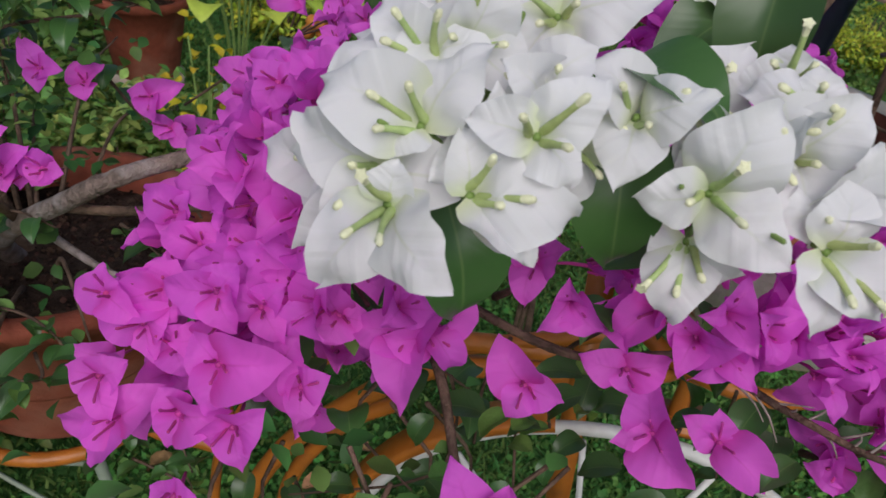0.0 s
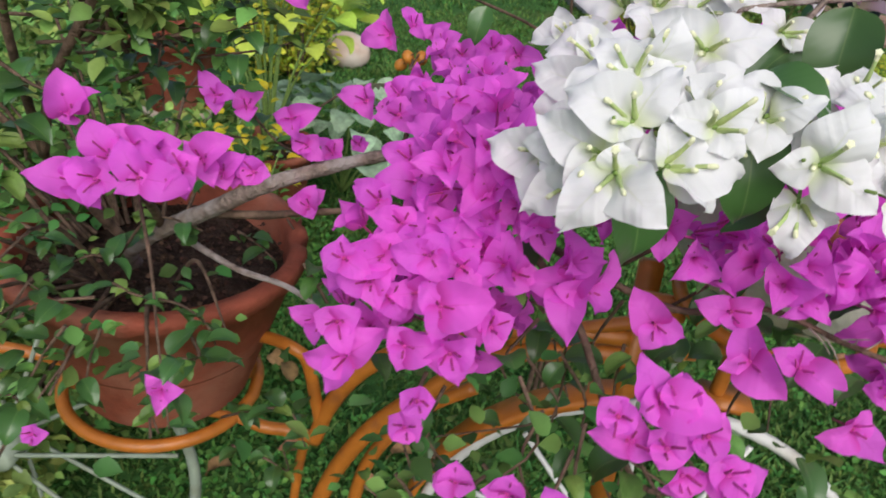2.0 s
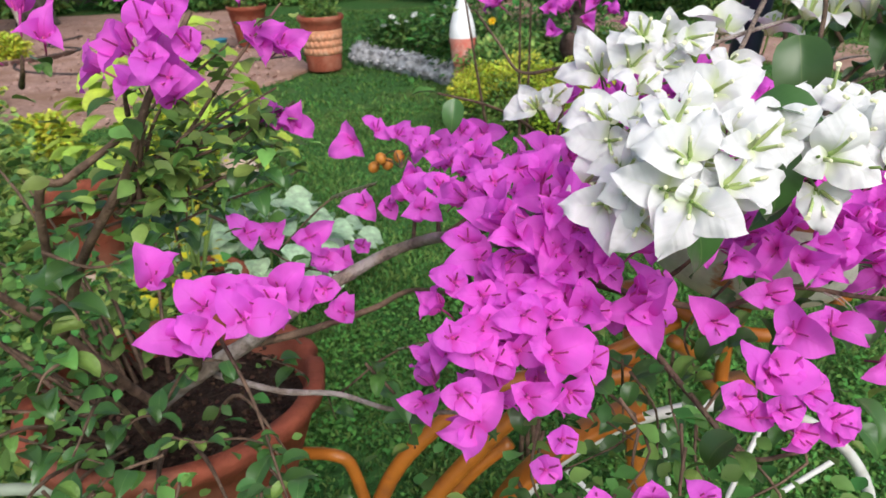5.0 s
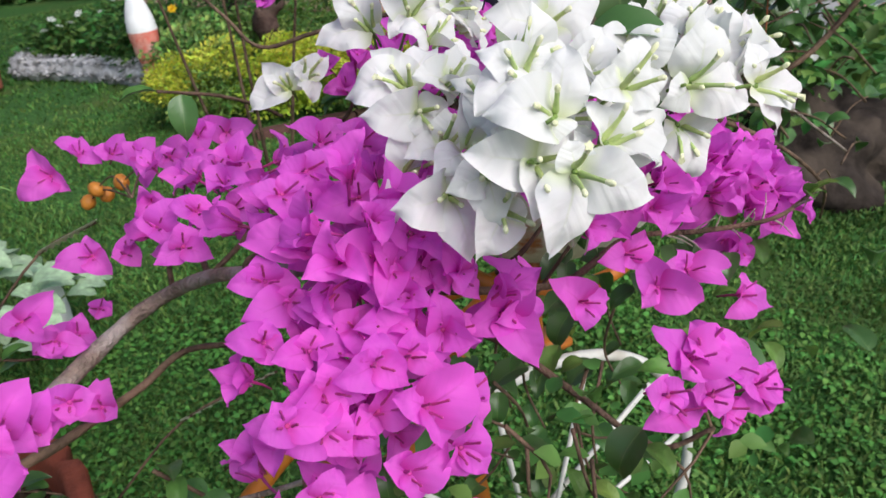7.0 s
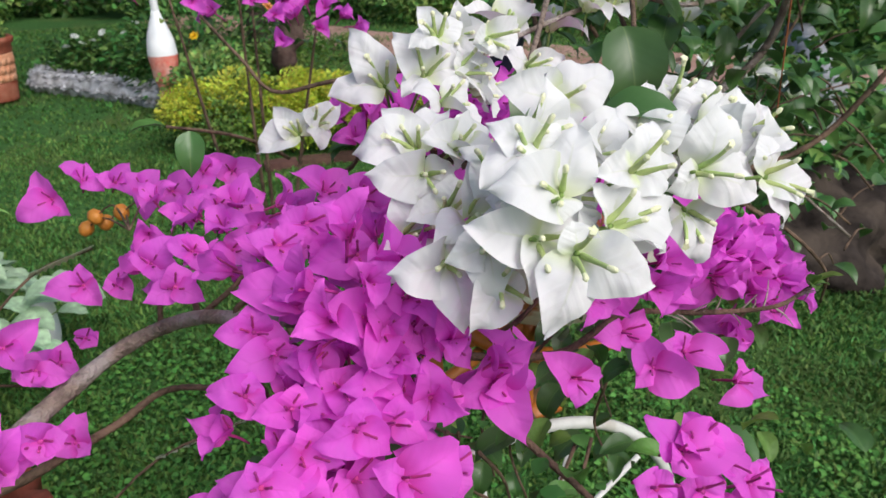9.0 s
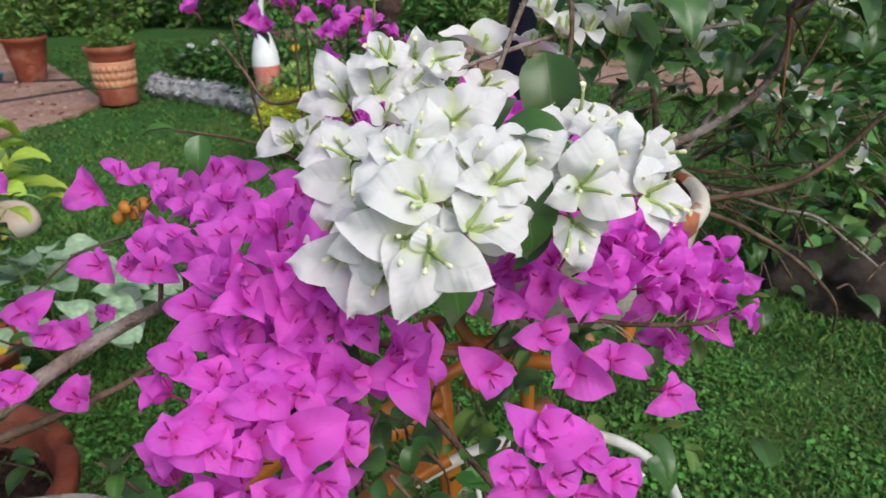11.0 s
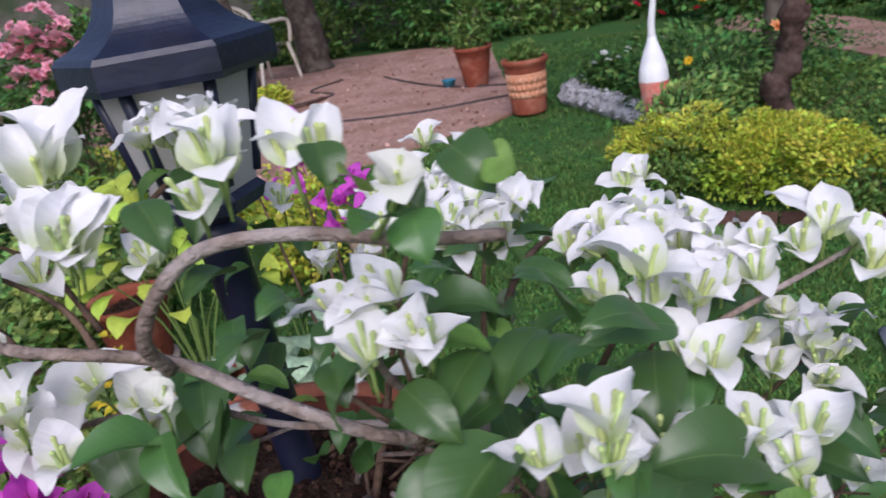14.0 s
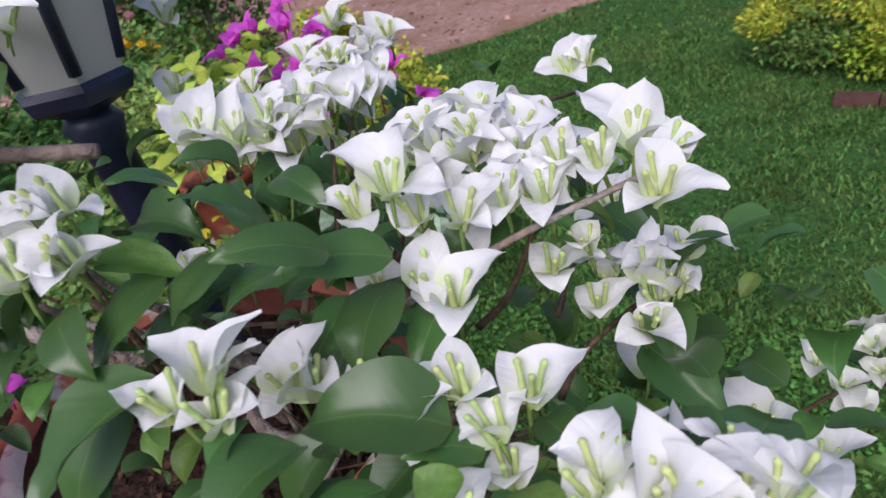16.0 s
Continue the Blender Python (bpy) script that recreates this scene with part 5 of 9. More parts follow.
bloom(magenta, (-0.315, 0.420, 1.171), (-25, 3, 13), (20, 8, 22), (10, -11, -11), "magenta")
bloom(magenta, (-0.304, 0.435, 1.168), (-20, 1, 10), (20, 0, 7), (-1, -12, -13), "magenta")
bloom(magenta, (-0.333, 0.380, 1.189), (-15, 6, 19), (14, 4, 14), (9, -17, -22), "magenta")
bloom(magenta, (-0.383, 0.390, 1.199), (-26, 3, 12), (28, 2, 11), (6, -12, -13), "magenta")
bloom(magenta, (-0.390, 0.340, 1.188), (-23, 4, 15), (22, -4, 0), (-1, -17, -21), "magenta")
bloom(magenta, (-0.367, 0.400, 1.194), (-19, 2, 11), (24, 1, 10), (5, -13, -15), "magenta")
bloom(magenta, (-0.287, 0.430, 1.174), (-11, 4, 14), (18, -4, 2), (-4, -11, -11), "magenta")
bloom(magenta, (-0.391, 0.420, 1.449), (-7, 4, 15), (19, 3, 13), (2, -14, -17), "magenta")
bloom(magenta, (-0.378, 0.420, 1.424), (-14, 1, 10), (12, 2, 12), (3, -12, -13), "magenta")
bloom(magenta, (-0.407, 0.400, 1.418), (-12, 2, 11), (17, -3, 3), (-3, -16, -19), "magenta")
bloom(magenta, (-0.395, 0.400, 1.402), (-14, 0, 8), (23, -5, -1), (-5, -13, -14), "magenta")
bloom(magenta, (-0.414, 0.420, 1.444), (-8, 8, 21), (16, 0, 8), (0, -13, -14), "magenta")
bloom(magenta, (-0.363, 0.420, 1.474), (-14, 1, 9), (18, -1, 5), (0, -11, -11), "magenta")
bloom(magenta, (-0.336, 0.450, 1.467), (-11, 1, 9), (15, -1, 5), (1, -11, -11), "magenta")
bloom(magenta, (-0.344, 0.600, 1.408), (-15, -2, 4), (15, 0, 7), (1, -13, -15), "magenta")
bloom(magenta, (-0.321, 0.600, 1.395), (-10, 2, 11), (15, 0, 7), (-1, -10, -10), "magenta")
bloom(magenta, (-0.330, 0.620, 1.307), (-19, -1, 6), (20, -6, -2), (-3, -10, -8), "magenta")
for i, (c, r, n) in enumerate(MAIN):
    near = min(trunk_line[5:], key=lambda q: (Vector(q) - Vector(c)).length)
    spray(magenta, (c[0], c[1] + 0.022, c[2] - 0.004), r, int(n * 1.1), "magenta", 100 + i, 0.9, leaves=1, leaf_size=0.55, openness=32, root=near)
for i, (c, r, n) in enumerate(ARM):
    spray(magenta, c, r, int(n * 1.25), "magenta", 140 + i, 0.93, leaves=2, leaf_size=0.55, openness=32, root=(c[0] - 0.03, c[1] + 0.03, c[2] - 0.06) if i % 3 == 0 else None)
for i, (c, r, n) in enumerate(LEFT):
    spray(magenta, c, r, n, "magenta", 170 + i, 0.95, leaves=3, leaf_size=0.5, root=(c[0] - 0.03, c[1] + 0.05, c[2] - 0.05))
# leafy twigs and florets over the pot's far side
OVER = [(-0.398, 0.45, 1.438), (-0.407, 0.45, 1.467), (-0.404, 0.45, 1.375), (-0.419, 0.47, 1.394), (-0.342, 0.5, 1.459), (-0.346, 0.6, 1.399), (-0.32, 0.6, 1.389), (-0.338, 0.62, 1.31), (-0.322, 0.62, 1.301), (-0.433, 0.44, 1.42)]
for i, p in enumerate(OVER):
    rnd = random.Random(260 + i)
    floret(magenta, p, (rnd.uniform(-0.5, 0.6), -0.8, rnd.uniform(0.0, 0.8)), rnd.uniform(0.95, 1.12), 34, "magenta", rnd)
rnd = random.Random(17)
pts = []
for p in [(-0.314, 0.6, 1.439), (-0.372, 0.58, 1.402), (-0.451, 0.5, 1.338), (-0.404, 0.55, 1.328), (-0.356, 0.58, 1.35), (-0.33, 0.6, 1.348), (-0.45, 0.55, 1.262), (-0.412, 0.58, 1.289), (-0.342, 0.6, 1.281), (-0.47, 0.56, 1.31), (-0.50, 0.52, 1.25), (-0.43, 0.60, 1.37)]:
    e = Vector(p)
    line = curve_points([(-0.50 + rnd.uniform(-0.04, 0.04), 0.56, 1.22), (e + Vector((-0.50, 0.56, 1.22))) / 2 + Vector((rnd.uniform(-0.03, 0.03), 0, rnd.uniform(0, 0.03))), e], 6)
    v, f = sweep([q - magenta.location for q in line], (0.003, 0.0012), 6, knobbly=0.12, seed=int(e.x * -1000))
    part("twig", mesh_from("twig", v, f, BARK_DARK), None, magenta)
    for q in line[4:]:
        for _ in range(2):
            pts.append(q + Vector([rnd.gauss(0, 0.018) for _ in range(3)]) - magenta.location)
leaf_cloud("small_leaves", pts, 0.026, LEAVES_SMALL, magenta, 29, slim=0.65, label="small fresh green leaves on twigs")

# leaves in front of the bowl, under the arm
rnd = random.Random(19)
for i in range(30):
    a = Vector((rnd.uniform(0.12, 0.36), rnd.uniform(0.40, 0.50), rnd.uniform(1.05, 1.15)))
    w = rnd.uniform(0, 6.283)
    leaf(magenta, a, (math.cos(w), math.sin(w) - 0.4, rnd.uniform(-0.8, 0.2)), rnd.uniform(0.45, 0.7), rnd.random() < 0.3, rnd)

# leaves along the lower twigs
rnd = random.Random(8)
for i in range(34):
    u = rnd.random()
    a = Vector((-0.10 + 0.42 * u, 0.42 - 0.1 * u, 1.12 - 0.02 * u)) + Vector((rnd.uniform(-0.05, 0.05), rnd.uniform(-0.14, 0.03), rnd.uniform(-0.12, 0.05)))
    w = rnd.uniform(0, 6.283)
    leaf(magenta, a, (math.cos(w), math.sin(w), rnd.uniform(-0.8, 0.2)), rnd.uniform(0.4, 0.75), rnd.random() < 0.35, rnd)

# a hanging twig in front of the pot
stem(magenta, [(-0.40, 0.42, 1.14), (-0.365, 0.37, 1.09), (-0.345, 0.335, 1.03), (-0.335, 0.322, 0.985), (-0.33, 0.315, 0.94)], (0.0022, 0.001), BARK_DARK, "twig", 6, 5, 0.12, 95)
floret(magenta, (-0.335, 0.318, 0.987), (0.2, -0.8, 0.4), 0.72, 40, "magenta", random.Random(96))
rnd = random.Random(97)
for i in range(16):
    p = Vector((-0.345 + rnd.uniform(-0.025, 0.025), 0.335 + rnd.uniform(-0.015, 0.015), rnd.uniform(0.93, 1.07)))
    w = rnd.uniform(0, 6.283)
    leaf(magenta, p, (math.cos(w), math.sin(w) - 0.3, rnd.uniform(-0.7, 0.2)), rnd.uniform(0.32, 0.5), rnd.random() < 0.5, rnd)
# fresh upright shoot below the head
for i in range(22):
    p = Vector((0.055 + rnd.gauss(0, 0.022), 0.265 + rnd.gauss(0, 0.015), rnd.uniform(0.90, 1.0)))
    w = rnd.uniform(0, 6.283)
    leaf(magenta, p, (math.cos(w) * 0.7, math.sin(w) * 0.7 - 0.2, rnd.uniform(0.0, 0.8)), rnd.uniform(0.35, 0.6), True, rnd)

# a bare twig with one fresh leaf, and orange-brown buds under the head
stem(magenta, [(0.03, 0.88, 1.20), (0.0, 0.86, 1.225), (-0.06, 0.80, 1.265), (-0.135, 0.725, 1.302)], (0.003, 0.0016), BARK_DARK, "twig", 7, 6, 0.1, 91)
leaf(magenta, (-0.135, 0.725, 1.302), (-0.9, -0.1, 0.05), 0.75, True, random.Random(2))
leaf(magenta, (-0.11, 0.74, 1.29), (-0.2, -0.3, -0.9), 0.7, False, random.Random(3))
for i, p in enumerate([(-0.227, 0.871, 1.158), (-0.205, 0.86, 1.165), (-0.189, 0.80, 1.195), (-0.215, 0.85, 1.178)]):
    q = Vector(p) - magenta.location
    v, f = lathe([(0.0, -0.010), (0.005, -0.0085), (0.0085, -0.003), (0.0085, 0.003), (0.005, 0.0085), (0.0, 0.010)], 12, 0.03, i)
    m = turn_to((0.6 - 0.3 * i, 0.4, 0.5))
    bud = part("bud", mesh_from("bud", [m @ Vector(w) for w in v], f, BERRY), None, magenta, "plump orange-brown bud")
    bud.location = q
    stem(magenta, [p, Vector(p) + Vector((0.02, -0.03, 0.02)), (-0.19, 0.70, 1.21)], (0.0009, 0.0013), BARK_DARK, "twig", 5, 4, seed=i)

# dry grey twig with pale side spurs and a fresh shoot
rnd = random.Random(15)
dry = curve_points([(0.20, 0.405, 1.145), (0.261, 0.368, 1.147), (0.30, 0.324, 1.163), (0.335, 0.315, 1.178)], 6)
for i, p in enumerate(dry[3:]):
    e = p + Vector((rnd.uniform(-0.012, 0.018), rnd.uniform(-0.02, 0.01), rnd.choice((-1, 1)) * rnd.uniform(0.008, 0.022)))
    stem(magenta, [p, (p + e) / 2 + Vector((0.002, 0, 0.001)), e], (0.0011, 0.0004), TWIG_GREY, "spur", 5, 2, seed=i, label="pale dry spur")
for d, z in (((0.4, -0.5, 0.5), 0.55), ((-0.5, -0.5, 0.4), 0.45), ((0.8, -0.2, 0.1), 0.4), ((-0.2, -0.3, 0.9), 0.4)):
    leaf(magenta, (0.335, 0.315, 1.178), d, z, True, random.Random(int(z * 100)))

# shaded leaves under the arm
rnd = random.Random(63)
for i in range(24):
    p = Vector((rnd.uniform(-0.06, 0.36), rnd.uniform(0.38, 0.55), rnd.uniform(0.86, 1.04)))
    w = rnd.uniform(0, 6.283)
    leaf(magenta, p, (math.cos(w), math.sin(w) - 0.2, rnd.uniform(-0.8, 0.2)), rnd.uniform(0.4, 0.7), rnd.random() < 0.15, rnd)
    if i % 3 == 0:
        stem(magenta, [p, p + Vector((rnd.uniform(-0.03, 0.03), 0.02, 0.05)), p + Vector((rnd.uniform(-0.05, 0.05), 0.0, 0.12))], (0.0012, 0.002), BARK_DARK, "twig", 5, 4, 0.1, seed=i)

stem(magenta, [(-0.66, 0.66, 1.02), (-0.582, 0.520, 1.258), (-0.550, 0.520, 1.280), (-0.497, 0.520, 1.314), (-0.461, 0.520, 1.341)], (0.006, 0.003), BARK_DARK, "branch", 8, 6, 0.08, 13)
# leafy sprigs over the pot's rim and wall
sprig(magenta, [(-0.676, 0.500, 0.977), (-0.633, 0.500, 0.954), (-0.581, 0.500, 0.924)], 9, 0.5, 300)
sprig(magenta, [(-0.510, 0.500, 0.929), (-0.571, 0.493, 0.912), (-0.611, 0.487, 0.882), (-0.666, 0.480, 0.841)], 12, 0.5, 301)
sprig(magenta, [(-0.525, 0.460, 0.912), (-0.553, 0.453, 0.869), (-0.576, 0.447, 0.825), (-0.597, 0.440, 0.796)], 12, 0.55, 302)
sprig(magenta, [(-0.616, 0.420, 0.959), (-0.610, 0.420, 0.939), (-0.626, 0.420, 0.919)], 5, 0.6, 303)
sprig(magenta, [(-0.586, 0.420, 0.862), (-0.627, 0.420, 0.810), (-0.581, 0.420, 0.824), (-0.572, 0.420, 0.810)], 9, 0.6, 304)
sprig(magenta, [(-0.488, 0.470, 0.909), (-0.505, 0.465, 0.858), (-0.514, 0.460, 0.805)], 6, 0.5, 305)
sprig(magenta, [(-0.391, 0.500, 0.899), (-0.373, 0.480, 0.886), (-0.396, 0.460, 0.891), (-0.440, 0.440, 0.865)], 9, 0.55, 306)
sprig(magenta, [(-0.388, 0.440, 0.909), (-0.395, 0.433, 0.869), (-0.408, 0.427, 0.834), (-0.399, 0.420, 0.810)], 7, 0.5, 307)
sprig(magenta, [(-0.397, 0.600, 0.666), (-0.347, 0.583, 0.708), (-0.285, 0.567, 0.741), (-0.254, 0.550, 0.695)], 10, 0.5, 308)
sprig(magenta, [(-0.545, 0.620, 0.907), (-0.499, 0.613, 0.977), (-0.462, 0.607, 0.992), (-0.416, 0.600, 0.987)], 9, 0.55, 309)
sprig(magenta, [(-0.509, 0.540, 0.924), (-0.476, 0.535, 0.916), (-0.418, 0.530, 0.919), (-0.380, 0.525, 0.897), (-0.363, 0.520, 0.848)], 12, 0.5, 310)
sprig(magenta, [(-0.535, 0.600, 0.913), (-0.557, 0.580, 0.931), (-0.590, 0.560, 0.917)], 8, 0.5, 311)
sprig(magenta, [(-0.550, 0.450, 1.110), (-0.580, 0.435, 1.102), (-0.591, 0.420, 1.086)], 6, 0.75, 312)
sprig(magenta, [(-0.416, 0.720, 0.919), (-0.385, 0.710, 0.912), (-0.354, 0.700, 0.896)], 6, 0.5, 313)
sprig(magenta, [(-0.386, 0.860, 0.872), (-0.354, 0.860, 0.819), (-0.347, 0.860, 0.771), (-0.330, 0.860, 0.690)], 10, 0.6, 314)
sprig(magenta, [(-0.592, 0.480, 0.897), (-0.627, 0.470, 0.881), (-0.664, 0.460, 0.880), (-0.671, 0.450, 0.902)], 8, 0.5, 315)
sprig(magenta, [(-0.675, 0.600, 0.920), (-0.620, 0.600, 0.931), (-0.581, 0.600, 0.923)], 8, 0.5, 316)
sprig(magenta, [(-0.111, 0.400, 0.846), (-0.086, 0.393, 0.817), (-0.095, 0.387, 0.799), (-0.142, 0.380, 0.839)], 8, 0.5, 317)
sprig(magenta, [(-0.406, 0.660, 0.544), (-0.345, 0.647, 0.544), (-0.302, 0.633, 0.542), (-0.306, 0.620, 0.599)], 10, 0.55, 318)
sprig(magenta, [(-0.714, 0.460, 0.753), (-0.672, 0.453, 0.748), (-0.638, 0.447, 0.742), (-0.636, 0.440, 0.791)], 8, 0.5, 319)

sprig(magenta, [(-0.604, 0.550, 1.242), (-0.511, 0.567, 1.246), (-0.416, 0.583, 1.250), (-0.353, 0.600, 1.257)], 12, 0.55, 330)
sprig(magenta, [(-0.577, 0.600, 1.188), (-0.467, 0.607, 1.214), (-0.410, 0.613, 1.235), (-0.352, 0.620, 1.258)], 12, 0.5, 331)
sprig(magenta, [(-0.509, 0.600, 1.168), (-0.436, 0.613, 1.202), (-0.352, 0.627, 1.225), (-0.319, 0.640, 1.236)], 12, 0.5, 332)
sprig(magenta, [(-0.517, 0.550, 1.270), (-0.438, 0.567, 1.280), (-0.375, 0.583, 1.297), (-0.345, 0.600, 1.319)], 12, 0.5, 333)
sprig(magenta, [(-0.463, 0.600, 1.291), (-0.397, 0.610, 1.303), (-0.331, 0.620, 1.318)], 10, 0.5, 334)
sprig(magenta, [(-0.584, 0.500, 1.209), (-0.538, 0.500, 1.187), (-0.484, 0.500, 1.195)], 9, 0.6, 335)
sprig(magenta, [(-0.590, 0.500, 1.165), (-0.564, 0.490, 1.142), (-0.554, 0.480, 1.111)], 7, 0.7, 336)
sprig(magenta, [(-0.571, 0.550, 1.216), (-0.519, 0.560, 1.227), (-0.443, 0.570, 1.260), (-0.451, 0.580, 1.202)], 10, 0.5, 337)
sprig(magenta, [(-0.490, 0.660, 1.212), (-0.489, 0.660, 1.159), (-0.487, 0.660, 1.102)], 10, 0.5, 338)
sprig(magenta, [(-0.453, 0.700, 1.162), (-0.402, 0.700, 1.130), (-0.352, 0.700, 1.081), (-0.281, 0.700, 1.057)], 9, 0.5, 339)
sprig(magenta, [(-0.018, 0.400, 0.888), (0.010, 0.393, 0.861), (0.025, 0.387, 0.823), (-0.001, 0.380, 0.800)], 9, 0.55, 340)
sprig(magenta, [(-0.085, 0.420, 0.902), (-0.071, 0.420, 0.849), (-0.099, 0.420, 0.790), (-0.128, 0.420, 0.758)], 9, 0.55, 341)
sprig(magenta, [(-0.255, 0.500, 1.035), (-0.215, 0.490, 0.978), (-0.203, 0.480, 0.917)], 9, 0.5, 342)
sprig(magenta, [(-0.024, 0.450, 1.059), (-0.000, 0.450, 1.075), (0.027, 0.450, 1.046), (0.060, 0.450, 1.025)], 8, 0.55, 343)

# small shoots and leaves round the pot
rnd = random.Random(12)
shoots = []
for i in range(36):
    w = rnd.uniform(0, 6.283)
    if math.cos(w - 0.4) > 0.72:
        w += 2.2
    a = Vector((-0.585 + 0.1 * math.cos(w), 0.76 + 0.1 * math.sin(w), 0.82))
    reach = rnd.uniform(0.14, 0.36)
    e = a + Vector((math.cos(w) * reach, math.sin(w) * reach - 0.03, rnd.uniform(-0.12, 0.42)))
    m = (a + e) / 2 + Vector((0, 0, rnd.uniform(0.0, 0.09)))
    line = curve_points([a, m, e], 6)
    shoots.append(line)
    v, f = sweep([p - magenta.location for p in line], (0.0042, 0.0014), 6, knobbly=0.1, seed=i)
    part("twig", mesh_from("twig", v, f, BARK_DARK), None, magenta)
pts = []
for line in shoots:
    for _ in range(26):
        p = rnd.choice(line[2:])
        if p.z < 1.0 and p.y < 0.72 and rnd.random() < 0.7:
            continue
        pts.append(p + Vector([rnd.gauss(0, 0.026) for _ in range(3)]) - magenta.location)
leaf_cloud("small_leaves", pts, 0.024, LEAVES_DEEP, magenta, 21, slim=0.75, label="small fresh green leaves on twigs")
pts = []
for b in ((-0.55, 0.52, 1.30, 0.13, 0.08, 0.10), (-0.44, 0.62, 1.22, 0.10, 0.08, 0.09), (-0.66, 0.6, 1.22, 0.12, 0.1, 0.12), (-0.36, 0.72, 1.25, 0.06, 0.06, 0.04)):
    for _ in range(26):
        pts.append(Vector([rnd.gauss(b[k], b[3 + k] * 0.6) for k in range(3)]) - magenta.location)
leaf_cloud("small_leaves", pts, 0.024, LEAVES_SMALL, magenta, 22, slim=0.7, label="small fresh green leaves on twigs")
pts = [Vector((rnd.gauss(0.02, 0.10), rnd.gauss(0.30, 0.05), rnd.gauss(1.0, 0.05))) - magenta.location for _ in range(150)]
leaf_cloud("small_leaves", pts, 0.021, LEAVES_DEEP, magenta, 23, slim=0.7, label="small fresh green leaves on twigs")
for i in range(14):
    a = Vector((rnd.uniform(-0.10, 0.14), rnd.uniform(0.26, 0.40), rnd.uniform(1.02, 1.10)))
    stem(magenta, [a, a + Vector((rnd.uniform(-0.05, 0.05), -0.02, -0.05)), a + Vector((rnd.uniform(-0.08, 0.08), -0.03, -0.10))], (0.002, 0.001), BARK_DARK, "twig", 5, 3, seed=i)


# -- the white one in the bowl --
white = thing("white_bougainvillea", (0.43, 0.80, 1.09), "white bougainvillea with arching woody branches and dark leaves in a bowl", "flowering shrub")
stem(white, [(0.45, 0.84, 1.08), (0.462, 0.815, 1.14), (0.475, 0.785, 1.19), (0.495, 0.755, 1.205), (0.533, 0.735, 1.205), (0.58, 0.728, 1.215), (0.632, 0.72, 1.239), (0.668, 0.70, 1.275), (0.690, 0.685, 1.315), (0.678, 0.66, 1.365), (0.643, 0.63, 1.40), (0.614, 0.584, 1.432), (0.55, 0.568, 1.468), (0.489, 0.563, 1.498), (0.415, 0.536, 1.520), (0.34, 0.555, 1.515), (0.28, 0.575, 1.485), (0.239, 0.582, 1.44), (0.195, 0.555, 1.375), (0.159, 0.533, 1.324), (0.12, 0.50, 1.29)], (0.0080, 0.0022), BARK, "branch", 10, 7, 0.05, 21)
stem(white, [(0.28, 0.575, 1.485), (0.25, 0.52, 1.47), (0.22, 0.45, 1.42), (0.18, 0.40, 1.36), (0.12, 0.34, 1.31)], (0.003, 0.0016), BARK_DARK, "branch", 8, 6, 0.06, 22)
stem(white, [(0.495, 0.555, 1.497), (0.505, 0.532, 1.530), (0.527, 0.530, 1.562), (0.555, 0.54, 1.582), (0.605, 0.55, 1.585), (0.67, 0.553, 1.578), (0.712, 0.574, 1.570)], (0.005, 0.0036), BARK, "branch", 9, 7, 0.05, 23)
stem(white, [(0.36, 0.52, 1.52), (0.37, 0.53, 1.57), (0.385, 0.55, 1.60)], (0.005, 0.0025), BARK, "branch", 8, 5, 0.06, 24)
stem(white, [(0.40, 0.66, 1.40), (0.31, 0.62, 1.395), (0.22, 0.585, 1.385), (0.13, 0.545, 1.37), (0.05, 0.52, 1.335), (0.0, 0.53, 1.31)], (0.003, 0.0018), BARK, "branch", 8, 7, 0.06, 25)
stem(white, [(0.12, 0.545, 1.37), (0.08, 0.60, 1.355), (0.02, 0.66, 1.34), (-0.029, 0.694, 1.33), (-0.05, 0.73, 1.36), (-0.075, 0.78, 1.40)], (0.0028, 0.0016), BARK_DARK, "branch", 7, 6, 0.06, 26)
stem(white, [(0.66, 0.66, 1.385), (0.58, 0.66, 1.385), (0.49, 0.66, 1.38), (0.40, 0.66, 1.40)], (0.0034, 0.003), BARK, "branch", 8, 6, 0.06, 33)
stem(white, [(0.55, 0.745, 1.12), (0.62, 0.75, 1.22), (0.68, 0.73, 1.32), (0.75, 0.70, 1.40), (0.83, 0.71, 1.45), (0.92, 0.76, 1.48)], (0.0042, 0.0018), BARK, "branch", 9, 7, 0.06, 27)
stem(white, [(0.55, 0.745, 1.12), (0.60, 0.85, 1.25), (0.62, 0.95, 1.36), (0.66, 1.06, 1.38), (0.72, 1.17, 1.37)], (0.006, 0.0025), BARK_DARK, "branch", 8, 7, 0.06, 28)
stem(white, [(0.44, 0.83, 1.09), (0.46, 0.90, 1.22), (0.48, 0.98, 1.36), (0.50, 1.06, 1.45)], (0.006, 0.0025), BARK_DARK, "branch", 8, 7, 0.06, 29)
stem(white, [(0.50, 0.76, 1.11), (0.60, 0.68, 1.13), (0.70, 0.60, 1.18), (0.80, 0.56, 1.30), (0.88, 0.56, 1.38)], (0.006, 0.0025), BARK_DARK, "branch", 8, 7, 0.06, 30)
stem(white, [(0.643, 0.63, 1.40), (0.66, 0.60, 1.42), (0.69, 0.58, 1.43), (0.72, 0.57, 1.435)], (0.004, 0.002), BARK_DARK, "branch", 8, 5, 0.06, 31)
stem(white, [(0.46, 0.80, 1.10), (0.58, 0.70, 1.11), (0.68, 0.62, 1.06), (0.76, 0.58, 0.98), (0.80, 0.60, 0.90)], (0.005, 0.002), BARK_DARK, "branch", 8, 7, 0.06, 32)
rnd = random.Random(40)
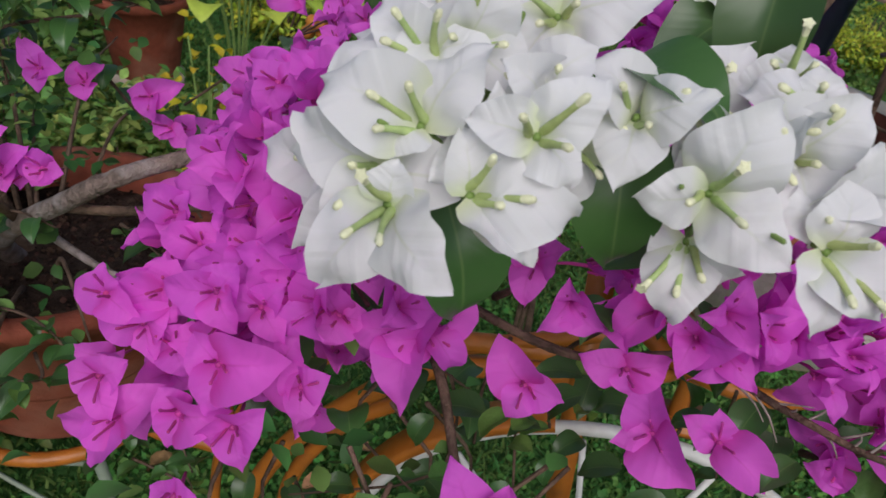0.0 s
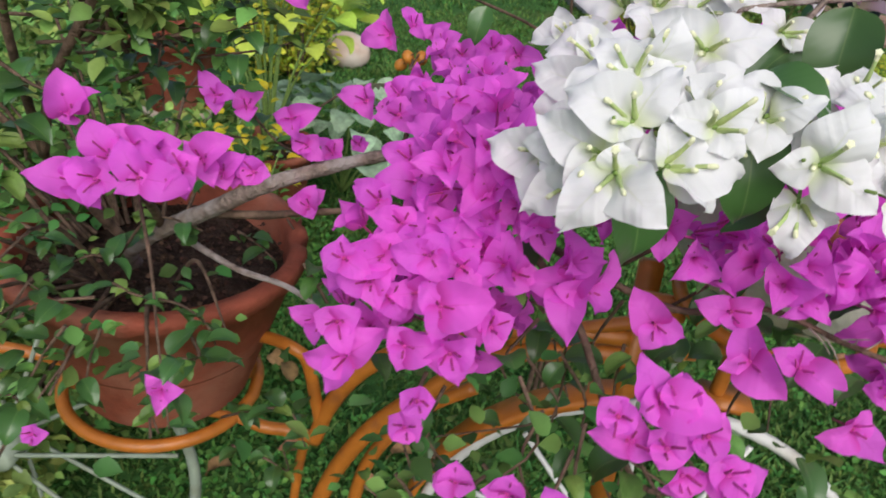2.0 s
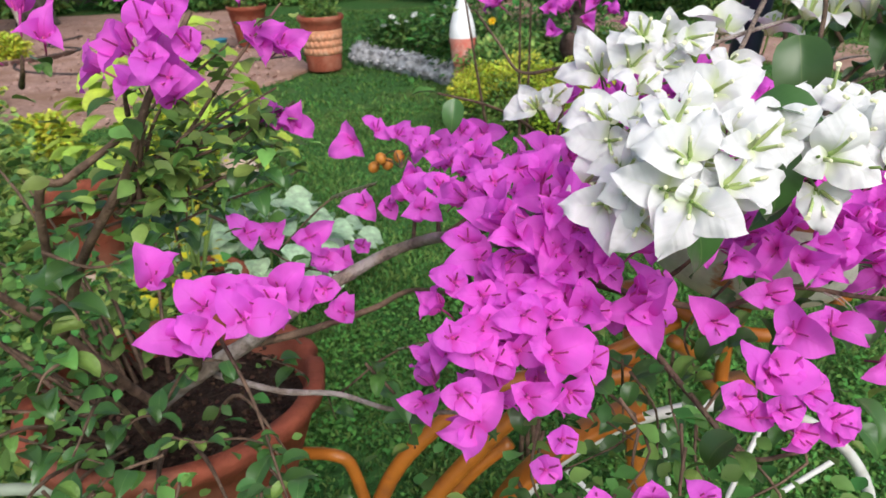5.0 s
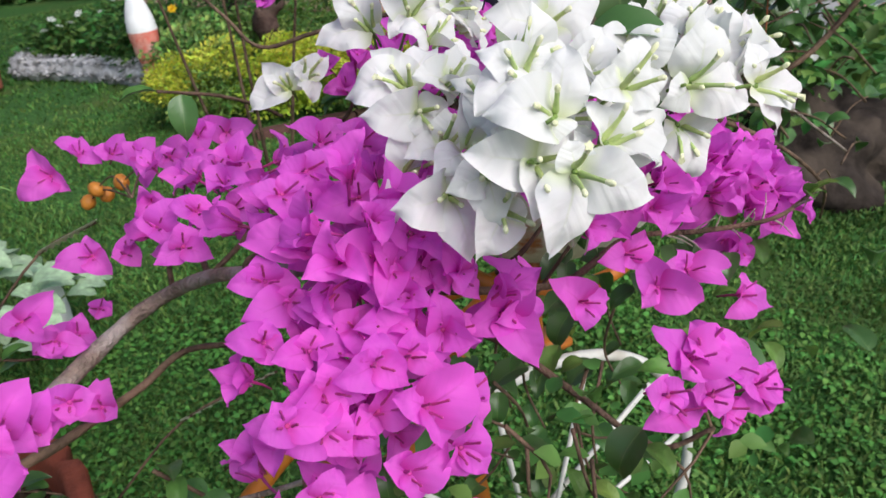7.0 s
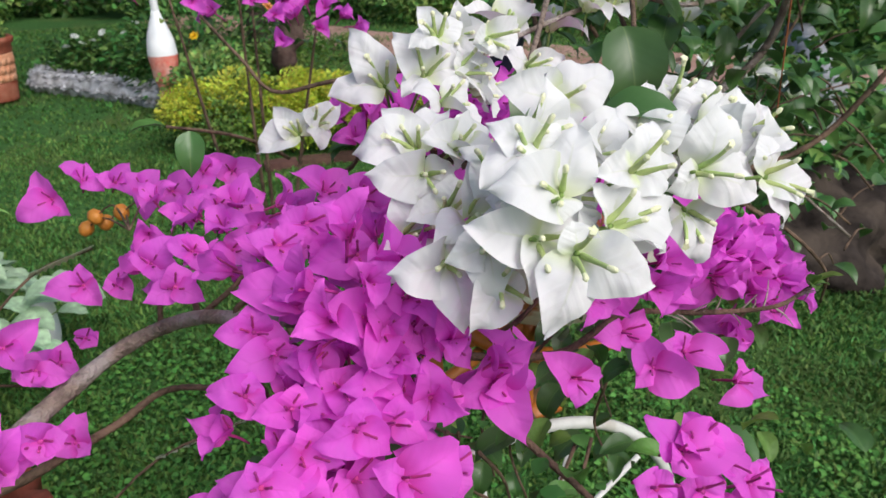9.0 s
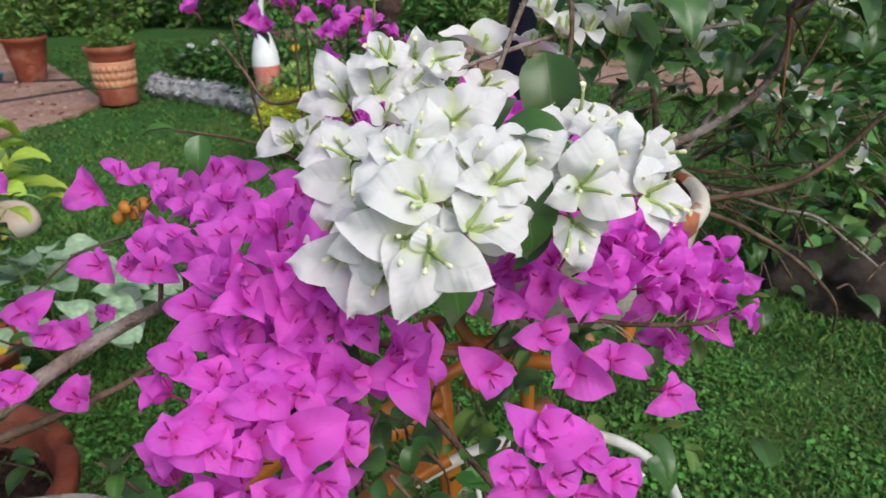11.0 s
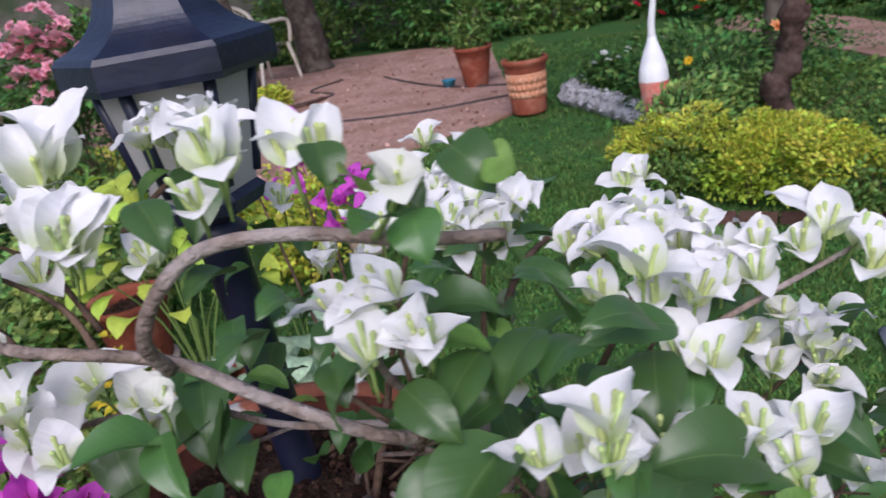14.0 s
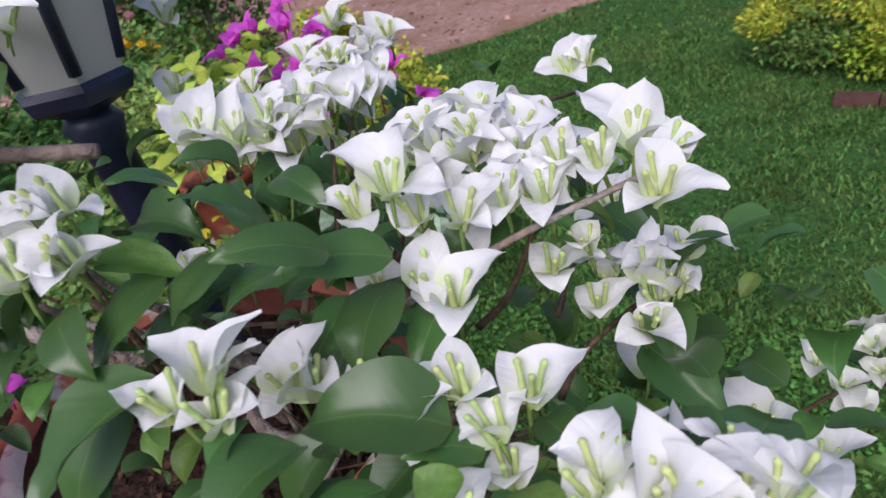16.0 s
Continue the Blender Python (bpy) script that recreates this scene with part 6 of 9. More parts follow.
for i in range(16):
    w = rnd.uniform(-0.5, 1.3)
    a = Vector((0.50 + rnd.uniform(-0.05, 0.07), 0.83 + rnd.uniform(-0.06, 0.06), 1.10))
    e = a + Vector((math.cos(w) * rnd.uniform(0.08, 0.30), math.sin(w) * rnd.uniform(0.04, 0.22), rnd.uniform(0.02, 0.14)))
    bend = [Vector([rnd.uniform(-0.045, 0.045) for _ in range(3)]) for _ in range(3)]
    stem(white, [a, a.lerp(e, 0.3) + bend[0], a.lerp(e, 0.6) + bend[1], a.lerp(e, 0.85) + bend[2] * 0.6, e], (0.0026, 0.0011), BARK_DARK, "twig", 6, 5, 0.12, seed=i)
# twigs that fan out over the rim
stem(white, [(0.605, 0.800, 1.122), (0.677, 0.783, 1.104), (0.740, 0.767, 1.082), (0.795, 0.750, 1.061), (0.865, 0.733, 1.043), (0.932, 0.717, 0.992), (1.002, 0.700, 0.935)], (0.0037, 0.0025), BARK, "twig", 7, 6, 0.08, 60)
stem(white, [(0.618, 0.800, 1.107), (0.641, 0.770, 1.063), (0.658, 0.740, 1.029), (0.687, 0.710, 0.995), (0.706, 0.680, 0.983)], (0.0025, 0.0012), BARK_DARK, "twig", 7, 6, 0.08, 61)
stem(white, [(0.627, 0.800, 1.106), (0.657, 0.770, 1.080), (0.690, 0.740, 1.054)], (0.0019, 0.0009), BARK_DARK, "twig", 7, 6, 0.08, 62)
stem(white, [(0.579, 0.800, 1.134), (0.657, 0.808, 1.150), (0.701, 0.816, 1.170), (0.784, 0.824, 1.145), (0.834, 0.832, 1.118), (0.881, 0.840, 1.062)], (0.0031, 0.0012), BARK, "twig", 7, 6, 0.08, 63)
stem(white, [(0.567, 0.790, 1.162), (0.656, 0.778, 1.139), (0.719, 0.765, 1.126), (0.791, 0.752, 1.101), (0.847, 0.740, 1.074)], (0.0031, 0.0012), BARK_DARK, "twig", 7, 6, 0.08, 64)
stem(white, [(0.618, 0.800, 1.116), (0.669, 0.760, 1.097), (0.721, 0.720, 1.084)], (0.0019, 0.0009), BARK_DARK, "twig", 7, 6, 0.08, 65)
stem(white, [(0.454, 0.840, 1.242), (0.541, 0.860, 1.241), (0.632, 0.880, 1.257), (0.707, 0.900, 1.271)], (0.0019, 0.0009), BARK_DARK, "twig", 7, 6, 0.08, 66)
stem(white, [(0.496, 0.800, 1.241), (0.566, 0.790, 1.256), (0.625, 0.780, 1.282)], (0.0025, 0.0012), BARK, "twig", 7, 6, 0.08, 67)
stem(white, [(0.478, 0.840, 1.205), (0.544, 0.870, 1.211), (0.603, 0.900, 1.227)], (0.0019, 0.0009), BARK_DARK, "twig", 7, 6, 0.08, 68)
stem(white, [(0.606, 0.840, 1.156), (0.653, 0.860, 1.217), (0.693, 0.880, 1.251)], (0.0019, 0.0009), BARK_DARK, "twig", 7, 6, 0.08, 69)
stem(white, [(0.710, 0.760, 1.164), (0.760, 0.773, 1.167), (0.797, 0.787, 1.184), (0.819, 0.800, 1.229)], (0.0019, 0.0009), BARK_DARK, "twig", 7, 6, 0.08, 70)
stem(white, [(0.797, 0.760, 1.151), (0.787, 0.773, 1.181), (0.824, 0.787, 1.203), (0.838, 0.800, 1.210)], (0.0017, 0.0009), BARK_DARK, "twig", 7, 6, 0.08, 71)
stem(white, [(0.825, 0.800, 1.033), (0.822, 0.800, 0.983)], (0.0017, 0.0009), BARK_DARK, "twig", 7, 6, 0.08, 72)
stem(white, [(0.835, 0.720, 1.283), (0.868, 0.710, 1.301), (0.918, 0.700, 1.310)], (0.0019, 0.0009), BARK_DARK, "twig", 7, 6, 0.08, 73)
stem(white, [(0.637, 0.620, 1.393), (0.641, 0.620, 1.315), (0.646, 0.620, 1.223)], (0.0014, 0.0011), SHOOT_RED, "twig", 7, 6, 0.08, 74)
stem(white, [(0.568, 0.620, 1.442), (0.610, 0.627, 1.404), (0.659, 0.633, 1.386), (0.697, 0.640, 1.332)], (0.0025, 0.0012), BARK_DARK, "twig", 7, 6, 0.08, 75)
stem(white, [(0.459, 0.760, 1.274), (0.496, 0.773, 1.297), (0.549, 0.787, 1.300), (0.598, 0.800, 1.308)], (0.0031, 0.0012), BARK_DARK, "twig", 7, 6, 0.08, 76)
stem(white, [(0.584, 0.780, 1.194), (0.618, 0.760, 1.243), (0.633, 0.740, 1.285)], (0.0019, 0.0009), BARK_DARK, "twig", 7, 6, 0.08, 77)
stem(white, [(0.520, 0.760, 1.245), (0.564, 0.760, 1.288), (0.583, 0.760, 1.319)], (0.0019, 0.0009), BARK_DARK, "twig", 7, 6, 0.08, 78)
stem(white, [(0.628, 0.700, 1.186), (0.665, 0.680, 1.162), (0.701, 0.660, 1.110)], (0.0019, 0.0009), BARK_DARK, "twig", 7, 6, 0.08, 79)
stem(white, [(0.819, 0.780, 1.154), (0.825, 0.750, 1.220), (0.823, 0.720, 1.255)], (0.0019, 0.0009), BARK_DARK, "twig", 7, 6, 0.08, 80)
stem(white, [(0.383, 0.760, 1.282), (0.440, 0.750, 1.310), (0.484, 0.740, 1.317)], (0.0025, 0.0012), BARK, "twig", 7, 6, 0.08, 81)
stem(white, [(0.460, 0.800, 1.203), (0.493, 0.780, 1.270), (0.545, 0.760, 1.288), (0.591, 0.740, 1.292)], (0.0037, 0.0025), BARK, "twig", 7, 6, 0.08, 82)
stem(white, [(0.508, 0.780, 1.209), (0.551, 0.750, 1.201), (0.587, 0.720, 1.203)], (0.0031, 0.0019), BARK, "twig", 7, 6, 0.08, 83)
stem(white, [(0.397, 0.800, 1.123), (0.457, 0.780, 1.172), (0.498, 0.760, 1.211)], (0.0025, 0.0012), BARK, "twig", 7, 6, 0.08, 84)

# the heads that lean over the magenta one: throat, then how far each bract reaches
bloom(white, (0.059, 0.335, 1.377), (-42, 5, 16), (44, -1, 17), (-17, -21, -28), "white")
bloom(white, (0.009, 0.290, 1.362), (-26, 8, 21), (24, 3, 12), (-41, -11, -11), "white")
bloom(white, (0.013, 0.264, 1.343), (23, 17, 36), (-46, 6, 11), (-10, -12, -12), "white")
bloom(white, (0.058, 0.258, 1.351), (24, 11, 26), (20, -10, -11), (-30, 0, 3), "white")
bloom(white, (0.121, 0.340, 1.345), (30, 8, 35), (45, -11, -7), (-34, -3, -3), "white")
bloom(white, (0.135, 0.280, 1.332), (13, 0, 46), (38, -21, -17), (-31, -4, -7), "white")
bloom(white, (0.137, 0.290, 1.303), (1, -24, -33), (-14, 1, -16), (28, -8, -7), "white")
bloom(white, (0.184, 0.267, 1.323), (2, -22, -31), (27, -15, -19), (2, 14, 30), "white")
bloom(white, (0.175, 0.315, 1.363), (-2, 7, 19), (-31, 2, 1), (28, -13, -16), "white")
bloom(white, (0.212, 0.305, 1.340), (25, -8, -8), (16, 9, 21), (-23, -4, -10), "white")
bloom(white, (0.036, 0.250, 1.324), (46, -5, 8), (-8, 11, 27), (31, -15, -18), "white")
bloom(white, (-0.002, 0.265, 1.320), (-44, 9, 15), (45, -2, 4), (-17, -20, -27), "white")
bloom(white, (0.007, 0.241, 1.319), (-27, -11, -43), (33, -30, -16), (1, 6, 18), "white")
bloom(white, (-0.018, 0.295, 1.309), (-5, -21, -28), (18, 8, 22), (-33, -6, -2), "white")
bloom(white, (-0.032, 0.320, 1.291), (-44, -4, 3), (-2, -26, -40), (18, 5, 18), "white")
bloom(white, (-0.031, 0.390, 1.281), (-28, -19, -23), (11, 17, 37), (36, -6, -1), "white")
bloom(white, (-0.013, 0.288, 1.285), (-31, -17, -21), (11, -12, -12), (-2, 7, 20), "white")
bloom(white, (-0.003, 0.375, 1.300), (-33, -4, 2), (13, -7, -3), (11, 9, 23), "white")
bloom(white, (0.003, 0.430, 1.329), (-21, 15, 33), (35, 11, 26), (-45, 18, -1), "white")
bloom(white, (-0.006, 0.400, 1.321), (-47, 1, 8), (23, -3, 3), (-5, -15, -16), "white")
bloom(white, (0.023, 0.420, 1.338), (34, -9, -7), (23, 5, 17), (-7, -18, -21), "white")
bloom(white, (0.048, 0.504, 1.367), (-20, 17, 37), (44, -2, 5), (-28, -12, -12), "white")
bloom(white, (0.076, 0.500, 1.368), (19, -24, -32), (39, -4, 1), (3, 6, 18), "white")
bloom(white, (0.026, 0.535, 1.355), (-24, 17, 51), (-47, 17, -5), (7, -1, 7), "white")
bloom(white, (0.054, 0.490, 1.399), (-12, 11, 26), (24, 3, 12), (-30, -7, -5), "white")
bloom(white, (0.100, 0.490, 1.396), (33, 1, 9), (7, -14, -17), (-18, -4, -3), "white")
bloom(white, (-0.007, 0.694, 1.280), (-22, 14, 32), (27, 9, 25), (-47, 8, -15), "white")
bloom(white, (0.010, 0.690, 1.291), (32, 5, 17), (0, -19, -23), (-12, 4, 16), "white")
bloom(white, (0.162, 0.520, 1.360), (-22, 4, 14), (41, -2, 3), (11, -12, -14), "white")
bloom(white, (0.008, 0.330, 1.338), (-21, 7, 20), (12, 2, 12), (-20, -11, -10), "white")
bloom(white, (0.168, 0.340, 1.364), (-2, 7, 18), (26, -2, 4), (-24, -2, -6), "white")
bloom(white, (0.009, 0.300, 1.328), (-25, 0, 8), (23, -1, 7), (-9, -12, -13), "white")
rnd = random.Random(31)
for x, y, z in ((0.0, 0.29, 1.33), (0.03, 0.285, 1.335), (0.06, 0.30, 1.35), (0.02, 0.31, 1.365), (0.075, 0.30, 1.335), (0.14, 0.31, 1.335), (0.17, 0.305, 1.345), (0.185, 0.29, 1.33), (0.15, 0.30, 1.355), (0.045, 0.47, 1.35), (0.09, 0.50, 1.35), (-0.01, 0.33, 1.31), (0.10, 0.30, 1.35), (0.02, 0.40, 1.335), (0.13, 0.56, 1.375), (0.10, 0.55, 1.39)):
    floret(white, (x, y, z), (0.25 + rnd.uniform(-0.4, 0.4), -0.7, 0.45 + rnd.uniform(-0.3, 0.3)), rnd.uniform(0.88, 1.0), 20 + rnd.uniform(0, 20), "white", rnd)
for centre, ends in (((0.02, 0.345, 1.30), ((-0.002, 0.246, 1.351), (0.043, 0.316, 1.382), (-0.011, 0.254, 1.326), (-0.032, 0.320, 1.291), (0.036, 0.250, 1.324))), ((0.15, 0.36, 1.31), ((0.121, 0.268, 1.338), (0.161, 0.250, 1.332), (0.161, 0.303, 1.367), (0.137, 0.290, 1.303))),
                     ((0.06, 0.57, 1.31), ((0.048, 0.504, 1.367), (0.076, 0.500, 1.368), (0.026, 0.535, 1.355), (0.003, 0.430, 1.329)))):
    for e in ends:
        stem(white, [e, Vector(e).lerp(Vector(centre), 0.5) + Vector((0, 0.01, -0.01)), centre], (0.0012, 0.0016), THORN_GREEN, "twig", 5, 3)
for p, d, s in (((0.02, 0.30, 1.30), (0.5, -0.5, -0.9), 1.15), ((0.10, 0.32, 1.34), (0.1, -0.6, -0.8), 1.1), ((0.09, 0.33, 1.36), (0.5, -0.5, 0.2), 1.0), ((0.165, 0.396, 1.41), (-0.1, -0.5, -0.8), 1.15), ((0.12, 0.34, 1.31), (0.3, 0.1, -0.9), 1.0)):
    leaf(white, p, d, s, False, random.Random(5))

# the heads over the bowl, floret by floret
bloom(white, (0.759, 0.542, 1.466), (11, 34, 25), (-33, 5, 24), (20, 19, 17), "cup")
bloom(white, (0.759, 0.539, 1.448), (11, 25, 20), (21, 9, 13), (-9, -16, 12), "cup")
bloom(white, (0.724, 0.545, 1.442), (-31, -8, 20), (1, 22, 21), (1, -19, 9), "cup")
bloom(white, (0.629, 0.557, 1.500), (-26, -8, 24), (14, 0, 9), (-13, 24, 32), "cup")
bloom(white, (0.605, 0.584, 1.513), (-28, -28, 17), (-18, 2, 25), (12, 21, 20), "cup")
bloom(white, (0.660, 0.569, 1.504), (23, 15, 13), (-22, -7, 21), (7, -25, 3), "cup")
bloom(white, (0.633, 0.594, 1.521), (29, 2, 4), (-23, 6, 30), (-15, -13, 16), "cup")
bloom(white, (0.812, 0.668, 1.428), (-24, 20, 27), (23, 27, 24), (11, -29, 3), "cup")
bloom(white, (0.794, 0.679, 1.432), (-9, -12, 11), (15, -26, 3), (-9, 24, 27), "cup")
bloom(white, (0.836, 0.619, 1.411), (-32, -18, 12), (-15, 22, 23), (21, -1, 13), "cup")
bloom(white, (0.866, 0.629, 1.406), (26, 24, 22), (-19, 14, 20), (10, -11, 11), "cup")
bloom(white, (0.858, 0.609, 1.397), (-26, 8, 18), (9, 20, 20), (-14, -15, 11), "cup")
bloom(white, (0.861, 0.604, 1.375), (-11, 7, 16), (12, 14, 16), (4, -14, 11), "cup")
bloom(white, (0.920, 0.578, 1.416), (-3, 27, 22), (-23, 2, 15), (20, 11, 17), "cup")
bloom(white, (0.917, 0.576, 1.408), (-6, -19, 11), (8, -17, 11), (-14, 2, 14), "cup")
bloom(white, (0.857, 0.561, 1.380), (2, 31, 20), (-22, 12, 17), (13, 8, 14), "cup")
bloom(white, (0.937, 0.569, 1.384), (16, 29, 20), (-16, 18, 17), (20, 0, 14), "cup")
bloom(white, (0.931, 0.559, 1.383), (-19, 4, 14), (13, -3, 13), (1, 24, 17), "cup")
bloom(white, (0.954, 0.584, 1.410), (-19, -4, 13), (-6, 12, 17), (10, -11, 12), "cup")
bloom(white, (0.967, 0.589, 1.402), (-22, 17, 17), (13, 17, 18), (6, -18, 11), "cup")
bloom(white, (0.962, 0.569, 1.388), (-13, -17, 11), (14, -3, 14), (4, 14, 16), "cup")
bloom(white, (0.971, 0.564, 1.384), (-15, -6, 13), (11, 7, 15), (2, 12, 16), "cup")
bloom(white, (0.614, 0.804, 1.458), (25, 21, 21), (-35, -3, 27), (12, -30, -5), "cup")
bloom(white, (0.588, 0.774, 1.484), (-43, -28, 18), (-11, 32, 42), (21, 11, 14), "cup")
bloom(white, (0.559, 0.764, 1.490), (-34, 0, 33), (-4, 34, 40), (24, -12, -1), "cup")
bloom(white, (0.611, 0.784, 1.491), (-26, 5, 30), (10, 20, 25), (21, -12, 1), "cup")
bloom(white, (0.633, 0.861, 1.469), (16, 22, 26), (-14, -3, 18), (29, -12, 0), "cup")
bloom(white, (0.628, 0.844, 1.442), (40, 8, 10), (-21, 2, 23), (18, -18, 0), "cup")
bloom(white, (0.597, 0.904, 1.497), (24, 11, 16), (-19, -19, 10), (35, -10, -2), "cup")
bloom(white, (0.524, 0.954, 1.484), (-29, -5, 25), (16, 20, 24), (23, -8, 1), "cup")
bloom(white, (0.573, 1.032, 1.483), (31, 5, 10), (-25, 6, 31), (6, -38, -12), "cup")
bloom(white, (0.523, 1.014, 1.503), (18, 21, 26), (-26, -15, 16), (33, -4, 1), "cup")
bloom(white, (0.609, 0.864, 1.474), (-24, -5, 22), (-1, 17, 28), (32, -7, 1), "cup")
bloom(white, (0.509, 0.884, 1.482), (-21, -5, 22), (12, 19, 23), (15, -22, -5), "cup")
bloom(white, (0.773, 0.690, 1.486), (41, -2, 9), (-41, 0, 26), (-2, 26, 32), "cup")
bloom(white, (0.743, 0.694, 1.467), (-26, -7, 18), (3, 19, 25), (20, -25, 0), "cup")
bloom(white, (0.779, 0.704, 1.459), (-20, -1, 18), (10, 17, 23), (1, -20, 5), "cup")
bloom(white, (0.749, 0.835, 1.461), (-23, 9, 26), (22, 11, 18), (9, -20, 2), "cup")
bloom(white, (0.729, 0.818, 1.457), (-29, -1, 23), (12, 14, 22), (8, -23, 1), "cup")
bloom(white, (0.707, 0.804, 1.456), (-18, -11, 13), (7, 26, 31), (19, -17, 2), "cup")
bloom(white, (0.772, 0.792, 1.461), (-16, 7, 23), (21, 10, 18), (10, -23, 1), "cup")
bloom(white, (0.798, 0.792, 1.460), (29, 14, 21), (2, 20, 28), (-11, -19, 6), "cup")
bloom(white, (0.805, 0.704, 1.459), (21, 25, 26), (25, -10, 8), (-19, 3, 20), "cup")
bloom(white, (0.847, 0.735, 1.459), (-19, 14, 25), (13, 16, 23), (7, -28, 1), "cup")
bloom(white, (0.823, 0.729, 1.458), (-10, 12, 24), (12, 11, 21), (4, -25, 3), "cup")
bloom(white, (0.877, 0.748, 1.476), (-19, -3, 15), (9, 10, 22), (2, -24, 2), "cup")
bloom(white, (0.851, 0.754, 1.473), (-19, -2, 16), (2, 17, 26), (10, -10, 10), "cup")
bloom(white, (0.893, 0.759, 1.481), (-37, 20, 32), (2, 27, 34), (26, -1, 15), "cup")
bloom(white, (0.914, 0.719, 1.474), (36, -7, 12), (-11, -23, 4), (-11, 18, 26), "cup")
bloom(white, (0.910, 0.749, 1.479), (23, 3, 17), (8, 12, 23), (16, -11, 10), "cup")
bloom(white, (0.839, 0.744, 1.404), (-15, 8, 20), (34, 4, 15), (13, -24, 4), "cup")
bloom(white, (0.860, 0.759, 1.368), (26, 14, 20), (-15, 3, 16), (7, -19, 8), "cup")
bloom(white, (0.892, 0.754, 1.360), (15, 10, 18), (-15, -23, 8), (28, -22, 6), "cup")
bloom(white, (0.897, 0.774, 1.366), (-15, 7, 18), (11, 0, 14), (-11, -16, 9), "cup")
bloom(white, (0.864, 0.744, 1.427), (6, 7, 16), (-11, -3, 11), (2, -13, 6), "cream")
bloom(white, (0.981, 0.964, 1.174), (-15, 19, 18), (13, 16, 17), (-3, -22, 4), "cream")
bloom(white, (1.002, 0.924, 1.186), (-10, 18, 17), (22, 4, 13), (9, -33, 3), "cream")
bloom(white, (1.013, 0.914, 1.175), (-19, -12, 8), (16, 10, 14), (6, -25, 6), "cream")
bloom(white, (0.737, 1.104, 1.411), (-38, -16, 12), (-2, 27, 37), (24, -23, -2), "cup")
bloom(white, (0.753, 1.104, 1.416), (31, -14, 2), (9, 19, 30), (-23, -3, 17), "cup")
bloom(white, (0.601, 0.574, 1.614), (-15, 12, 38), (14, 27, 26), (-14, -13, 18), "cup")
bloom(white, (0.615, 0.579, 1.612), (2, 20, 31), (12, 0, 9), (-8, -23, 6), "cup")
bloom(white, (0.554, 0.579, 1.608), (-28, 5, 44), (-3, 27, 38), (13, 9, 12), "cup")
bloom(white, (0.559, 0.564, 1.620), (-18, -4, 28), (-2, 18, 31), (15, -15, -6), "cup")
bloom(white, (0.368, 0.944, 1.543), (-28, -8, 28), (26, 29, 23), (21, -6, -1), "cup")
bloom(white, (0.389, 0.904, 1.480), (-21, 0, 27), (16, 18, 18), (10, -20, -2), "cup")
bloom(white, (0.465, 0.604, 1.543), (-18, 0, 28), (-1, 14, 23), (4, -23, 1), "cup")
bloom(white, (0.482, 0.552, 1.470), (-14, -1, 19), (6, 8, 11), (7, -12, 4), "cream")
bloom(white, (0.542, 0.564, 1.594), (-11, -8, 18), (12, 7, 11), (8, -17, 1), "cup")
bloom(white, (0.676, 0.534, 1.610), (-12, -2, 20), (2, 8, 17), (8, -18, -3), "cream")
bloom(white, (0.437, 0.564, 1.573), (-21, 19, 39), (25, 25, 28), (9, -17, 1), "cup")
bloom(white, (0.411, 0.604, 1.609), (-40, 12, 48), (12, 39, 52), (20, 15, 23), "cup")
bloom(white, (0.291, 0.684, 1.557), (-31, 10, 39), (3, 37, 45), (43, 22, 16), "cup")
bloom(white, (0.296, 0.664, 1.504), (-33, -11, 23), (4, 24, 30), (34, -14, -4), "cup")
bloom(white, (0.335, 0.664, 1.514), (-28, 15, 37), (22, 30, 30), (22, -3, 6), "cup")
bloom(white, (0.212, 0.694, 1.544), (-32, 9, 42), (12, 31, 33), (22, -13, -4), "cup")
bloom(white, (0.223, 0.624, 1.569), (-22, 19, 44), (12, 25, 27), (10, -24, -5), "cup")
bloom(white, (0.265, 0.604, 1.449), (-33, -25, 16), (15, 26, 22), (-12, -37, 3), "cup")
bloom(white, (0.341, 0.564, 1.440), (-1, 39, 34), (32, 10, 12), (-32, -35, 11), "cup")
bloom(white, (0.394, 0.544, 1.424), (-23, 20, 28), (28, 2, 10), (11, -30, 2), "cup")
bloom(white, (0.432, 0.584, 1.445), (-20, 15, 23), (12, 19, 19), (4, -16, 4), "cream")
bloom(white, (0.334, 0.574, 1.493), (-13, -2, 16), (11, 4, 10), (8, -16, 1), "cream")
bloom(white, (0.359, 0.624, 1.427), (-55, -4, 13), (55, 5, 27), (2, -34, -12), "cup")
bloom(white, (0.076, 0.604, 1.441), (-28, -4, 22), (9, 22, 36), (20, -6, 5), "cup")
bloom(white, (0.200, 0.624, 1.375), (-46, 6, 28), (42, 17, 28), (12, -34, -11), "cup")
bloom(white, (0.261, 0.624, 1.370), (-33, 3, 21), (32, -30, -8), (15, 14, 27), "cup")
bloom(white, (0.646, 0.814, 1.322), (-28, 21, 27), (40, -5, 24), (-6, -38, -13), "cup")
bloom(white, (0.754, 0.604, 1.408), (-32, 16, 15), (29, -12, 21), (3, 22, 37), "cup")
bloom(white, (0.821, 0.604, 1.399), (-19, 14, 18), (18, 5, 30), (1, -23, 0), "cup")
bloom(white, (0.864, 0.844, 1.242), (-30, 25, 23), (34, 14, 38), (30, -18, 15), "cup")
bloom(white, (0.944, 0.864, 1.186), (-29, 30, 25), (35, -7, 25), (4, -34, -2), "cup")
bloom(white, (0.993, 0.864, 1.158), (-25, 25, 22), (35, 4, 33), (15, -29, 5), "cup")
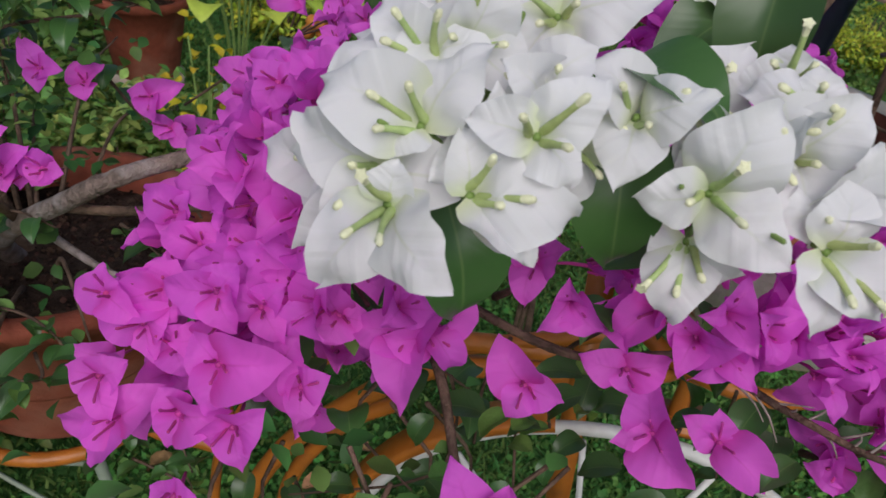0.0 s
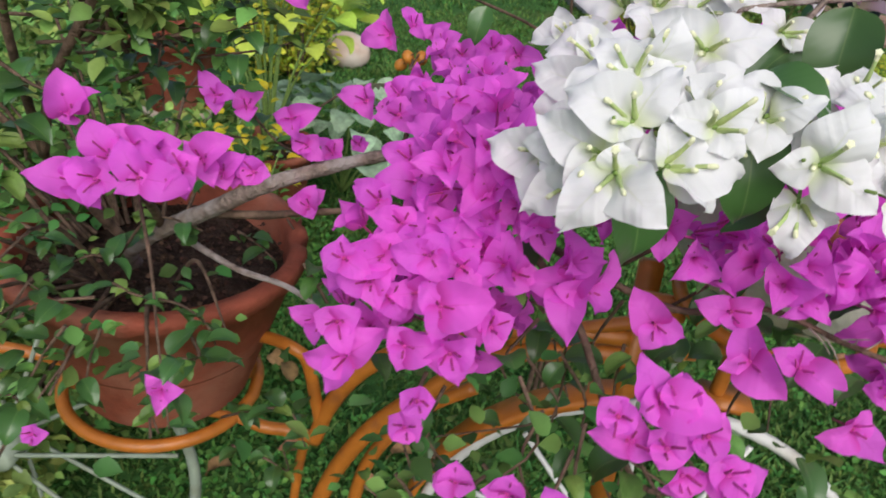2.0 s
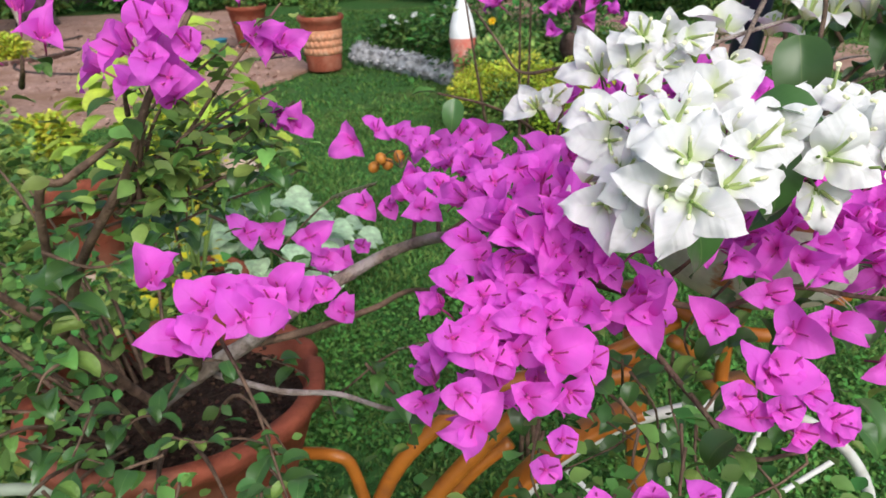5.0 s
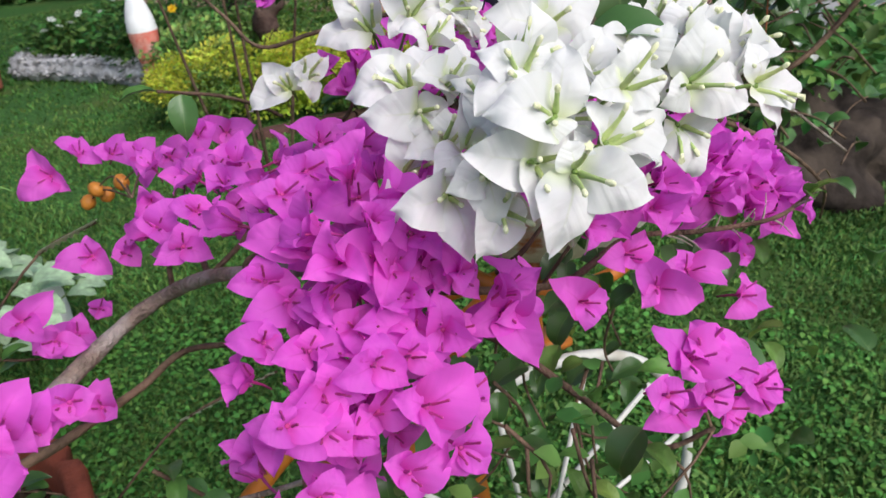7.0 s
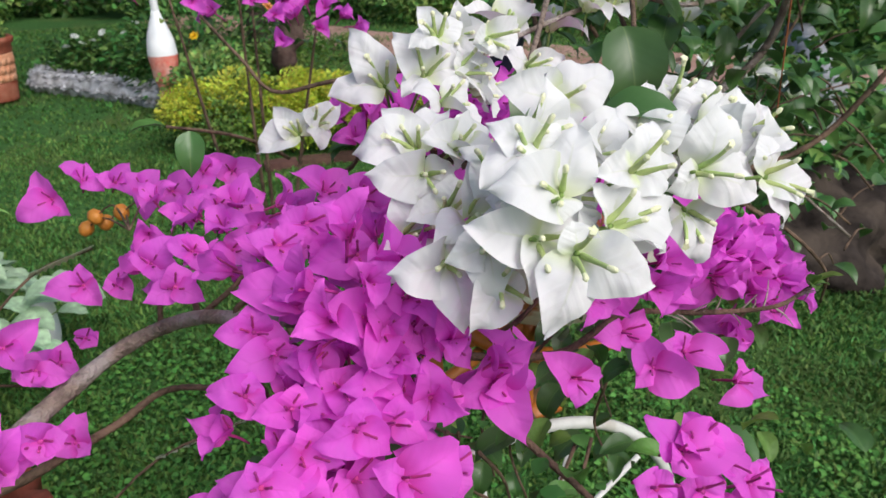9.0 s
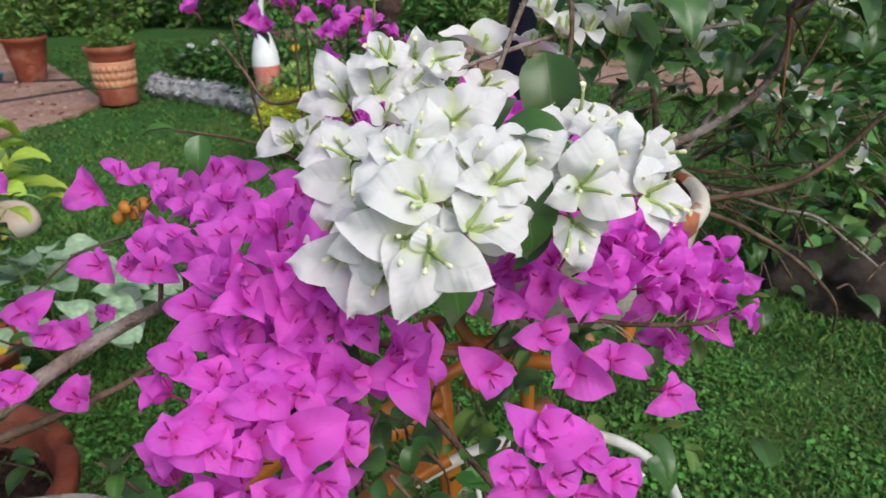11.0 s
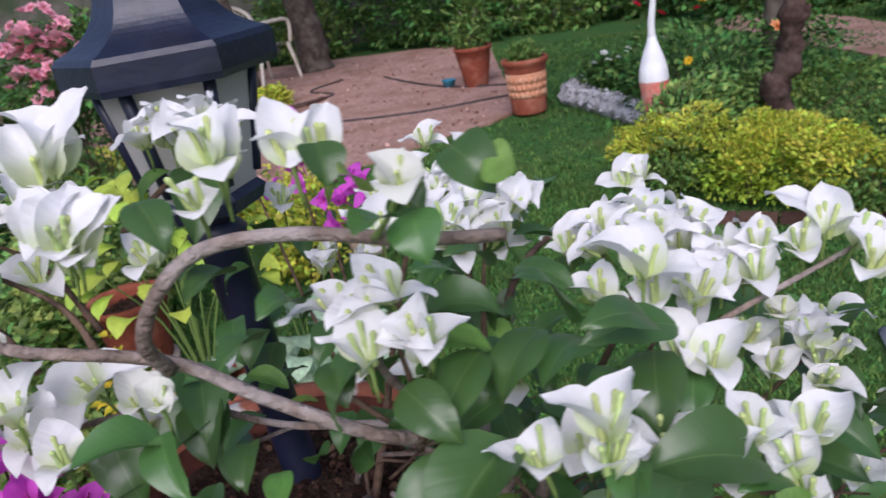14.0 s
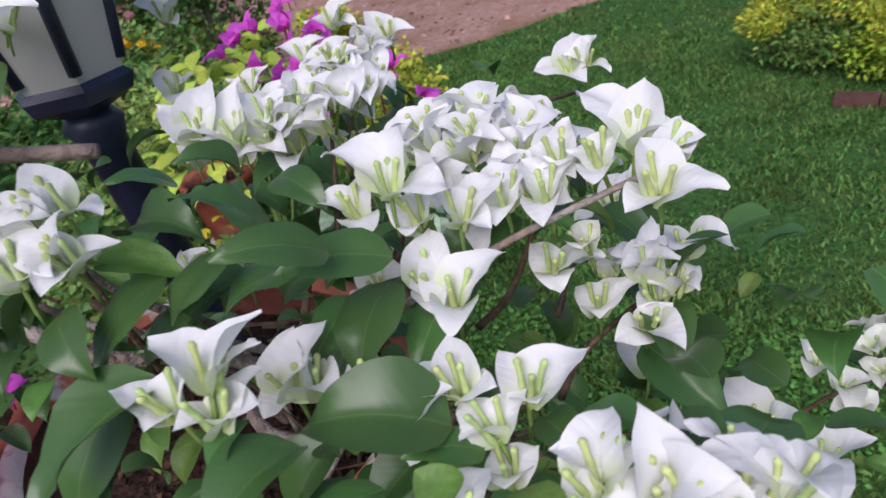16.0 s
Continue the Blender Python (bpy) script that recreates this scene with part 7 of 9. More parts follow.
bloom(white, (0.986, 0.784, 1.102), (-18, 15, 16), (33, 21, 39), (-24, -26, -6), "cup")
bloom(white, (0.448, 0.644, 1.411), (-15, 11, 25), (18, 17, 35), (4, -17, 2), "cup")
bloom(white, (0.594, 0.724, 1.391), (-35, -7, 2), (32, 3, 28), (12, 12, 32), "cup")
bloom(white, (0.538, 0.724, 1.386), (-16, 10, 23), (22, 7, 27), (-3, -17, 1), "cup")
bloom(white, (0.384, 0.624, 1.384), (-20, 26, 38), (28, 16, 34), (48, -2, 22), "cup")
bloom(white, (0.267, 0.604, 1.410), (-26, 3, 21), (28, 9, 25), (4, -25, -5), "cup")
bloom(white, (0.294, 0.604, 1.390), (-25, 9, 25), (22, 12, 27), (8, -30, -8), "cup")
bloom(white, (0.325, 0.604, 1.393), (-18, 19, 33), (28, 5, 22), (0, -33, -10), "cup")
bloom(white, (0.426, 0.574, 1.574), (-30, 12, 37), (13, 24, 31), (-3, -25, 0), "cup")
bloom(white, (0.441, 0.569, 1.568), (-14, 26, 42), (24, 26, 30), (10, -19, 0), "cup")
bloom(white, (0.387, 0.614, 1.608), (-32, -1, 32), (21, 28, 35), (-4, -19, 2), "cup")
bloom(white, (0.400, 0.604, 1.603), (-30, 14, 44), (15, 17, 25), (9, -12, 3), "cup")
bloom(white, (0.784, 0.614, 1.406), (-11, 16, 24), (21, 0, 27), (-4, -25, -6), "cup")
bloom(white, (0.738, 0.604, 1.409), (-4, 20, 33), (19, 3, 26), (-9, -19, -4), "cup")

# fuller heads within and behind them: centre, half-sizes, florets, kind
HEADS = [((0.63, 0.83, 1.475), (0.05, 0.05, 0.02), 8, "cup"), ((0.585, 0.93, 1.48), (0.04, 0.05, 0.02), 6, "cup"), ((0.77, 0.80, 1.46), (0.055, 0.04, 0.018), 9, "cup"), ((0.83, 0.765, 1.45), (0.035, 0.03, 0.015), 4, "cup"), ((0.96, 0.60, 1.40), (0.035, 0.025, 0.015), 4, "cup"),
         ((0.89, 0.79, 1.375), (0.03, 0.03, 0.015), 4, "cup"), ((0.635, 0.585, 1.505), (0.025, 0.015, 0.012), 2, "cup"),
         ((0.432, 0.72, 1.595), (0.045, 0.03, 0.022), 7, "cup"),
         ((0.72, 0.95, 1.4), (0.04, 0.03, 0.02), 4, "cup")]
HEADS += [((0.8, 1.0, 1.32), (0.04, 0.03, 0.02), 3, "cup"),
         ((1.04, 1.0, 1.16), (0.03, 0.03, 0.03), 4, "cream"),
         ((0.46, 0.86, 1.42), (0.03, 0.03, 0.02), 3, "cup"),
         ((0.214, 0.69, 1.548), (0.03, 0.03, 0.02), 5, "cup"),
         ((0.193, 0.61, 1.585), (0.02, 0.02, 0.015), 3, "cup"),
         ((0.2, 0.61, 1.545), (0.02, 0.02, 0.015), 3, "cup"),
         ((0.292, 0.61, 1.555), (0.02, 0.02, 0.015), 3, "cup")]
for i, (c, r, n, kind) in enumerate(HEADS):
    root = (c[0] - 0.01, (c[1] + 0.55) / 2, c[2] - 0.035) if c[2] > 1.56 else (c[0] * 0.75 + 0.15, c[1] * 0.8 + 0.14, c[2] - 0.10)
    spray(white, c, r, int(n * 1.2 + 0.3), kind, 500 + i, 0.88 if kind == "cup" else 1.0, toward=(0.05, -0.1, 1.0), outward=0.55, openness=50, leaves=2 if n > 1 else 1, leaf_size=0.8, root=root)

# large leaves over the bowl: stalk end and reach
hang_leaf(white, (0.691, 0.600, 1.452), (-38, -18, -35))
hang_leaf(white, (0.714, 0.660, 1.411), (24, -40, -11))
hang_leaf(white, (0.759, 0.600, 1.384), (-26, -19, -53))
hang_leaf(white, (0.796, 0.580, 1.342), (-56, 4, 10))
hang_leaf(white, (0.720, 0.560, 1.335), (60, -46, -16))
hang_leaf(white, (0.826, 0.620, 1.380), (3, -34, -27), True)
hang_leaf(white, (0.702, 0.700, 1.431), (-37, -14, -27))
hang_leaf(white, (0.674, 0.720, 1.220), (4, -41, -28))
hang_leaf(white, (0.702, 0.730, 1.206), (-1, -35, -27))
hang_leaf(white, (0.662, 0.740, 1.331), (-26, -11, -59))
hang_leaf(white, (0.737, 0.760, 1.342), (2, -34, -52))
hang_leaf(white, (0.835, 0.780, 1.157), (2, -46, -30))
hang_leaf(white, (0.863, 0.780, 1.141), (10, -14, 48))
hang_leaf(white, (0.810, 0.800, 1.124), (2, -30, -19))
hang_leaf(white, (0.898, 0.800, 1.054), (24, -46, 0))
hang_leaf(white, (0.900, 0.780, 1.087), (-37, -20, -25))
hang_leaf(white, (0.916, 0.760, 1.028), (7, -38, -14))
hang_leaf(white, (0.957, 0.760, 0.995), (8, -54, -30))
hang_leaf(white, (0.968, 0.740, 1.061), (3, -39, -17))
hang_leaf(white, (0.948, 0.800, 1.129), (15, -35, -6))
hang_leaf(white, (0.949, 0.800, 1.173), (-34, 0, -5))
hang_leaf(white, (0.897, 0.820, 1.189), (-38, 5, 20))
hang_leaf(white, (0.816, 0.820, 1.227), (-35, 2, 20))
hang_leaf(white, (0.842, 0.840, 1.197), (22, -26, 28))
hang_leaf(white, (0.765, 0.840, 1.230), (-25, -1, 37), True)
hang_leaf(white, (0.797, 0.840, 1.165), (-26, 1, 47))
hang_leaf(white, (0.688, 0.840, 1.246), (-34, 8, 51))
hang_leaf(white, (0.634, 0.860, 1.369), (-24, -18, -26))
hang_leaf(white, (0.626, 0.860, 1.377), (24, -23, 6))
hang_leaf(white, (0.574, 0.860, 1.354), (22, -19, 18))
hang_leaf(white, (0.625, 0.860, 1.289), (19, -16, 18))
hang_leaf(white, (0.413, 0.660, 1.436), (-23, -23, -28))
hang_leaf(white, (0.447, 0.640, 1.418), (15, -38, -36))
hang_leaf(white, (0.426, 0.640, 1.333), (11, -28, -23))
hang_leaf(white, (0.420, 0.720, 1.229), (31, -37, -16), True)
hang_leaf(white, (0.411, 0.720, 1.210), (19, -43, -28), True)
hang_leaf(white, (0.438, 0.720, 1.207), (24, -13, 19), True)
hang_leaf(white, (0.645, 0.620, 1.287), (9, -41, -22))
hang_leaf(white, (0.690, 0.640, 1.269), (-4, -31, -20))
hang_leaf(white, (0.442, 0.600, 1.354), (-10, -23, -15))
hang_leaf(white, (0.435, 0.620, 1.446), (32, -12, 8))
hang_leaf(white, (0.472, 0.620, 1.424), (-34, -43, -26))
hang_leaf(white, (0.837, 0.700, 1.274), (6, -53, -28))
hang_leaf(white, (0.801, 0.720, 1.217), (26, -19, 39))
hang_leaf(white, (0.827, 0.720, 1.177), (4, -49, -22))
hang_leaf(white, (0.797, 0.740, 1.164), (-11, -39, -24))
hang_leaf(white, (0.760, 0.600, 1.387), (22, -23, 13))
hang_leaf(white, (0.822, 0.580, 1.368), (-15, -15, -17))
hang_leaf(white, (0.913, 0.740, 1.145), (16, -11, 32))
hang_leaf(white, (0.778, 0.662, 1.449), (4, -53, -32))
hang_leaf(white, (0.703, 0.556, 1.454), (-30, -71, -29))
hang_leaf(white, (0.838, 0.600, 1.413), (-69, -29, 8))
hang_leaf(white, (0.795, 0.548, 1.439), (-9, -58, -7))
hang_leaf(white, (0.731, 0.635, 1.485), (-29, -30, 45))
hang_leaf(white, (0.640, 0.620, 1.497), (57, 3, -2))
hang_leaf(white, (0.695, 0.646, 1.455), (-22, -57, -12))
hang_leaf(white, (0.741, 0.650, 1.464), (-25, -57, -2))
hang_leaf(white, (0.645, 0.559, 1.485), (37, -19, -23))
hang_leaf(white, (0.752, 0.660, 1.437), (-6, -44, -15))
hang_leaf(white, (0.803, 0.680, 1.430), (-3, -49, -21))
hang_leaf(white, (0.882, 0.780, 1.330), (58, -27, -32))
hang_leaf(white, (0.853, 0.600, 1.400), (-31, -25, 13))
hang_leaf(white, (0.821, 0.560, 1.407), (-21, -45, 2))
hang_leaf(white, (0.890, 0.570, 1.419), (24, -31, -6), True)
hang_leaf(white, (0.853, 0.565, 1.404), (-14, -2, 18), True)
hang_leaf(white, (0.867, 0.640, 1.387), (32, -22, -1))
hang_leaf(white, (0.477, 0.548, 1.452), (32, -28, -28))
hang_leaf(white, (0.503, 0.600, 1.409), (12, -36, -16))
hang_leaf(white, (0.590, 0.580, 1.488), (17, -21, -19))
hang_leaf(white, (0.681, 0.530, 1.601), (10, -18, -20))
hang_leaf(white, (0.703, 0.530, 1.63), (22, -10, -20))
hang_leaf(white, (0.671, 0.520, 1.602), (-6, -24, 2))
hang_leaf(white, (0.630, 0.550, 1.632), (7, -13, -19))
hang_leaf(white, (0.590, 0.560, 1.539), (-7, -30, 6))
hang_leaf(white, (0.554, 0.560, 1.559), (-5, -39, 2))
hang_leaf(white, (0.567, 0.550, 1.522), (-4, -36, 2))
hang_leaf(white, (0.793, 0.650, 1.474), (-57, -29, 3))
hang_leaf(white, (0.656, 0.650, 1.513), (-18, -31, 18))
hang_leaf(white, (0.685, 0.700, 1.494), (43, -13, -15))
hang_leaf(white, (0.666, 0.690, 1.501), (-20, -30, 22))
hang_leaf(white, (0.610, 0.620, 1.399), (2, 4, 27))
hang_leaf(white, (0.654, 0.630, 1.423), (-18, -40, 10))
hang_leaf(white, (0.779, 0.620, 1.494), (-34, -42, 20))
hang_leaf(white, (0.733, 0.700, 1.344), (-7, -22, -4))
hang_leaf(white, (0.899, 0.700, 1.335), (-31, -14, 14))
hang_leaf(white, (0.719, 0.520, 1.624), (14, 1, -4), True)
hang_leaf(white, (0.670, 0.540, 1.608), (14, -2, -11))
hang_leaf(white, (0.657, 0.530, 1.613), (-3, -12, 12), True)
hang_leaf(white, (0.770, 0.545, 1.452), (3, -30, -9))
hang_leaf(white, (0.380, 0.600, 1.414), (31, -21, -56))
hang_leaf(white, (0.409, 0.600, 1.377), (-33, -25, -46))
hang_leaf(white, (0.181, 0.520, 1.350), (-46, -33, -52))
hang_leaf(white, (0.651, 0.560, 1.410), (9, -46, -36))
hang_leaf(white, (0.119, 0.620, 1.470), (-17, -32, -30))
hang_leaf(white, (0.757, 0.600, 1.356), (21, -46, -12))
hang_leaf(white, (0.463, 0.620, 1.433), (16, -38, -36))
hang_leaf(white, (0.583, 0.620, 1.379), (11, -17, 40))
hang_leaf(white, (0.369, 0.520, 1.452), (-4, -57, -57))
hang_leaf(white, (0.477, 0.550, 1.443), (-45, -43, 3))
hang_leaf(white, (0.666, 0.560, 1.441), (-17, -51, -59))
hang_leaf(white, (0.681, 0.600, 1.485), (-19, -50, -31))
hang_leaf(white, (0.715, 0.620, 1.489), (-20, -42, -29))
hang_leaf(white, (0.515, 0.550, 1.608), (29, -23, -24))
hang_leaf(white, (0.361, 0.500, 1.581), (-20, -47, 7))
hang_leaf(white, (0.805, 0.620, 1.370), (-24, -42, -23))
stem(white, [(0.65, 0.55, 1.58), (0.665, 0.535, 1.595), (0.678, 0.525, 1.612)], (0.0022, 0.0014), THORN_GREEN, "twig", 6, 4)
stem(white, [(0.62, 0.66, 1.40), (0.61, 0.62, 1.45), (0.612, 0.595, 1.495)], (0.004, 0.002), BARK, "twig", 7, 4)
rnd = random.Random(77)
for i in range(46):
    u = rnd.random()
    a = Vector((0.40 + 0.55 * u, 0.60 + rnd.uniform(-0.06, 0.28), 1.42 - 0.05 * u)) + Vector((0, 0, rnd.uniform(-0.16, 0.05)))
    w = rnd.uniform(0, 6.283)
    leaf(white, a, (math.cos(w), math.sin(w) - 0.3, rnd.uniform(-0.65, 0.25)), rnd.uniform(0.5, 0.95), rnd.random() < 0.35, rnd)
for i in range(64):
    a = Vector((rnd.uniform(0.48, 1.02), rnd.uniform(0.68, 1.10), rnd.uniform(1.16, 1.44)))
    w = rnd.uniform(0, 6.283)
    leaf(white, a, (math.cos(w), math.sin(w) - 0.2, rnd.uniform(-1.0, 0.1)), rnd.uniform(0.55, 0.9), rnd.random() < 0.35, rnd)
for i in range(40):
    a = Vector((rnd.uniform(0.70, 1.05), rnd.uniform(0.6, 1.0), rnd.uniform(0.95, 1.2)))
    w = rnd.uniform(0, 6.283)
    e = a + Vector((rnd.uniform(-0.12, 0.12), rnd.uniform(-0.1, 0.1), rnd.uniform(-0.1, 0.12)))
    stem(white, [a, (a + e) / 2 + Vector((0, 0, 0.015)), e], (0.0022, 0.0012), BARK_DARK, "twig", 5, 4, seed=i)
    leaf(white, e, (math.cos(w), math.sin(w), rnd.uniform(-1.0, 0.1)), rnd.uniform(0.5, 0.9), rnd.random() < 0.2, rnd)
for i in range(48):
    a = Vector((rnd.uniform(0.70, 1.06), rnd.uniform(0.74, 1.0), rnd.uniform(0.96, 1.22)))
    w = rnd.uniform(0, 6.283)
    leaf(white, a, (math.cos(w), math.sin(w) - 0.2, rnd.uniform(-0.8, 0.2)), rnd.uniform(0.45, 0.8), rnd.random() < 0.4, rnd)
    if i % 3 == 0:
        stem(white, [a, a.lerp(Vector((0.6, 0.8, 1.13)), 0.3) + Vector((0, 0, 0.01)), a.lerp(Vector((0.6, 0.8, 1.13)), 0.75)], (0.0012, 0.0024), BARK_DARK, "twig", 5, 4, 0.1, seed=i)
for i in range(26):
    a = Vector((rnd.uniform(0.66, 0.98), rnd.uniform(0.6, 0.95), rnd.uniform(0.98, 1.25)))
    w = rnd.uniform(0, 6.283)
    leaf(white, a, (math.cos(w), math.sin(w), rnd.uniform(-1.0, 0.1)), rnd.uniform(0.5, 0.9), rnd.random() < 0.2, rnd)
for i in range(44):
    a = Vector((rnd.uniform(0.30, 0.66), rnd.uniform(0.68, 1.0), rnd.uniform(1.30, 1.47)))
    w = rnd.uniform(0, 6.283)
    leaf(white, a, (math.cos(w), math.sin(w) - 0.3, rnd.uniform(-0.7, 0.2)), rnd.uniform(0.5, 0.9), rnd.random() < 0.25, rnd)
leaf(white, (0.44, 0.72, 1.12), (-0.2, -0.8, 0.25), 0.9, False, random.Random(3))
leaf(white, (0.45, 0.72, 1.125), (0.3, -0.8, -0.1), 0.7, False, random.Random(4))


# -- another magenta one behind --
behind = thing("magenta_bougainvillea", (0.15, 1.5, 0.0), "magenta bougainvillea growing behind the planter on thin stems", "flowering shrub")
for i, (c, n) in enumerate([((0.27, 1.43, 1.29), 9), ((0.15, 1.45, 1.33), 7), ((0.0, 1.46, 1.36), 4), ((0.12, 1.42, 1.42), 4)]):
    spray(behind, c, (0.09, 0.06, 0.06), n, "magenta", 700 + i, 1.05, leaves=2, leaf_size=0.6)
    stem(behind, [(0.15 + 0.02 * i, 1.5, 0.0), (0.16, 1.52, 0.6), (c[0] * 0.6 + 0.06, 1.48, 1.0), c], (0.008, 0.002), BARK_DARK, "branch", 8, 6, 0.06, i)


# ---- plants and things in the garden behind ----
def shrub(name, at, blobs, n, size, mat, label, category="shrub", seed=0, slim=0.5, stems=14, group="", stem_mat=BARK_DARK, shell=0.55):
    """A bush: thin stems from the ground and a crown of many small leaves."""
    t = thing(name, at, label, category, group)
    p, d = blob_points(blobs, n, seed, shell)
    keep = p[:, 2] > 0.02
    leaf_cloud("leaves", p[keep], size, mat, t, seed, slim=slim, normals=d[keep])
    rnd = random.Random(seed)
    for i in range(stems):
        b = rnd.choice(blobs)
        e = Vector((b[0] + rnd.uniform(-0.6, 0.6) * b[3], b[1] + rnd.uniform(-0.6, 0.6) * b[4], b[2] + rnd.uniform(-0.2, 0.5) * b[5]))
        a = Vector((b[0] * 0.6 + rnd.uniform(-0.04, 0.04), b[1] * 0.6 + rnd.uniform(-0.04, 0.04), 0.0))
        rod("stem", [tuple(a), tuple((a + e) / 2 + Vector((rnd.uniform(-0.05, 0.05), rnd.uniform(-0.05, 0.05), 0.02))), tuple(e)], (0.007, 0.003), stem_mat, t, 6, 4, seed=i)
    return t


def small_flowers(t, places, size, mat, seed=0, name="blossom", petals=7):
    """Rounded many-petalled blossoms, each a mesh of its own."""
    rnd = random.Random(seed)
    for i, p in enumerate(places):
        verts, faces = [], []
        for ring in range(3):
            for k in range(petals):
                w = 6.283 * (k + 0.5 * ring) / petals
                lift = 0.25 + 0.45 * ring
                L = size * (1 - 0.22 * ring)
                d = Vector((math.cos(w) * math.cos(lift), math.sin(w) * math.cos(lift), math.sin(lift)))
                s = Vector((-math.sin(w), math.cos(w), 0)) * L * 0.3
                n = len(verts)
                verts += [Vector((0, 0, 0)), d * L * 0.55 + s, d * L + Vector((0, 0, -0.08 * L)), d * L * 0.55 - s]
                faces.append((n, n + 1, n + 2, n + 3))
        b = part(name, mesh_from(name, verts, faces, mat, smooth=False), None, t)
        b.matrix_basis = Matrix.Translation(p) @ Matrix.Rotation(rnd.uniform(0, 6), 4, "Z") @ Matrix.Rotation(rnd.uniform(0.2, 0.9), 4, "X")


STUMP_BARK = material("dark_red_brown_bark", (0.055, 0.033, 0.028), rough=0.9, spec=0.15, vary=0.4, scale=20, bump=0.9, bump_scale=40, second=(0.11, 0.075, 0.065), second_scale=8)
# golden hedge
for i, (x, y, r) in enumerate([(0.72, 5.2, 0.34), (1.25, 4.95, 0.40), (1.78, 4.62, 0.40)]):
    rnd = random.Random(60 + i)
    lumps = [(rnd.uniform(-0.85, 0.85) * r, rnd.uniform(-0.75, 0.6) * r, rnd.uniform(0.30, 0.47), rnd.uniform(0.10, 0.17), rnd.uniform(0.10, 0.17), rnd.uniform(0.07, 0.12)) for _ in range(11)]
    bush = shrub("golden_hedge_bush", (x, y, 0), lumps, 6500, 0.026, LEAVES_GOLD, "low golden-yellow leafy hedge bush at the lawn's edge", "hedge", 800 + i, group="golden hedge row")
    p, d = blob_points([(0, 0, 0.20, r, r * 0.85, 0.20), (0.1, -0.1, 0.24, r * 0.8, r * 0.7, 0.18)], 3600, 850 + i)
    keep = p[:, 2] > 0.02
    leaf_cloud("lower_leaves", p[keep], 0.03, LEAVES_LIME if i % 2 else LEAVES_SMALL, bush, 850 + i, normals=d[keep], label="greener leaves low in the bush")
shrub("golden_hedge_bush", (0.95, 5.95, 0), [(0, 0, 0.3, 0.4, 0.35, 0.24), (0.4, 0.2, 0.32, 0.4, 0.35, 0.22), (1.0, 0.2, 0.3, 0.45, 0.4, 0.25)], 5200, 0.05, LEAVES_SMALL, "green leafy bush behind the golden hedge", "shrub", 811)

# rose bed behind the hedge
roses = shrub("rose_bush", (1.25, 6.6, 0), [(0, 0, 0.4, 0.5, 0.4, 0.35), (-0.5, 0.3, 0.45, 0.4, 0.3, 0.4), (0.5, 0.3, 0.5, 0.4, 0.4, 0.4), (0.1, 0.9, 0.5, 0.8, 0.4, 0.35)], 4200, 0.06, LEAVES_DEEP, "dark green rose bush with a few red and peach blooms", "rose bush", 820, stems=20)
small_flowers(roses, [(0.28, -0.2, 0.80)], 0.075, PEACH_FLOWER, 1)
small_flowers(roses, [(-0.35, -0.2, 0.62), (-0.2, 0.8, 0.95)], 0.045, YELLOW_FLOWER, 2)
small_flowers(roses, [(-0.75, 0.5, 1.02), (-0.55, 0.5, 0.92), (-0.25, 0.7, 0.9)], 0.055, RED_FLOWER, 3)
whites = shrub("white_flower_bed", (0.35, 8.4, 0), [(0, 0, 0.2, 0.4, 0.35, 0.2), (-0.3, 0.2, 0.2, 0.3, 0.3, 0.18), (0.4, 0.2, 0.25, 0.3, 0.3, 0.22)], 2400, 0.07, LEAVES_DEEP, "low leafy bed plants with small white flowers", "bedding plant", 825)
small_flowers(whites, [(-0.2, -0.2, 0.40), (-0.1, -0.25, 0.42), (-0.25, -0.1, 0.46), (0.0, -0.15, 0.48), (0.2, -0.1, 0.45), (-0.35, -0.2, 0.38), (0.35, 0.1, 0.52)], 0.05, WHITE_FLOWER, 4)


# old gnarled trunk in the rose bed
stump = thing("gnarled_trunk", (1.48, 5.75, 0), "dark red-brown gnarled old trunk standing in the flower bed", "tree trunk")
v, f = sweep(curve_points([(-0.02, 0, 0), (0.0, 0.0, 0.25), (-0.03, 0.02, 0.48), (0.05, 0.0, 0.7), (0.06, 0.0, 0.95), (0.11, 0.02, 1.25)], 8), (0.10, 0.07), 14, knobbly=0.2, seed=4)
part("trunk", mesh_from("trunk", [q + Vector((noise.noise(q * 8), noise.noise(q * 8 + Vector((3, 0, 0))), 0)) * 0.045 for q in v], f, STUMP_BARK), None, stump)
rod("broken_limb", [(-0.02, 0.0, 0.45), (-0.07, -0.03, 0.53), (-0.10, -0.04, 0.60)], (0.045, 0.028), STUMP_BARK, stump, 9, 4, knobbly=0.2, seed=9)
rod("broken_limb", [(0.06, 0.0, 0.88), (0.13, -0.02, 0.95), (0.16, -0.02, 1.02)], (0.04, 0.02), STUMP_BARK, stump, 9, 4, knobbly=0.2, seed=10)
pinks = shrub("pink_flowering_shrub", (-3.6, 5.0, 0), [(0, 0, 0.8, 0.55, 0.5, 0.8), (0.25, -0.1, 1.3, 0.4, 0.4, 0.4), (-0.3, 0.1, 1.2, 0.45, 0.4, 0.45)], 5200, 0.06, LEAVES_DEEP, "tall leafy shrub covered in pale pink blossoms", "shrub", 841, stems=16)
rnd = random.Random(44)
small_flowers(pinks, [(rnd.gauss(0.1, 0.26), rnd.gauss(-0.35, 0.14), rnd.gauss(1.5, 0.16)) for _ in range(120)], 0.06, PINK_FLOWER, 5)


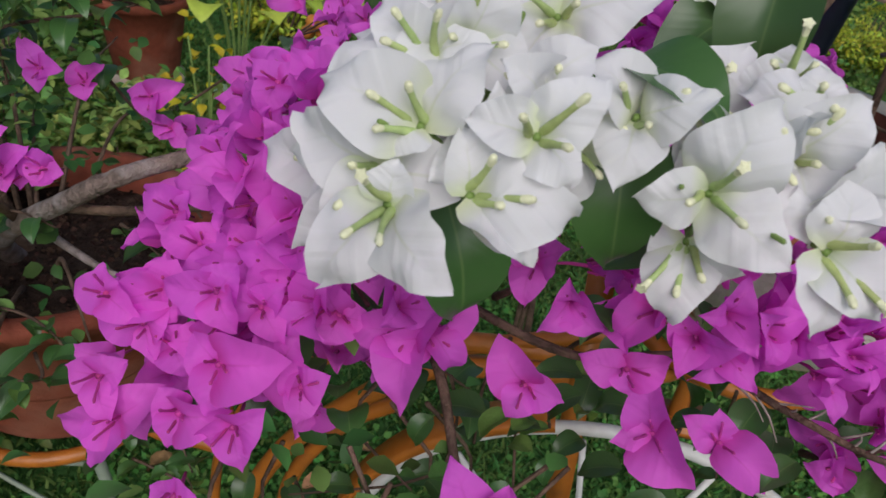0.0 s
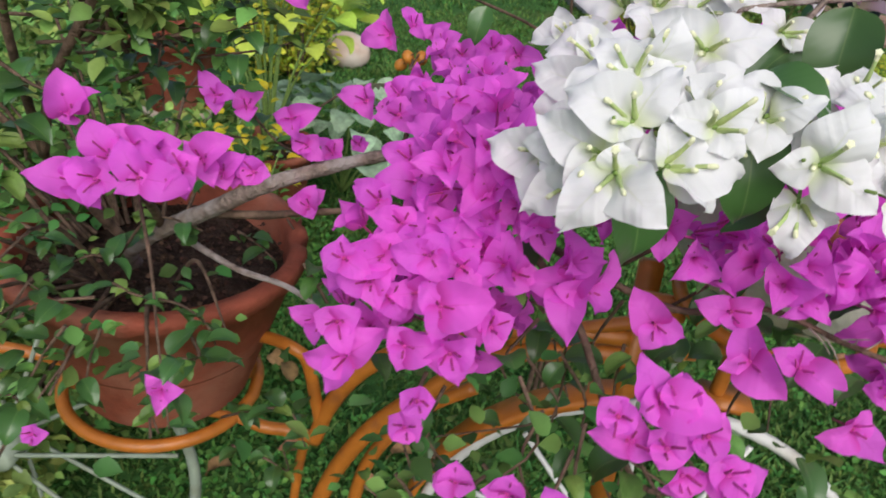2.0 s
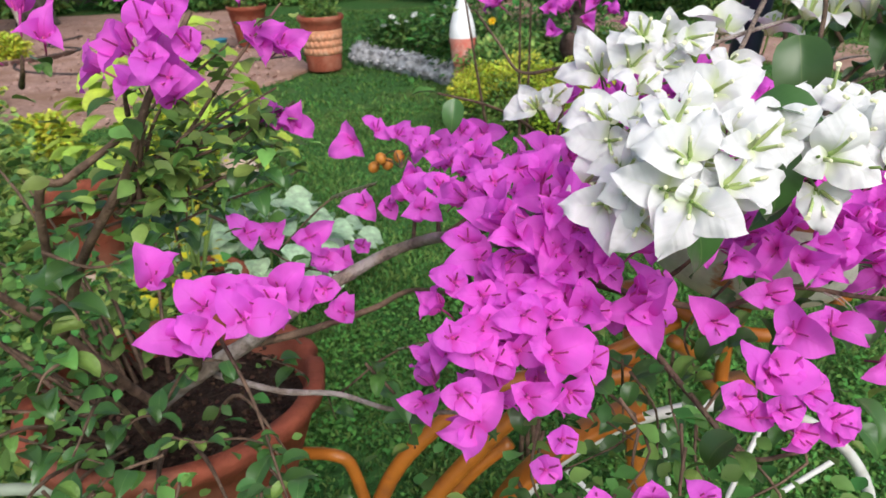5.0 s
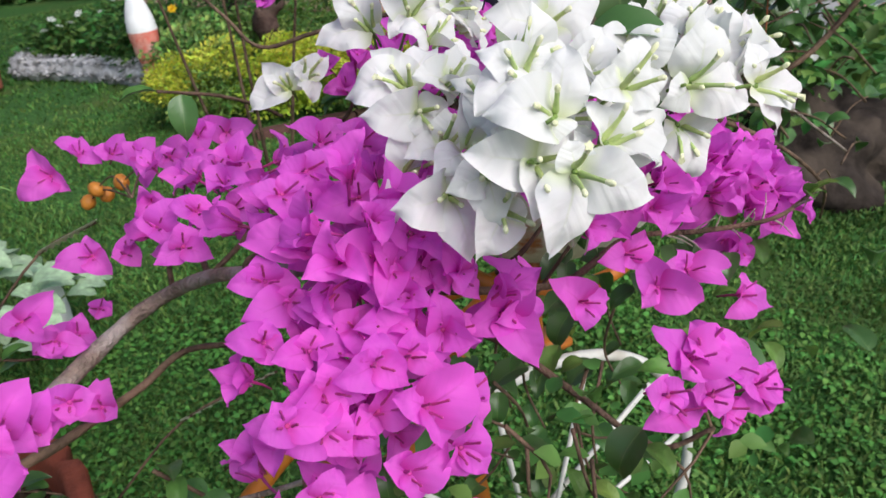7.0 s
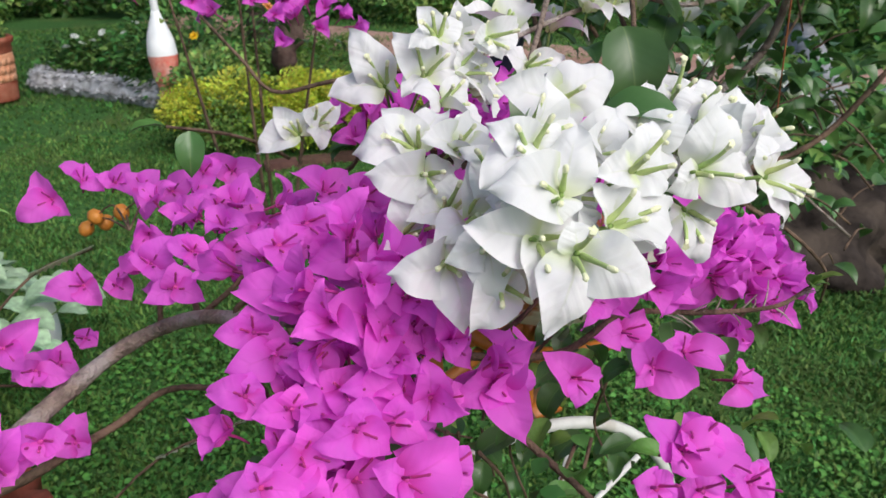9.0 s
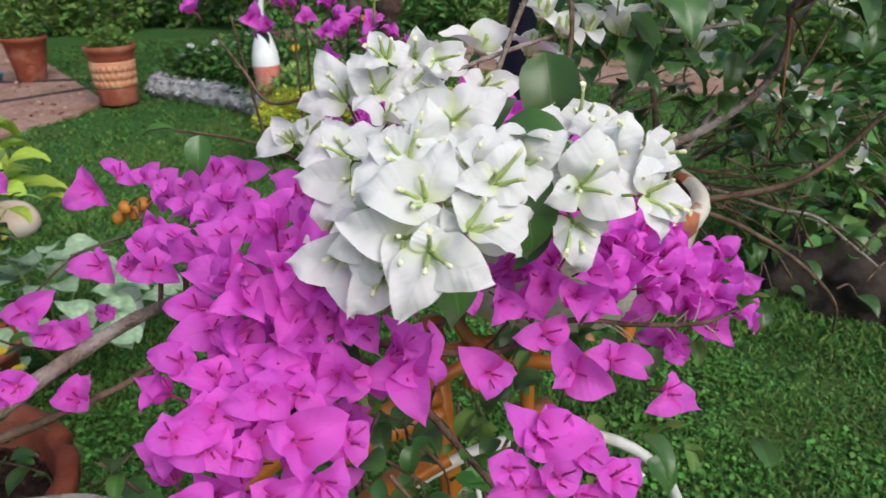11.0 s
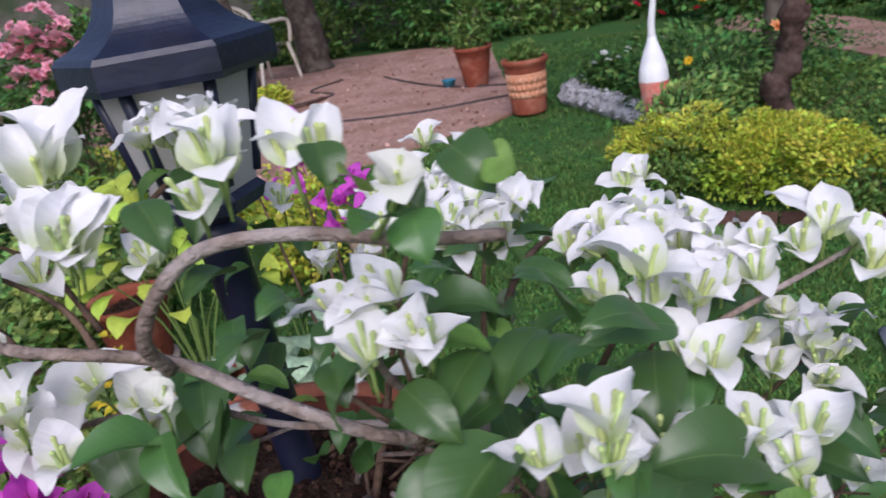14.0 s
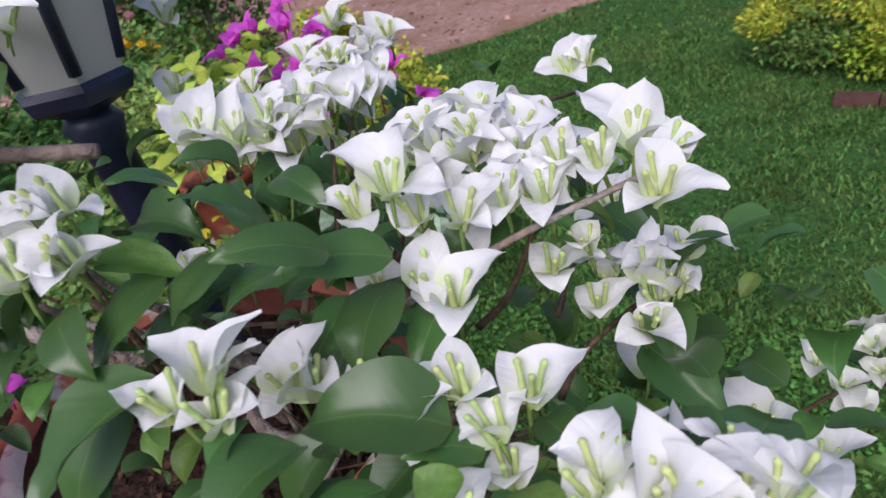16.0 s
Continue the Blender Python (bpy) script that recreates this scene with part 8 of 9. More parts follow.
def stone_edging(points, r, label):
    t = thing("stone_edging", (points[0][0], points[0][1], 0), label, "garden edging")
    line = curve_points([(x, y, r * 0.65) for x, y in points], 10)
    v, f = sweep([p - t.location for p in line], r, 14, knobbly=0.10, seed=3)
    v = [q + Vector((noise.noise(q * 9) * 0.03, noise.noise(q * 9 + Vector((5, 0, 0))) * 0.03, noise.noise(q * 11 + Vector((0, 7, 0))) * 0.035)) for q in v]
    part("kerb", mesh_from("kerb", v, f, GREY_STONE), None, t)
    pts = [Vector(q) + Vector([random.Random(i * 7 + k).uniform(-0.02, 0.02) for k in range(3)]) for i in range(12) for q in v[::2]]
    leaf_cloud("gravel", pts, 0.03, GREY_STONE, t, 8, slim=1.0)
    return t


stone_edging([(-0.2, 8.55), (-0.26, 8.2), (-0.05, 7.85), (0.25, 7.4), (0.55, 6.85), (0.75, 6.5)], 0.115, "low grey rough stone edging round a flower bed")


def crane_statue(at):
    t = thing("bird_statue", at, "white garden bird statue with a faded red base", "statue")
    v, f = lathe([(0, 0), (0.085, 0), (0.09, 0.02), (0.07, 0.12), (0.075, 0.25), (0.10, 0.33), (0.105, 0.41), (0.116, 0.50), (0.106, 0.60), (0.085, 0.68), (0.06, 0.75), (0.04, 0.80), (0.03, 0.85), (0.0, 0.86)], 20, 0.02, 3)
    idx = [1 if i // 20 < 7 else 0 for i in range(len(f))]
    v2, f2 = sweep(curve_points([(0, 0, 0.82), (0.0, -0.01, 0.94), (0.015, -0.02, 1.06), (0.03, -0.03, 1.16), (0.06, -0.03, 1.2), (0.10, -0.03, 1.17)], 5), (0.032, 0.016), 10)
    n = len(v)
    v = [Vector(q) for q in v] + v2
    f = f + [tuple(k + n for k in q) for q in f2]
    idx += [0] * len(f2)
    me = mesh_from("bird_statue", v, f, [STATUE_WHITE, STATUE_RED], indices=idx)
    bpy.data.objects.remove(t)
    ob = new("bird_statue", me)
    ob.location = at
    return tagged(ob, "white garden bird statue with a faded red base", "statue")


crane_statue((0.633, 6.40, 0.0))


def banded_pot(at):
    t = thing("plant_pot", at, "terracotta pot with a pale patterned band and clipped plant", "plant pot")
    h, r0, r1 = 0.56, 0.175, 0.22
    bands = [(0.0, 0.17, TERRACOTTA), (0.17, 0.42, TERRACOTTA_PALE), (0.42, 0.56, TERRACOTTA)]
    for z0, z1, m in bands:
        ra, rb = r0 + (r1 - r0) * z0 / h, r0 + (r1 - r0) * z1 / h
        prof = [(ra * 0.6, z0), (ra, z0), (ra + 0.004, z0 + 0.015), ((ra + rb) / 2, (z0 + z1) / 2), (rb + 0.004, z1 - 0.015), (rb, z1 - 0.0005), (rb * 0.6, z1 - 0.0005)]
        if z1 == h:
            prof = prof[:-3] + [(rb + 0.02, z1 - 0.05), (rb + 0.024, z1 - 0.01), (rb + 0.01, z1), (rb - 0.02, z1 - 0.005), (rb - 0.04, z1 - 0.08), (0.0, z1 - 0.08)]
        v, f = lathe(prof, 36)
        part("band", mesh_from("band", v, f, m), None, t)
    for row in range(3):
        for k in range(22):
            w = 2 * math.pi * (k + 0.5 * (row % 2)) / 22
            z = 0.205 + 0.075 * row
            rr = r0 + (r1 - r0) * z / h + 0.002
            bm = box_bm(-0.022, 0.022, -0.004, 0.003, -0.033, 0.033, 0.002)
            bmesh.ops.transform(bm, matrix=Matrix.Translation((rr * math.cos(w), rr * math.sin(w), z)) @ Matrix.Rotation(w + math.pi / 2, 4, "Z"), verts=bm.verts)
            part("tile", bm, TERRACOTTA_PALE, t)
    soil_disc("soil", r1 - 0.02, h - 0.06, t, 5, 60)
    return t


banded_pot((-0.66, 7.85, 0.02))
plant = thing("clipped_plant", (-0.66, 7.85, 0.52), "low clipped green plant in a banded terracotta pot", "potted plant")
p, d = blob_points([(0, 0, 0.10, 0.17, 0.17, 0.11)], 1500, 3)
leaf_cloud("leaves", p, 0.035, LEAVES_SMALL, plant, 3, normals=d)
far_pot = terracotta_pot((-1.66, 9.7, 0.02), 0.235, 0.15, 0.50, "red-brown terracotta pot with a leafy plant on the patio", rim=0.05, seed=14)
plant = thing("potted_plant", (-1.66, 9.7, 0.46), "leafy green plant in a terracotta pot on the patio", "potted plant")
p, d = blob_points([(0, 0, 0.2, 0.2, 0.2, 0.22), (0.05, 0, 0.45, 0.16, 0.16, 0.18)], 900, 4)
leaf_cloud("leaves", p, 0.09, LEAVES_SMALL, plant, 4, normals=d, slim=0.3)
for k in range(6):
    rod("stem", [(0, 0, 0), (0.03 * math.cos(k), 0.03 * math.sin(k), 0.2), (0.12 * math.cos(k * 2), 0.12 * math.sin(k * 2), 0.5)], 0.007, BARK, plant, 6, 4)

# hose on the patio
hose = thing("garden_hose", (-2.6, 9.2, 0.03), "dark rubber garden hose lying in loops on the patio", "hose")
rod("tube", [(-1.7, 2.2, 0), (-1.9, 1.4, 0), (-1.3, 0.9, 0), (-1.75, 0.2, 0), (-1.5, -0.5, 0), (-0.6, -0.95, 0), (0.5, -0.9, 0), (1.3, -0.55, 0), (1.75, -0.25, 0), (1.5, 0.2, 0), (0.6, 0.5, 0), (-0.2, 1.2, 0), (-0.9, 2.0, 0)], 0.016, HOSE, hose, 8, 10)
bucket = thing("blue_scoop", (-2.05, 9.75, 0.022), "small blue plastic bowl on the patio", "bowl")
v, f = lathe([(0, 0), (0.06, 0), (0.09, 0.09), (0.1, 0.1), (0.08, 0.09), (0.05, 0.02), (0, 0.015)], 20)
part("body", mesh_from("body", v, f, BLUE), None, bucket)


def garden_chair(at, turn):
    """A plastic armchair with a rounded, slatted back."""
    t = thing("garden_chair", at, "cream-white plastic garden armchair with a rounded slatted back", "chair", "garden chairs on the patio")
    t.matrix_world = Matrix.Translation(at) @ Matrix.Rotation(turn, 4, "Z") @ Matrix.Diagonal((1.55, 1.55, 1.55, 1))
    verts, faces = [], []
    for i in range(9):
        for j in range(9):
            x, y = -0.23 + 0.46 * i / 8, -0.22 + 0.44 * j / 8
            verts.append((x, y, 0.42 - 0.02 * math.sin(math.pi * i / 8) * math.sin(math.pi * j / 8) - (0.02 if j == 0 else 0)))
    for i in range(8):
        for j in range(8):
            faces.append((i * 9 + j, i * 9 + 9 + j, i * 9 + 10 + j, i * 9 + 1 + j))
    n = len(verts)
    verts += [(x, y, z - 0.02) for x, y, z in verts]
    faces += [tuple(reversed([k + n for k in q])) for q in faces]
    part("seat", mesh_from("seat", verts, faces, CHAIR_WHITE), None, t)
    for sx in (-1, 1):
        rod("leg", [(sx * 0.21, -0.2, 0.41), (sx * 0.235, -0.235, 0.2), (sx * 0.25, -0.26, 0.0)], (0.024, 0.018), CHAIR_WHITE, t, 8, 4)
        rod("leg", [(sx * 0.2, 0.2, 0.41), (sx * 0.22, 0.25, 0.2), (sx * 0.23, 0.29, 0.0)], (0.024, 0.018), CHAIR_WHITE, t, 8, 4)
        rod("armrest", [(sx * 0.235, -0.22, 0.41), (sx * 0.26, -0.23, 0.55), (sx * 0.27, -0.2, 0.645), (sx * 0.27, -0.05, 0.665), (sx * 0.25, 0.2, 0.66)], 0.02, CHAIR_WHITE, t, 8, 5)
    rod("back_frame", [(-0.22, 0.2, 0.42), (-0.25, 0.24, 0.62), (-0.22, 0.28, 0.78), (0, 0.30, 0.86), (0.22, 0.28, 0.78), (0.25, 0.24, 0.62), (0.22, 0.2, 0.42)], 0.022, CHAIR_WHITE, t, 8, 6)
    for k in range(6):
        x = -0.15 + 0.06 * k
        rod("back_slat", [(x, 0.215, 0.43), (x * 1.05, 0.25, 0.62), (x * 1.0, 0.285, 0.84 - abs(x) * 0.4)], 0.012, CHAIR_WHITE, t, 6, 4)
    return t


garden_chair((-5.95, 12.0, 0.022), radians(160))
garden_chair((-6.65, 10.1, 0.022), radians(150))


def tree_trunk(at, r, h, lean, label, seed):
    t = thing("tree", at, label, "tree")
    pts = [(0, 0, -0.02), (lean * 0.1, 0.02, h * 0.25), (lean * 0.4, -0.03, h * 0.55), (lean, 0.0, h)]
    rod("trunk", pts, (r * 1.15, r * 0.8), TRUNK, t, 14, 8, knobbly=0.07, seed=seed)
    for k in range(5):
        w = k * 1.3 + seed
        a = Vector((lean * 0.9, 0, h * 0.95))
        rod("limb", [tuple(a), tuple(a + Vector((0.5 * math.cos(w), 0.5 * math.sin(w), 0.5))), tuple(a + Vector((1.3 * math.cos(w), 1.3 * math.sin(w), 1.3)))], (r * 0.45, r * 0.15), TRUNK, t, 8, 5, knobbly=0.06, seed=k)
    p, d = blob_points([(lean + 1.1 * math.cos(k * 1.3 + seed), 1.1 * math.sin(k * 1.3 + seed), h + 1.3 + 0.3 * (k % 2), 1.0, 1.0, 0.7) for k in range(5)], 5000, seed, 0.3)
    leaf_cloud("crown", p, 0.12, LEAVES_DEEP, t, seed, normals=d)
    return t


tree_trunk((-5.2, 10.1, 0.0), 0.155, 2.6, -0.35, "dark tree trunk leaning slightly beside the patio", 1)
tree_trunk((-5.5, 13.0, 0.0), 0.27, 2.8, -0.3, "thick dark tree trunk at the back of the patio", 2)
tree_trunk((1.55, 6.95, 0.0), 0.085, 2.4, 0.12, "weathered slim tree trunk in the flower bed", 4)

# low plants round the tree and along the patio
for i, (x, y, r, m, lab) in enumerate([(-4.7, 9.75, 0.32, LEAVES_GOLD, "low golden-green edging bush by the tree"), (-5.55, 9.9, 0.34, LEAVES_GOLD, "low golden-green edging bush by the tree"), (-4.0, 6.9, 0.42, LEAVES_GOLD, "low golden-green bush in a bed by the patio"),
                                       (-5.1, 6.6, 0.62, LEAVES_GOLD, "golden-green leafy bush in a bed by the patio"), (-2.55, 5.15, 0.24, LEAVES_GOLD, "small rounded yellow-green bush at the patio's edge")]):
    shrub("low_bush", (x, y, 0), [(0, 0, 0.14, r, r * 0.7, 0.15), (0.1, -0.1, 0.2, r * 0.6, r * 0.5, 0.12)], 1700, 0.055, m, lab, "shrub", 840 + i)
pinks = shrub("pink_flower_shrub", (-7.6, 7.7, 0), [(0, 0, 0.6, 0.7, 0.6, 0.55), (0.5, 0.2, 0.4, 0.6, 0.5, 0.4), (-0.5, -0.2, 0.9, 0.6, 0.5, 0.5)], 3200, 0.11, LEAVES_DEEP, "dark green shrub with clusters of pink flowers", "flowering shrub", 850)
rnd = random.Random(3)
small_flowers(pinks, [(rnd.gauss(0.0, 0.35), -0.5 + rnd.gauss(0, 0.1), 1.05 + rnd.gauss(0, 0.2)) for _ in range(40)] + [(rnd.gauss(0.3, 0.2), -0.5, 0.45 + rnd.gauss(0, 0.1)) for _ in range(8)], 0.085, PINK_FLOWER, 5)
yellows = shrub("yellow_flower_shrub", (-5.6, 5.9, 0), [(0, 0, 0.25, 0.55, 0.4, 0.25), (0.6, 0.0, 0.25, 0.5, 0.4, 0.22), (-0.7, 0.1, 0.3, 0.6, 0.4, 0.28)], 3000, 0.08, LEAVES_SMALL, "leafy bed plants with small yellow flowers", "bedding plant", 852)
small_flowers(yellows, [(rnd.gauss(0.0, 0.5), -0.3 + rnd.gauss(0, 0.12), 0.46 + rnd.gauss(0, 0.06)) for _ in range(30)], 0.05, YELLOW_FLOWER, 6)

# beds at the back: a dark mixed planting that closes the garden
for i in range(15):
    x = -11.5 + 1.65 * i
    h = [1.2, 1.6, 1.0, 1.4, 1.8, 1.1, 0.9, 1.0, 1.3, 1.1, 1.5, 1.7, 1.4, 1.6, 1.8][i]
    y = 14.8 + 0.5 * math.sin(i * 2.1) if i < 8 else 13.2 + 0.7 * math.sin(i * 1.7)
    shrub("border_shrub", (x, y, 0), [(0, 0, h * 0.5, 1.0, 0.6, h * 0.55), (0.4, -0.2, h * 0.35, 0.8, 0.5, h * 0.4), (-0.4, 0.1, h * 0.7, 0.7, 0.5, h * 0.4)], 1700, 0.15, LEAVES_DEEP if i % 3 else LEAVES_SMALL, "dark green shrub in the border at the garden's end", "shrub", 860 + i, stems=6, group="border shrubs")
for i, (x, y, h) in enumerate([(6.9, 7.0, 0.7), (7.8, 5.6, 0.8), (8.6, 6.6, 1.4), (5.9, 8.6, 0.65), (5.0, 10.2, 0.65), (8.8, 3.6, 1.0), (8.6, 1.4, 1.2), (4.1, 11.6, 0.65)]):
    shrub("border_shrub", (x, y, 0), [(0, 0, h * 0.5, 0.8, 0.6, h * 0.5), (0.4, -0.2, h * 0.4, 0.6, 0.5, h * 0.4)], 2000, 0.11, LEAVES_DEEP if i % 2 else LEAVES_SMALL, "green shrub along the far side of the garden path", "shrub", 880 + i, stems=6, group="border shrubs")
for i, (x, y, h) in enumerate([(-3.2, 2.9, 1.1), (-2.5, 3.5, 0.8), (-3.9, 3.9, 1.0), (-2.2, 2.5, 0.7), (-3.0, 2.0, 1.0)]):
    shrub("border_shrub", (x, y, 0), [(0, 0, h * 0.5, 0.5, 0.4, h * 0.5), (0.3, -0.2, h * 0.4, 0.4, 0.4, h * 0.4)], 2400, 0.07, LEAVES_SMALL if i % 2 else LEAVES_DEEP, "leafy green garden plant behind the pots", "shrub", 890 + i, stems=6, group="border shrubs")

wall_back = new("wall_north", mesh_from("wall_north", [Vector((x, y, z)) for z in (-0.1, 2.4) for x, y in ((-20, 16.6), (20, 16.6), (20, 16.85), (-20, 16.85))],
                                         [(3, 2, 1, 0), (4, 5, 6, 7), (0, 1, 5, 4), (1, 2, 6, 5), (2, 3, 7, 6), (3, 0, 4, 7)], WALL, smooth=False))
tagged(wall_back, "dark weathered boundary wall behind the shrubs", "wall", kind="structure")

# brick edging under the hedge and by the tree
edging = thing("brick_edging", (0.4, 4.45, 0), "low red-brown brick edging along the flower bed", "garden edging")
brick = mesh_from("brick", [(x, y, z) for z in (-0.05, 0.03) for x, y in ((-0.105, -0.05), (0.105, -0.05), (0.105, 0.05), (-0.105, 0.05))], [(3, 2, 1, 0), (4, 5, 6, 7), (0, 1, 5, 4), (1, 2, 6, 5), (2, 3, 7, 6), (3, 0, 4, 7)], BRICK, smooth=False)
for i in range(8):
    b = new("brick", brick)
    b.parent = edging
    b.matrix_basis = pose(0.6 + 0.22 * i, 0.12 - 0.035 * i + 0.006 * math.sin(i * 3), 0.01, 0, 0, -9 + 4 * math.sin(i * 5))
edging = thing("brick_edging", (-4.9, 9.3, 0), "low red-brown brick edging round the tree bed", "garden edging")
for i in range(11):
    b = new("brick", brick)
    b.parent = edging
    w = -2.8 + 0.27 * i
    b.matrix_basis = pose(0.95 * math.cos(w), 0.55 + 0.75 * math.sin(w), 0.03, 0, 0, math.degrees(w) + 90)

# mid-distance things
stone = thing("round_stone", (-1.08, 4.25, 0), "smooth pale pinkish round stone on the lawn", "stone")
bm = bmesh.new()
bmesh.ops.create_icosphere(bm, subdivisions=4, radius=0.14)
for q in bm.verts:
    q.co *= 1 + 0.10 * noise.noise(q.co * 7)
    q.co.z = q.co.z * 0.78 + 0.10
part("body", bm, PALE_STONE, stone)
bag = thing("white_garden_ornament", (-0.45, 2.78, 0), "white rounded garden ornament lying on the grass", "ornament")
bm = bmesh.new()
bmesh.ops.create_icosphere(bm, subdivisions=4, radius=0.1)
for q in bm.verts:
    k = 1 + 0.25 * noise.noise(q.co * 13)
    q.co = Vector((q.co.x * 0.75 * k + 0.45 * q.co.z * 0.5, q.co.y * 0.7 * k, q.co.z * 1.25 * k + 0.115))
part("body", bm, STATUE_WHITE, bag)


def broad_plant(name, at, n, size, mat, height, spread, label, seed, slim=0.8, stem_mat=THORN_GREEN, low=0.72):
    """A leafy pot plant with broad separate leaves on thin stems."""
    t = thing(name, at, label, "leafy plant")
    rnd = random.Random(seed)
    shapes = [blade_mesh("leaf", size, size * slim, mat, rise=15, droop=-45 - 15 * k, fold=0.12, cup=0.2, ripple=0.06, rows=7, cols=6, seed=seed + k) for k in range(3)]
    for i in range(n):
        w = i * 2.4 + rnd.uniform(-0.3, 0.3)
        q = spread * math.sqrt((i + 0.5) / n)
        z = height * (1 - 0.45 * (q / spread) ** 2) * rnd.uniform(low, 1.05)
        tip = Vector((q * math.cos(w), q * math.sin(w), z))
        ob = new("leaf", rnd.choice(shapes))
        ob.parent = t
        y = Vector((math.cos(w), math.sin(w), rnd.uniform(-0.4, 0.35))).normalized()
        x = y.cross(Vector((rnd.uniform(-0.3, 0.3), rnd.uniform(-0.3, 0.3), 1))).normalized()
        s = rnd.uniform(0.7, 1.15)
        ob.matrix_basis = Matrix.Translation(tip) @ Matrix((x, y, x.cross(y))).transposed().to_4x4() @ Matrix.Diagonal((s, s, s, 1))
        if i % 9 == 0:
            rod("stem", [(0, 0, 0), (tip.x * 0.4, tip.y * 0.4, tip.z * 0.6), tuple(tip)], (0.006, 0.0025), stem_mat, t, 6, 4, seed=i)
    return t


LIME_LEAF = material("lime_leaf", (0.46, 0.60, 0.09), rough=0.5, vary=0.2, scale=30, bump=0.2, translucent=0.3, random_by="object", random_amount=0.25, hue=0.02)
PALE_LEAF = material("pale_leaf", (0.44, 0.59, 0.40), rough=0.55, vary=0.3, scale=40, bump=0.2, translucent=0.25, random_by="object", random_amount=0.2, hue=0.015)
YELLOW_LEAF = material("yellow_leaf", (0.58, 0.48, 0.03), rough=0.5, vary=0.2, scale=40, bump=0.1, translucent=0.25, random_by="object", random_amount=0.3, hue=0.02)
pot = terracotta_pot((-0.88, 2.22, 0.0), 0.16, 0.12, 0.36, "terracotta pot holding a tall lime-green plant", seed=21)
broad_plant("coleus", (-0.88, 2.22, 0.31), 92, 0.11, LIME_LEAF, 0.94, 0.32, "lime-green broad-leaved coleus in a terracotta pot", 31, low=0.86)
broad_plant("croton", (-0.80, 1.80, 0.0), 60, 0.045, YELLOW_LEAF, 0.80, 0.15, "bushy plant with small bright yellow leaves", 33, slim=0.6)
broad_plant("pale_caladium", (-0.69, 2.62, 0.0), 90, 0.135, PALE_LEAF, 0.48, 0.38, "pale grey-green broad-leaved plant near the lawn", 35)
pot = terracotta_pot((-1.30, 2.40, 0.36), 0.15, 0.11, 0.28, "flared terracotta pot on a pale stone pedestal", seed=22)
ped = thing("stone_pedestal", (-1.30, 2.40, 0), "pale stone pedestal under a terracotta pot", "pedestal")
v, f = lathe([(0, 0), (0.13, 0), (0.13, 0.04), (0.10, 0.07), (0.095, 0.28), (0.125, 0.32), (0.13, 0.358), (0, 0.358)], 28)
part("body", mesh_from("body", v, f, PALE_STONE), None, ped)
for i, (x, y, h, m) in enumerate([(-1.12, 1.75, 0.55, LEAVES_FRESH), (-1.45, 1.85, 0.85, LEAVES_SMALL), (-1.75, 2.6, 1.0, LEAVES_FRESH), (-1.31, 3.87, 0.68, LEAVES_GOLD), (-1.05, 2.02, 0.5, LEAVES_SMALL), (-1.4, 1.2, 0.7, LEAVES_SMALL), (-1.02, 1.08, 0.5, LEAVES_SMALL), (-1.12, 0.80, 0.42, LEAVES_FRESH)]):
    shrub("garden_plant", (x, y, 0), [(0, 0, h * 0.5, 0.26, 0.22, h * 0.5), (0.1, -0.1, h * 0.75, 0.2, 0.18, h * 0.25), (-0.12, 0.05, h * 0.3, 0.25, 0.2, h * 0.3)], 2600, 0.037, m, "bushy green garden plant behind the terracotta pot", "shrub", 900 + i, stems=10, slim=0.6, group="plants behind the pot")

# shrub and earth mound to the right
mound = thing("earth_mound", (2.75, 2.05, 0), "rough brown earth mound with roots at a shrub's foot", "earth mound")
bm = bmesh.new()
bmesh.ops.create_icosphere(bm, subdivisions=5, radius=0.5)
for q in bm.verts:
    k = 1 + 0.3 * noise.noise(q.co * 4) + 0.12 * noise.noise(q.co * 12)
    q.co = Vector((q.co.x * 1.1 * k, q.co.y * 0.9 * k, max(-0.02, q.co.z * 0.75 * k)))
part("body", bm, EARTH, mound)
shrub_r = shrub("white_flower_shrub", (2.8, 2.15, 0.0), [(0, 0, 0.55, 0.45, 0.4, 0.24), (-0.35, -0.1, 0.48, 0.35, 0.3, 0.18), (0.35, 0.2, 0.66, 0.4, 0.4, 0.22), (-0.1, 0.3, 0.66, 0.35, 0.3, 0.18)], 1300, 0.075, LEAVES_DEEP, "dark green shrub with white blooms above bare earth", "shrub", 920, slim=0.6)
small_flowers(shrub_r, [(-0.5, 0.3, 0.8), (-0.45, 0.2, 0.84), (-0.45, -0.2, 0.65), (-0.3, -0.3, 0.66), (0.1, -0.35, 0.78)], 0.075, WHITE_FLOWER, 8)
kerb = thing("concrete_kerb", (4.75, 3.4, 0), "smooth grey concrete kerb beside the lawn", "kerb")
bm = box_bm(-0.14, 0.14, 0, 3.2, -0.05, 0.30, 0.03)
bmesh.ops.transform(bm, matrix=Matrix.Rotation(radians(-48), 4, "Z"), verts=bm.verts)
part("body", bm, GREY_CONCRETE, kerb)
slab = thing("stepping_slab", (1.85, 3.05, 0), "flat grey stone slab lying in the grass", "stone slab")
bm = box_bm(-0.3, 0.34, -0.17, 0.17, -0.02, 0.045, 0.012)
for q in bm.verts:
    q.co.x += 0.03 * noise.noise(q.co * 6)
part("body", bm, GREY_STONE, slab)


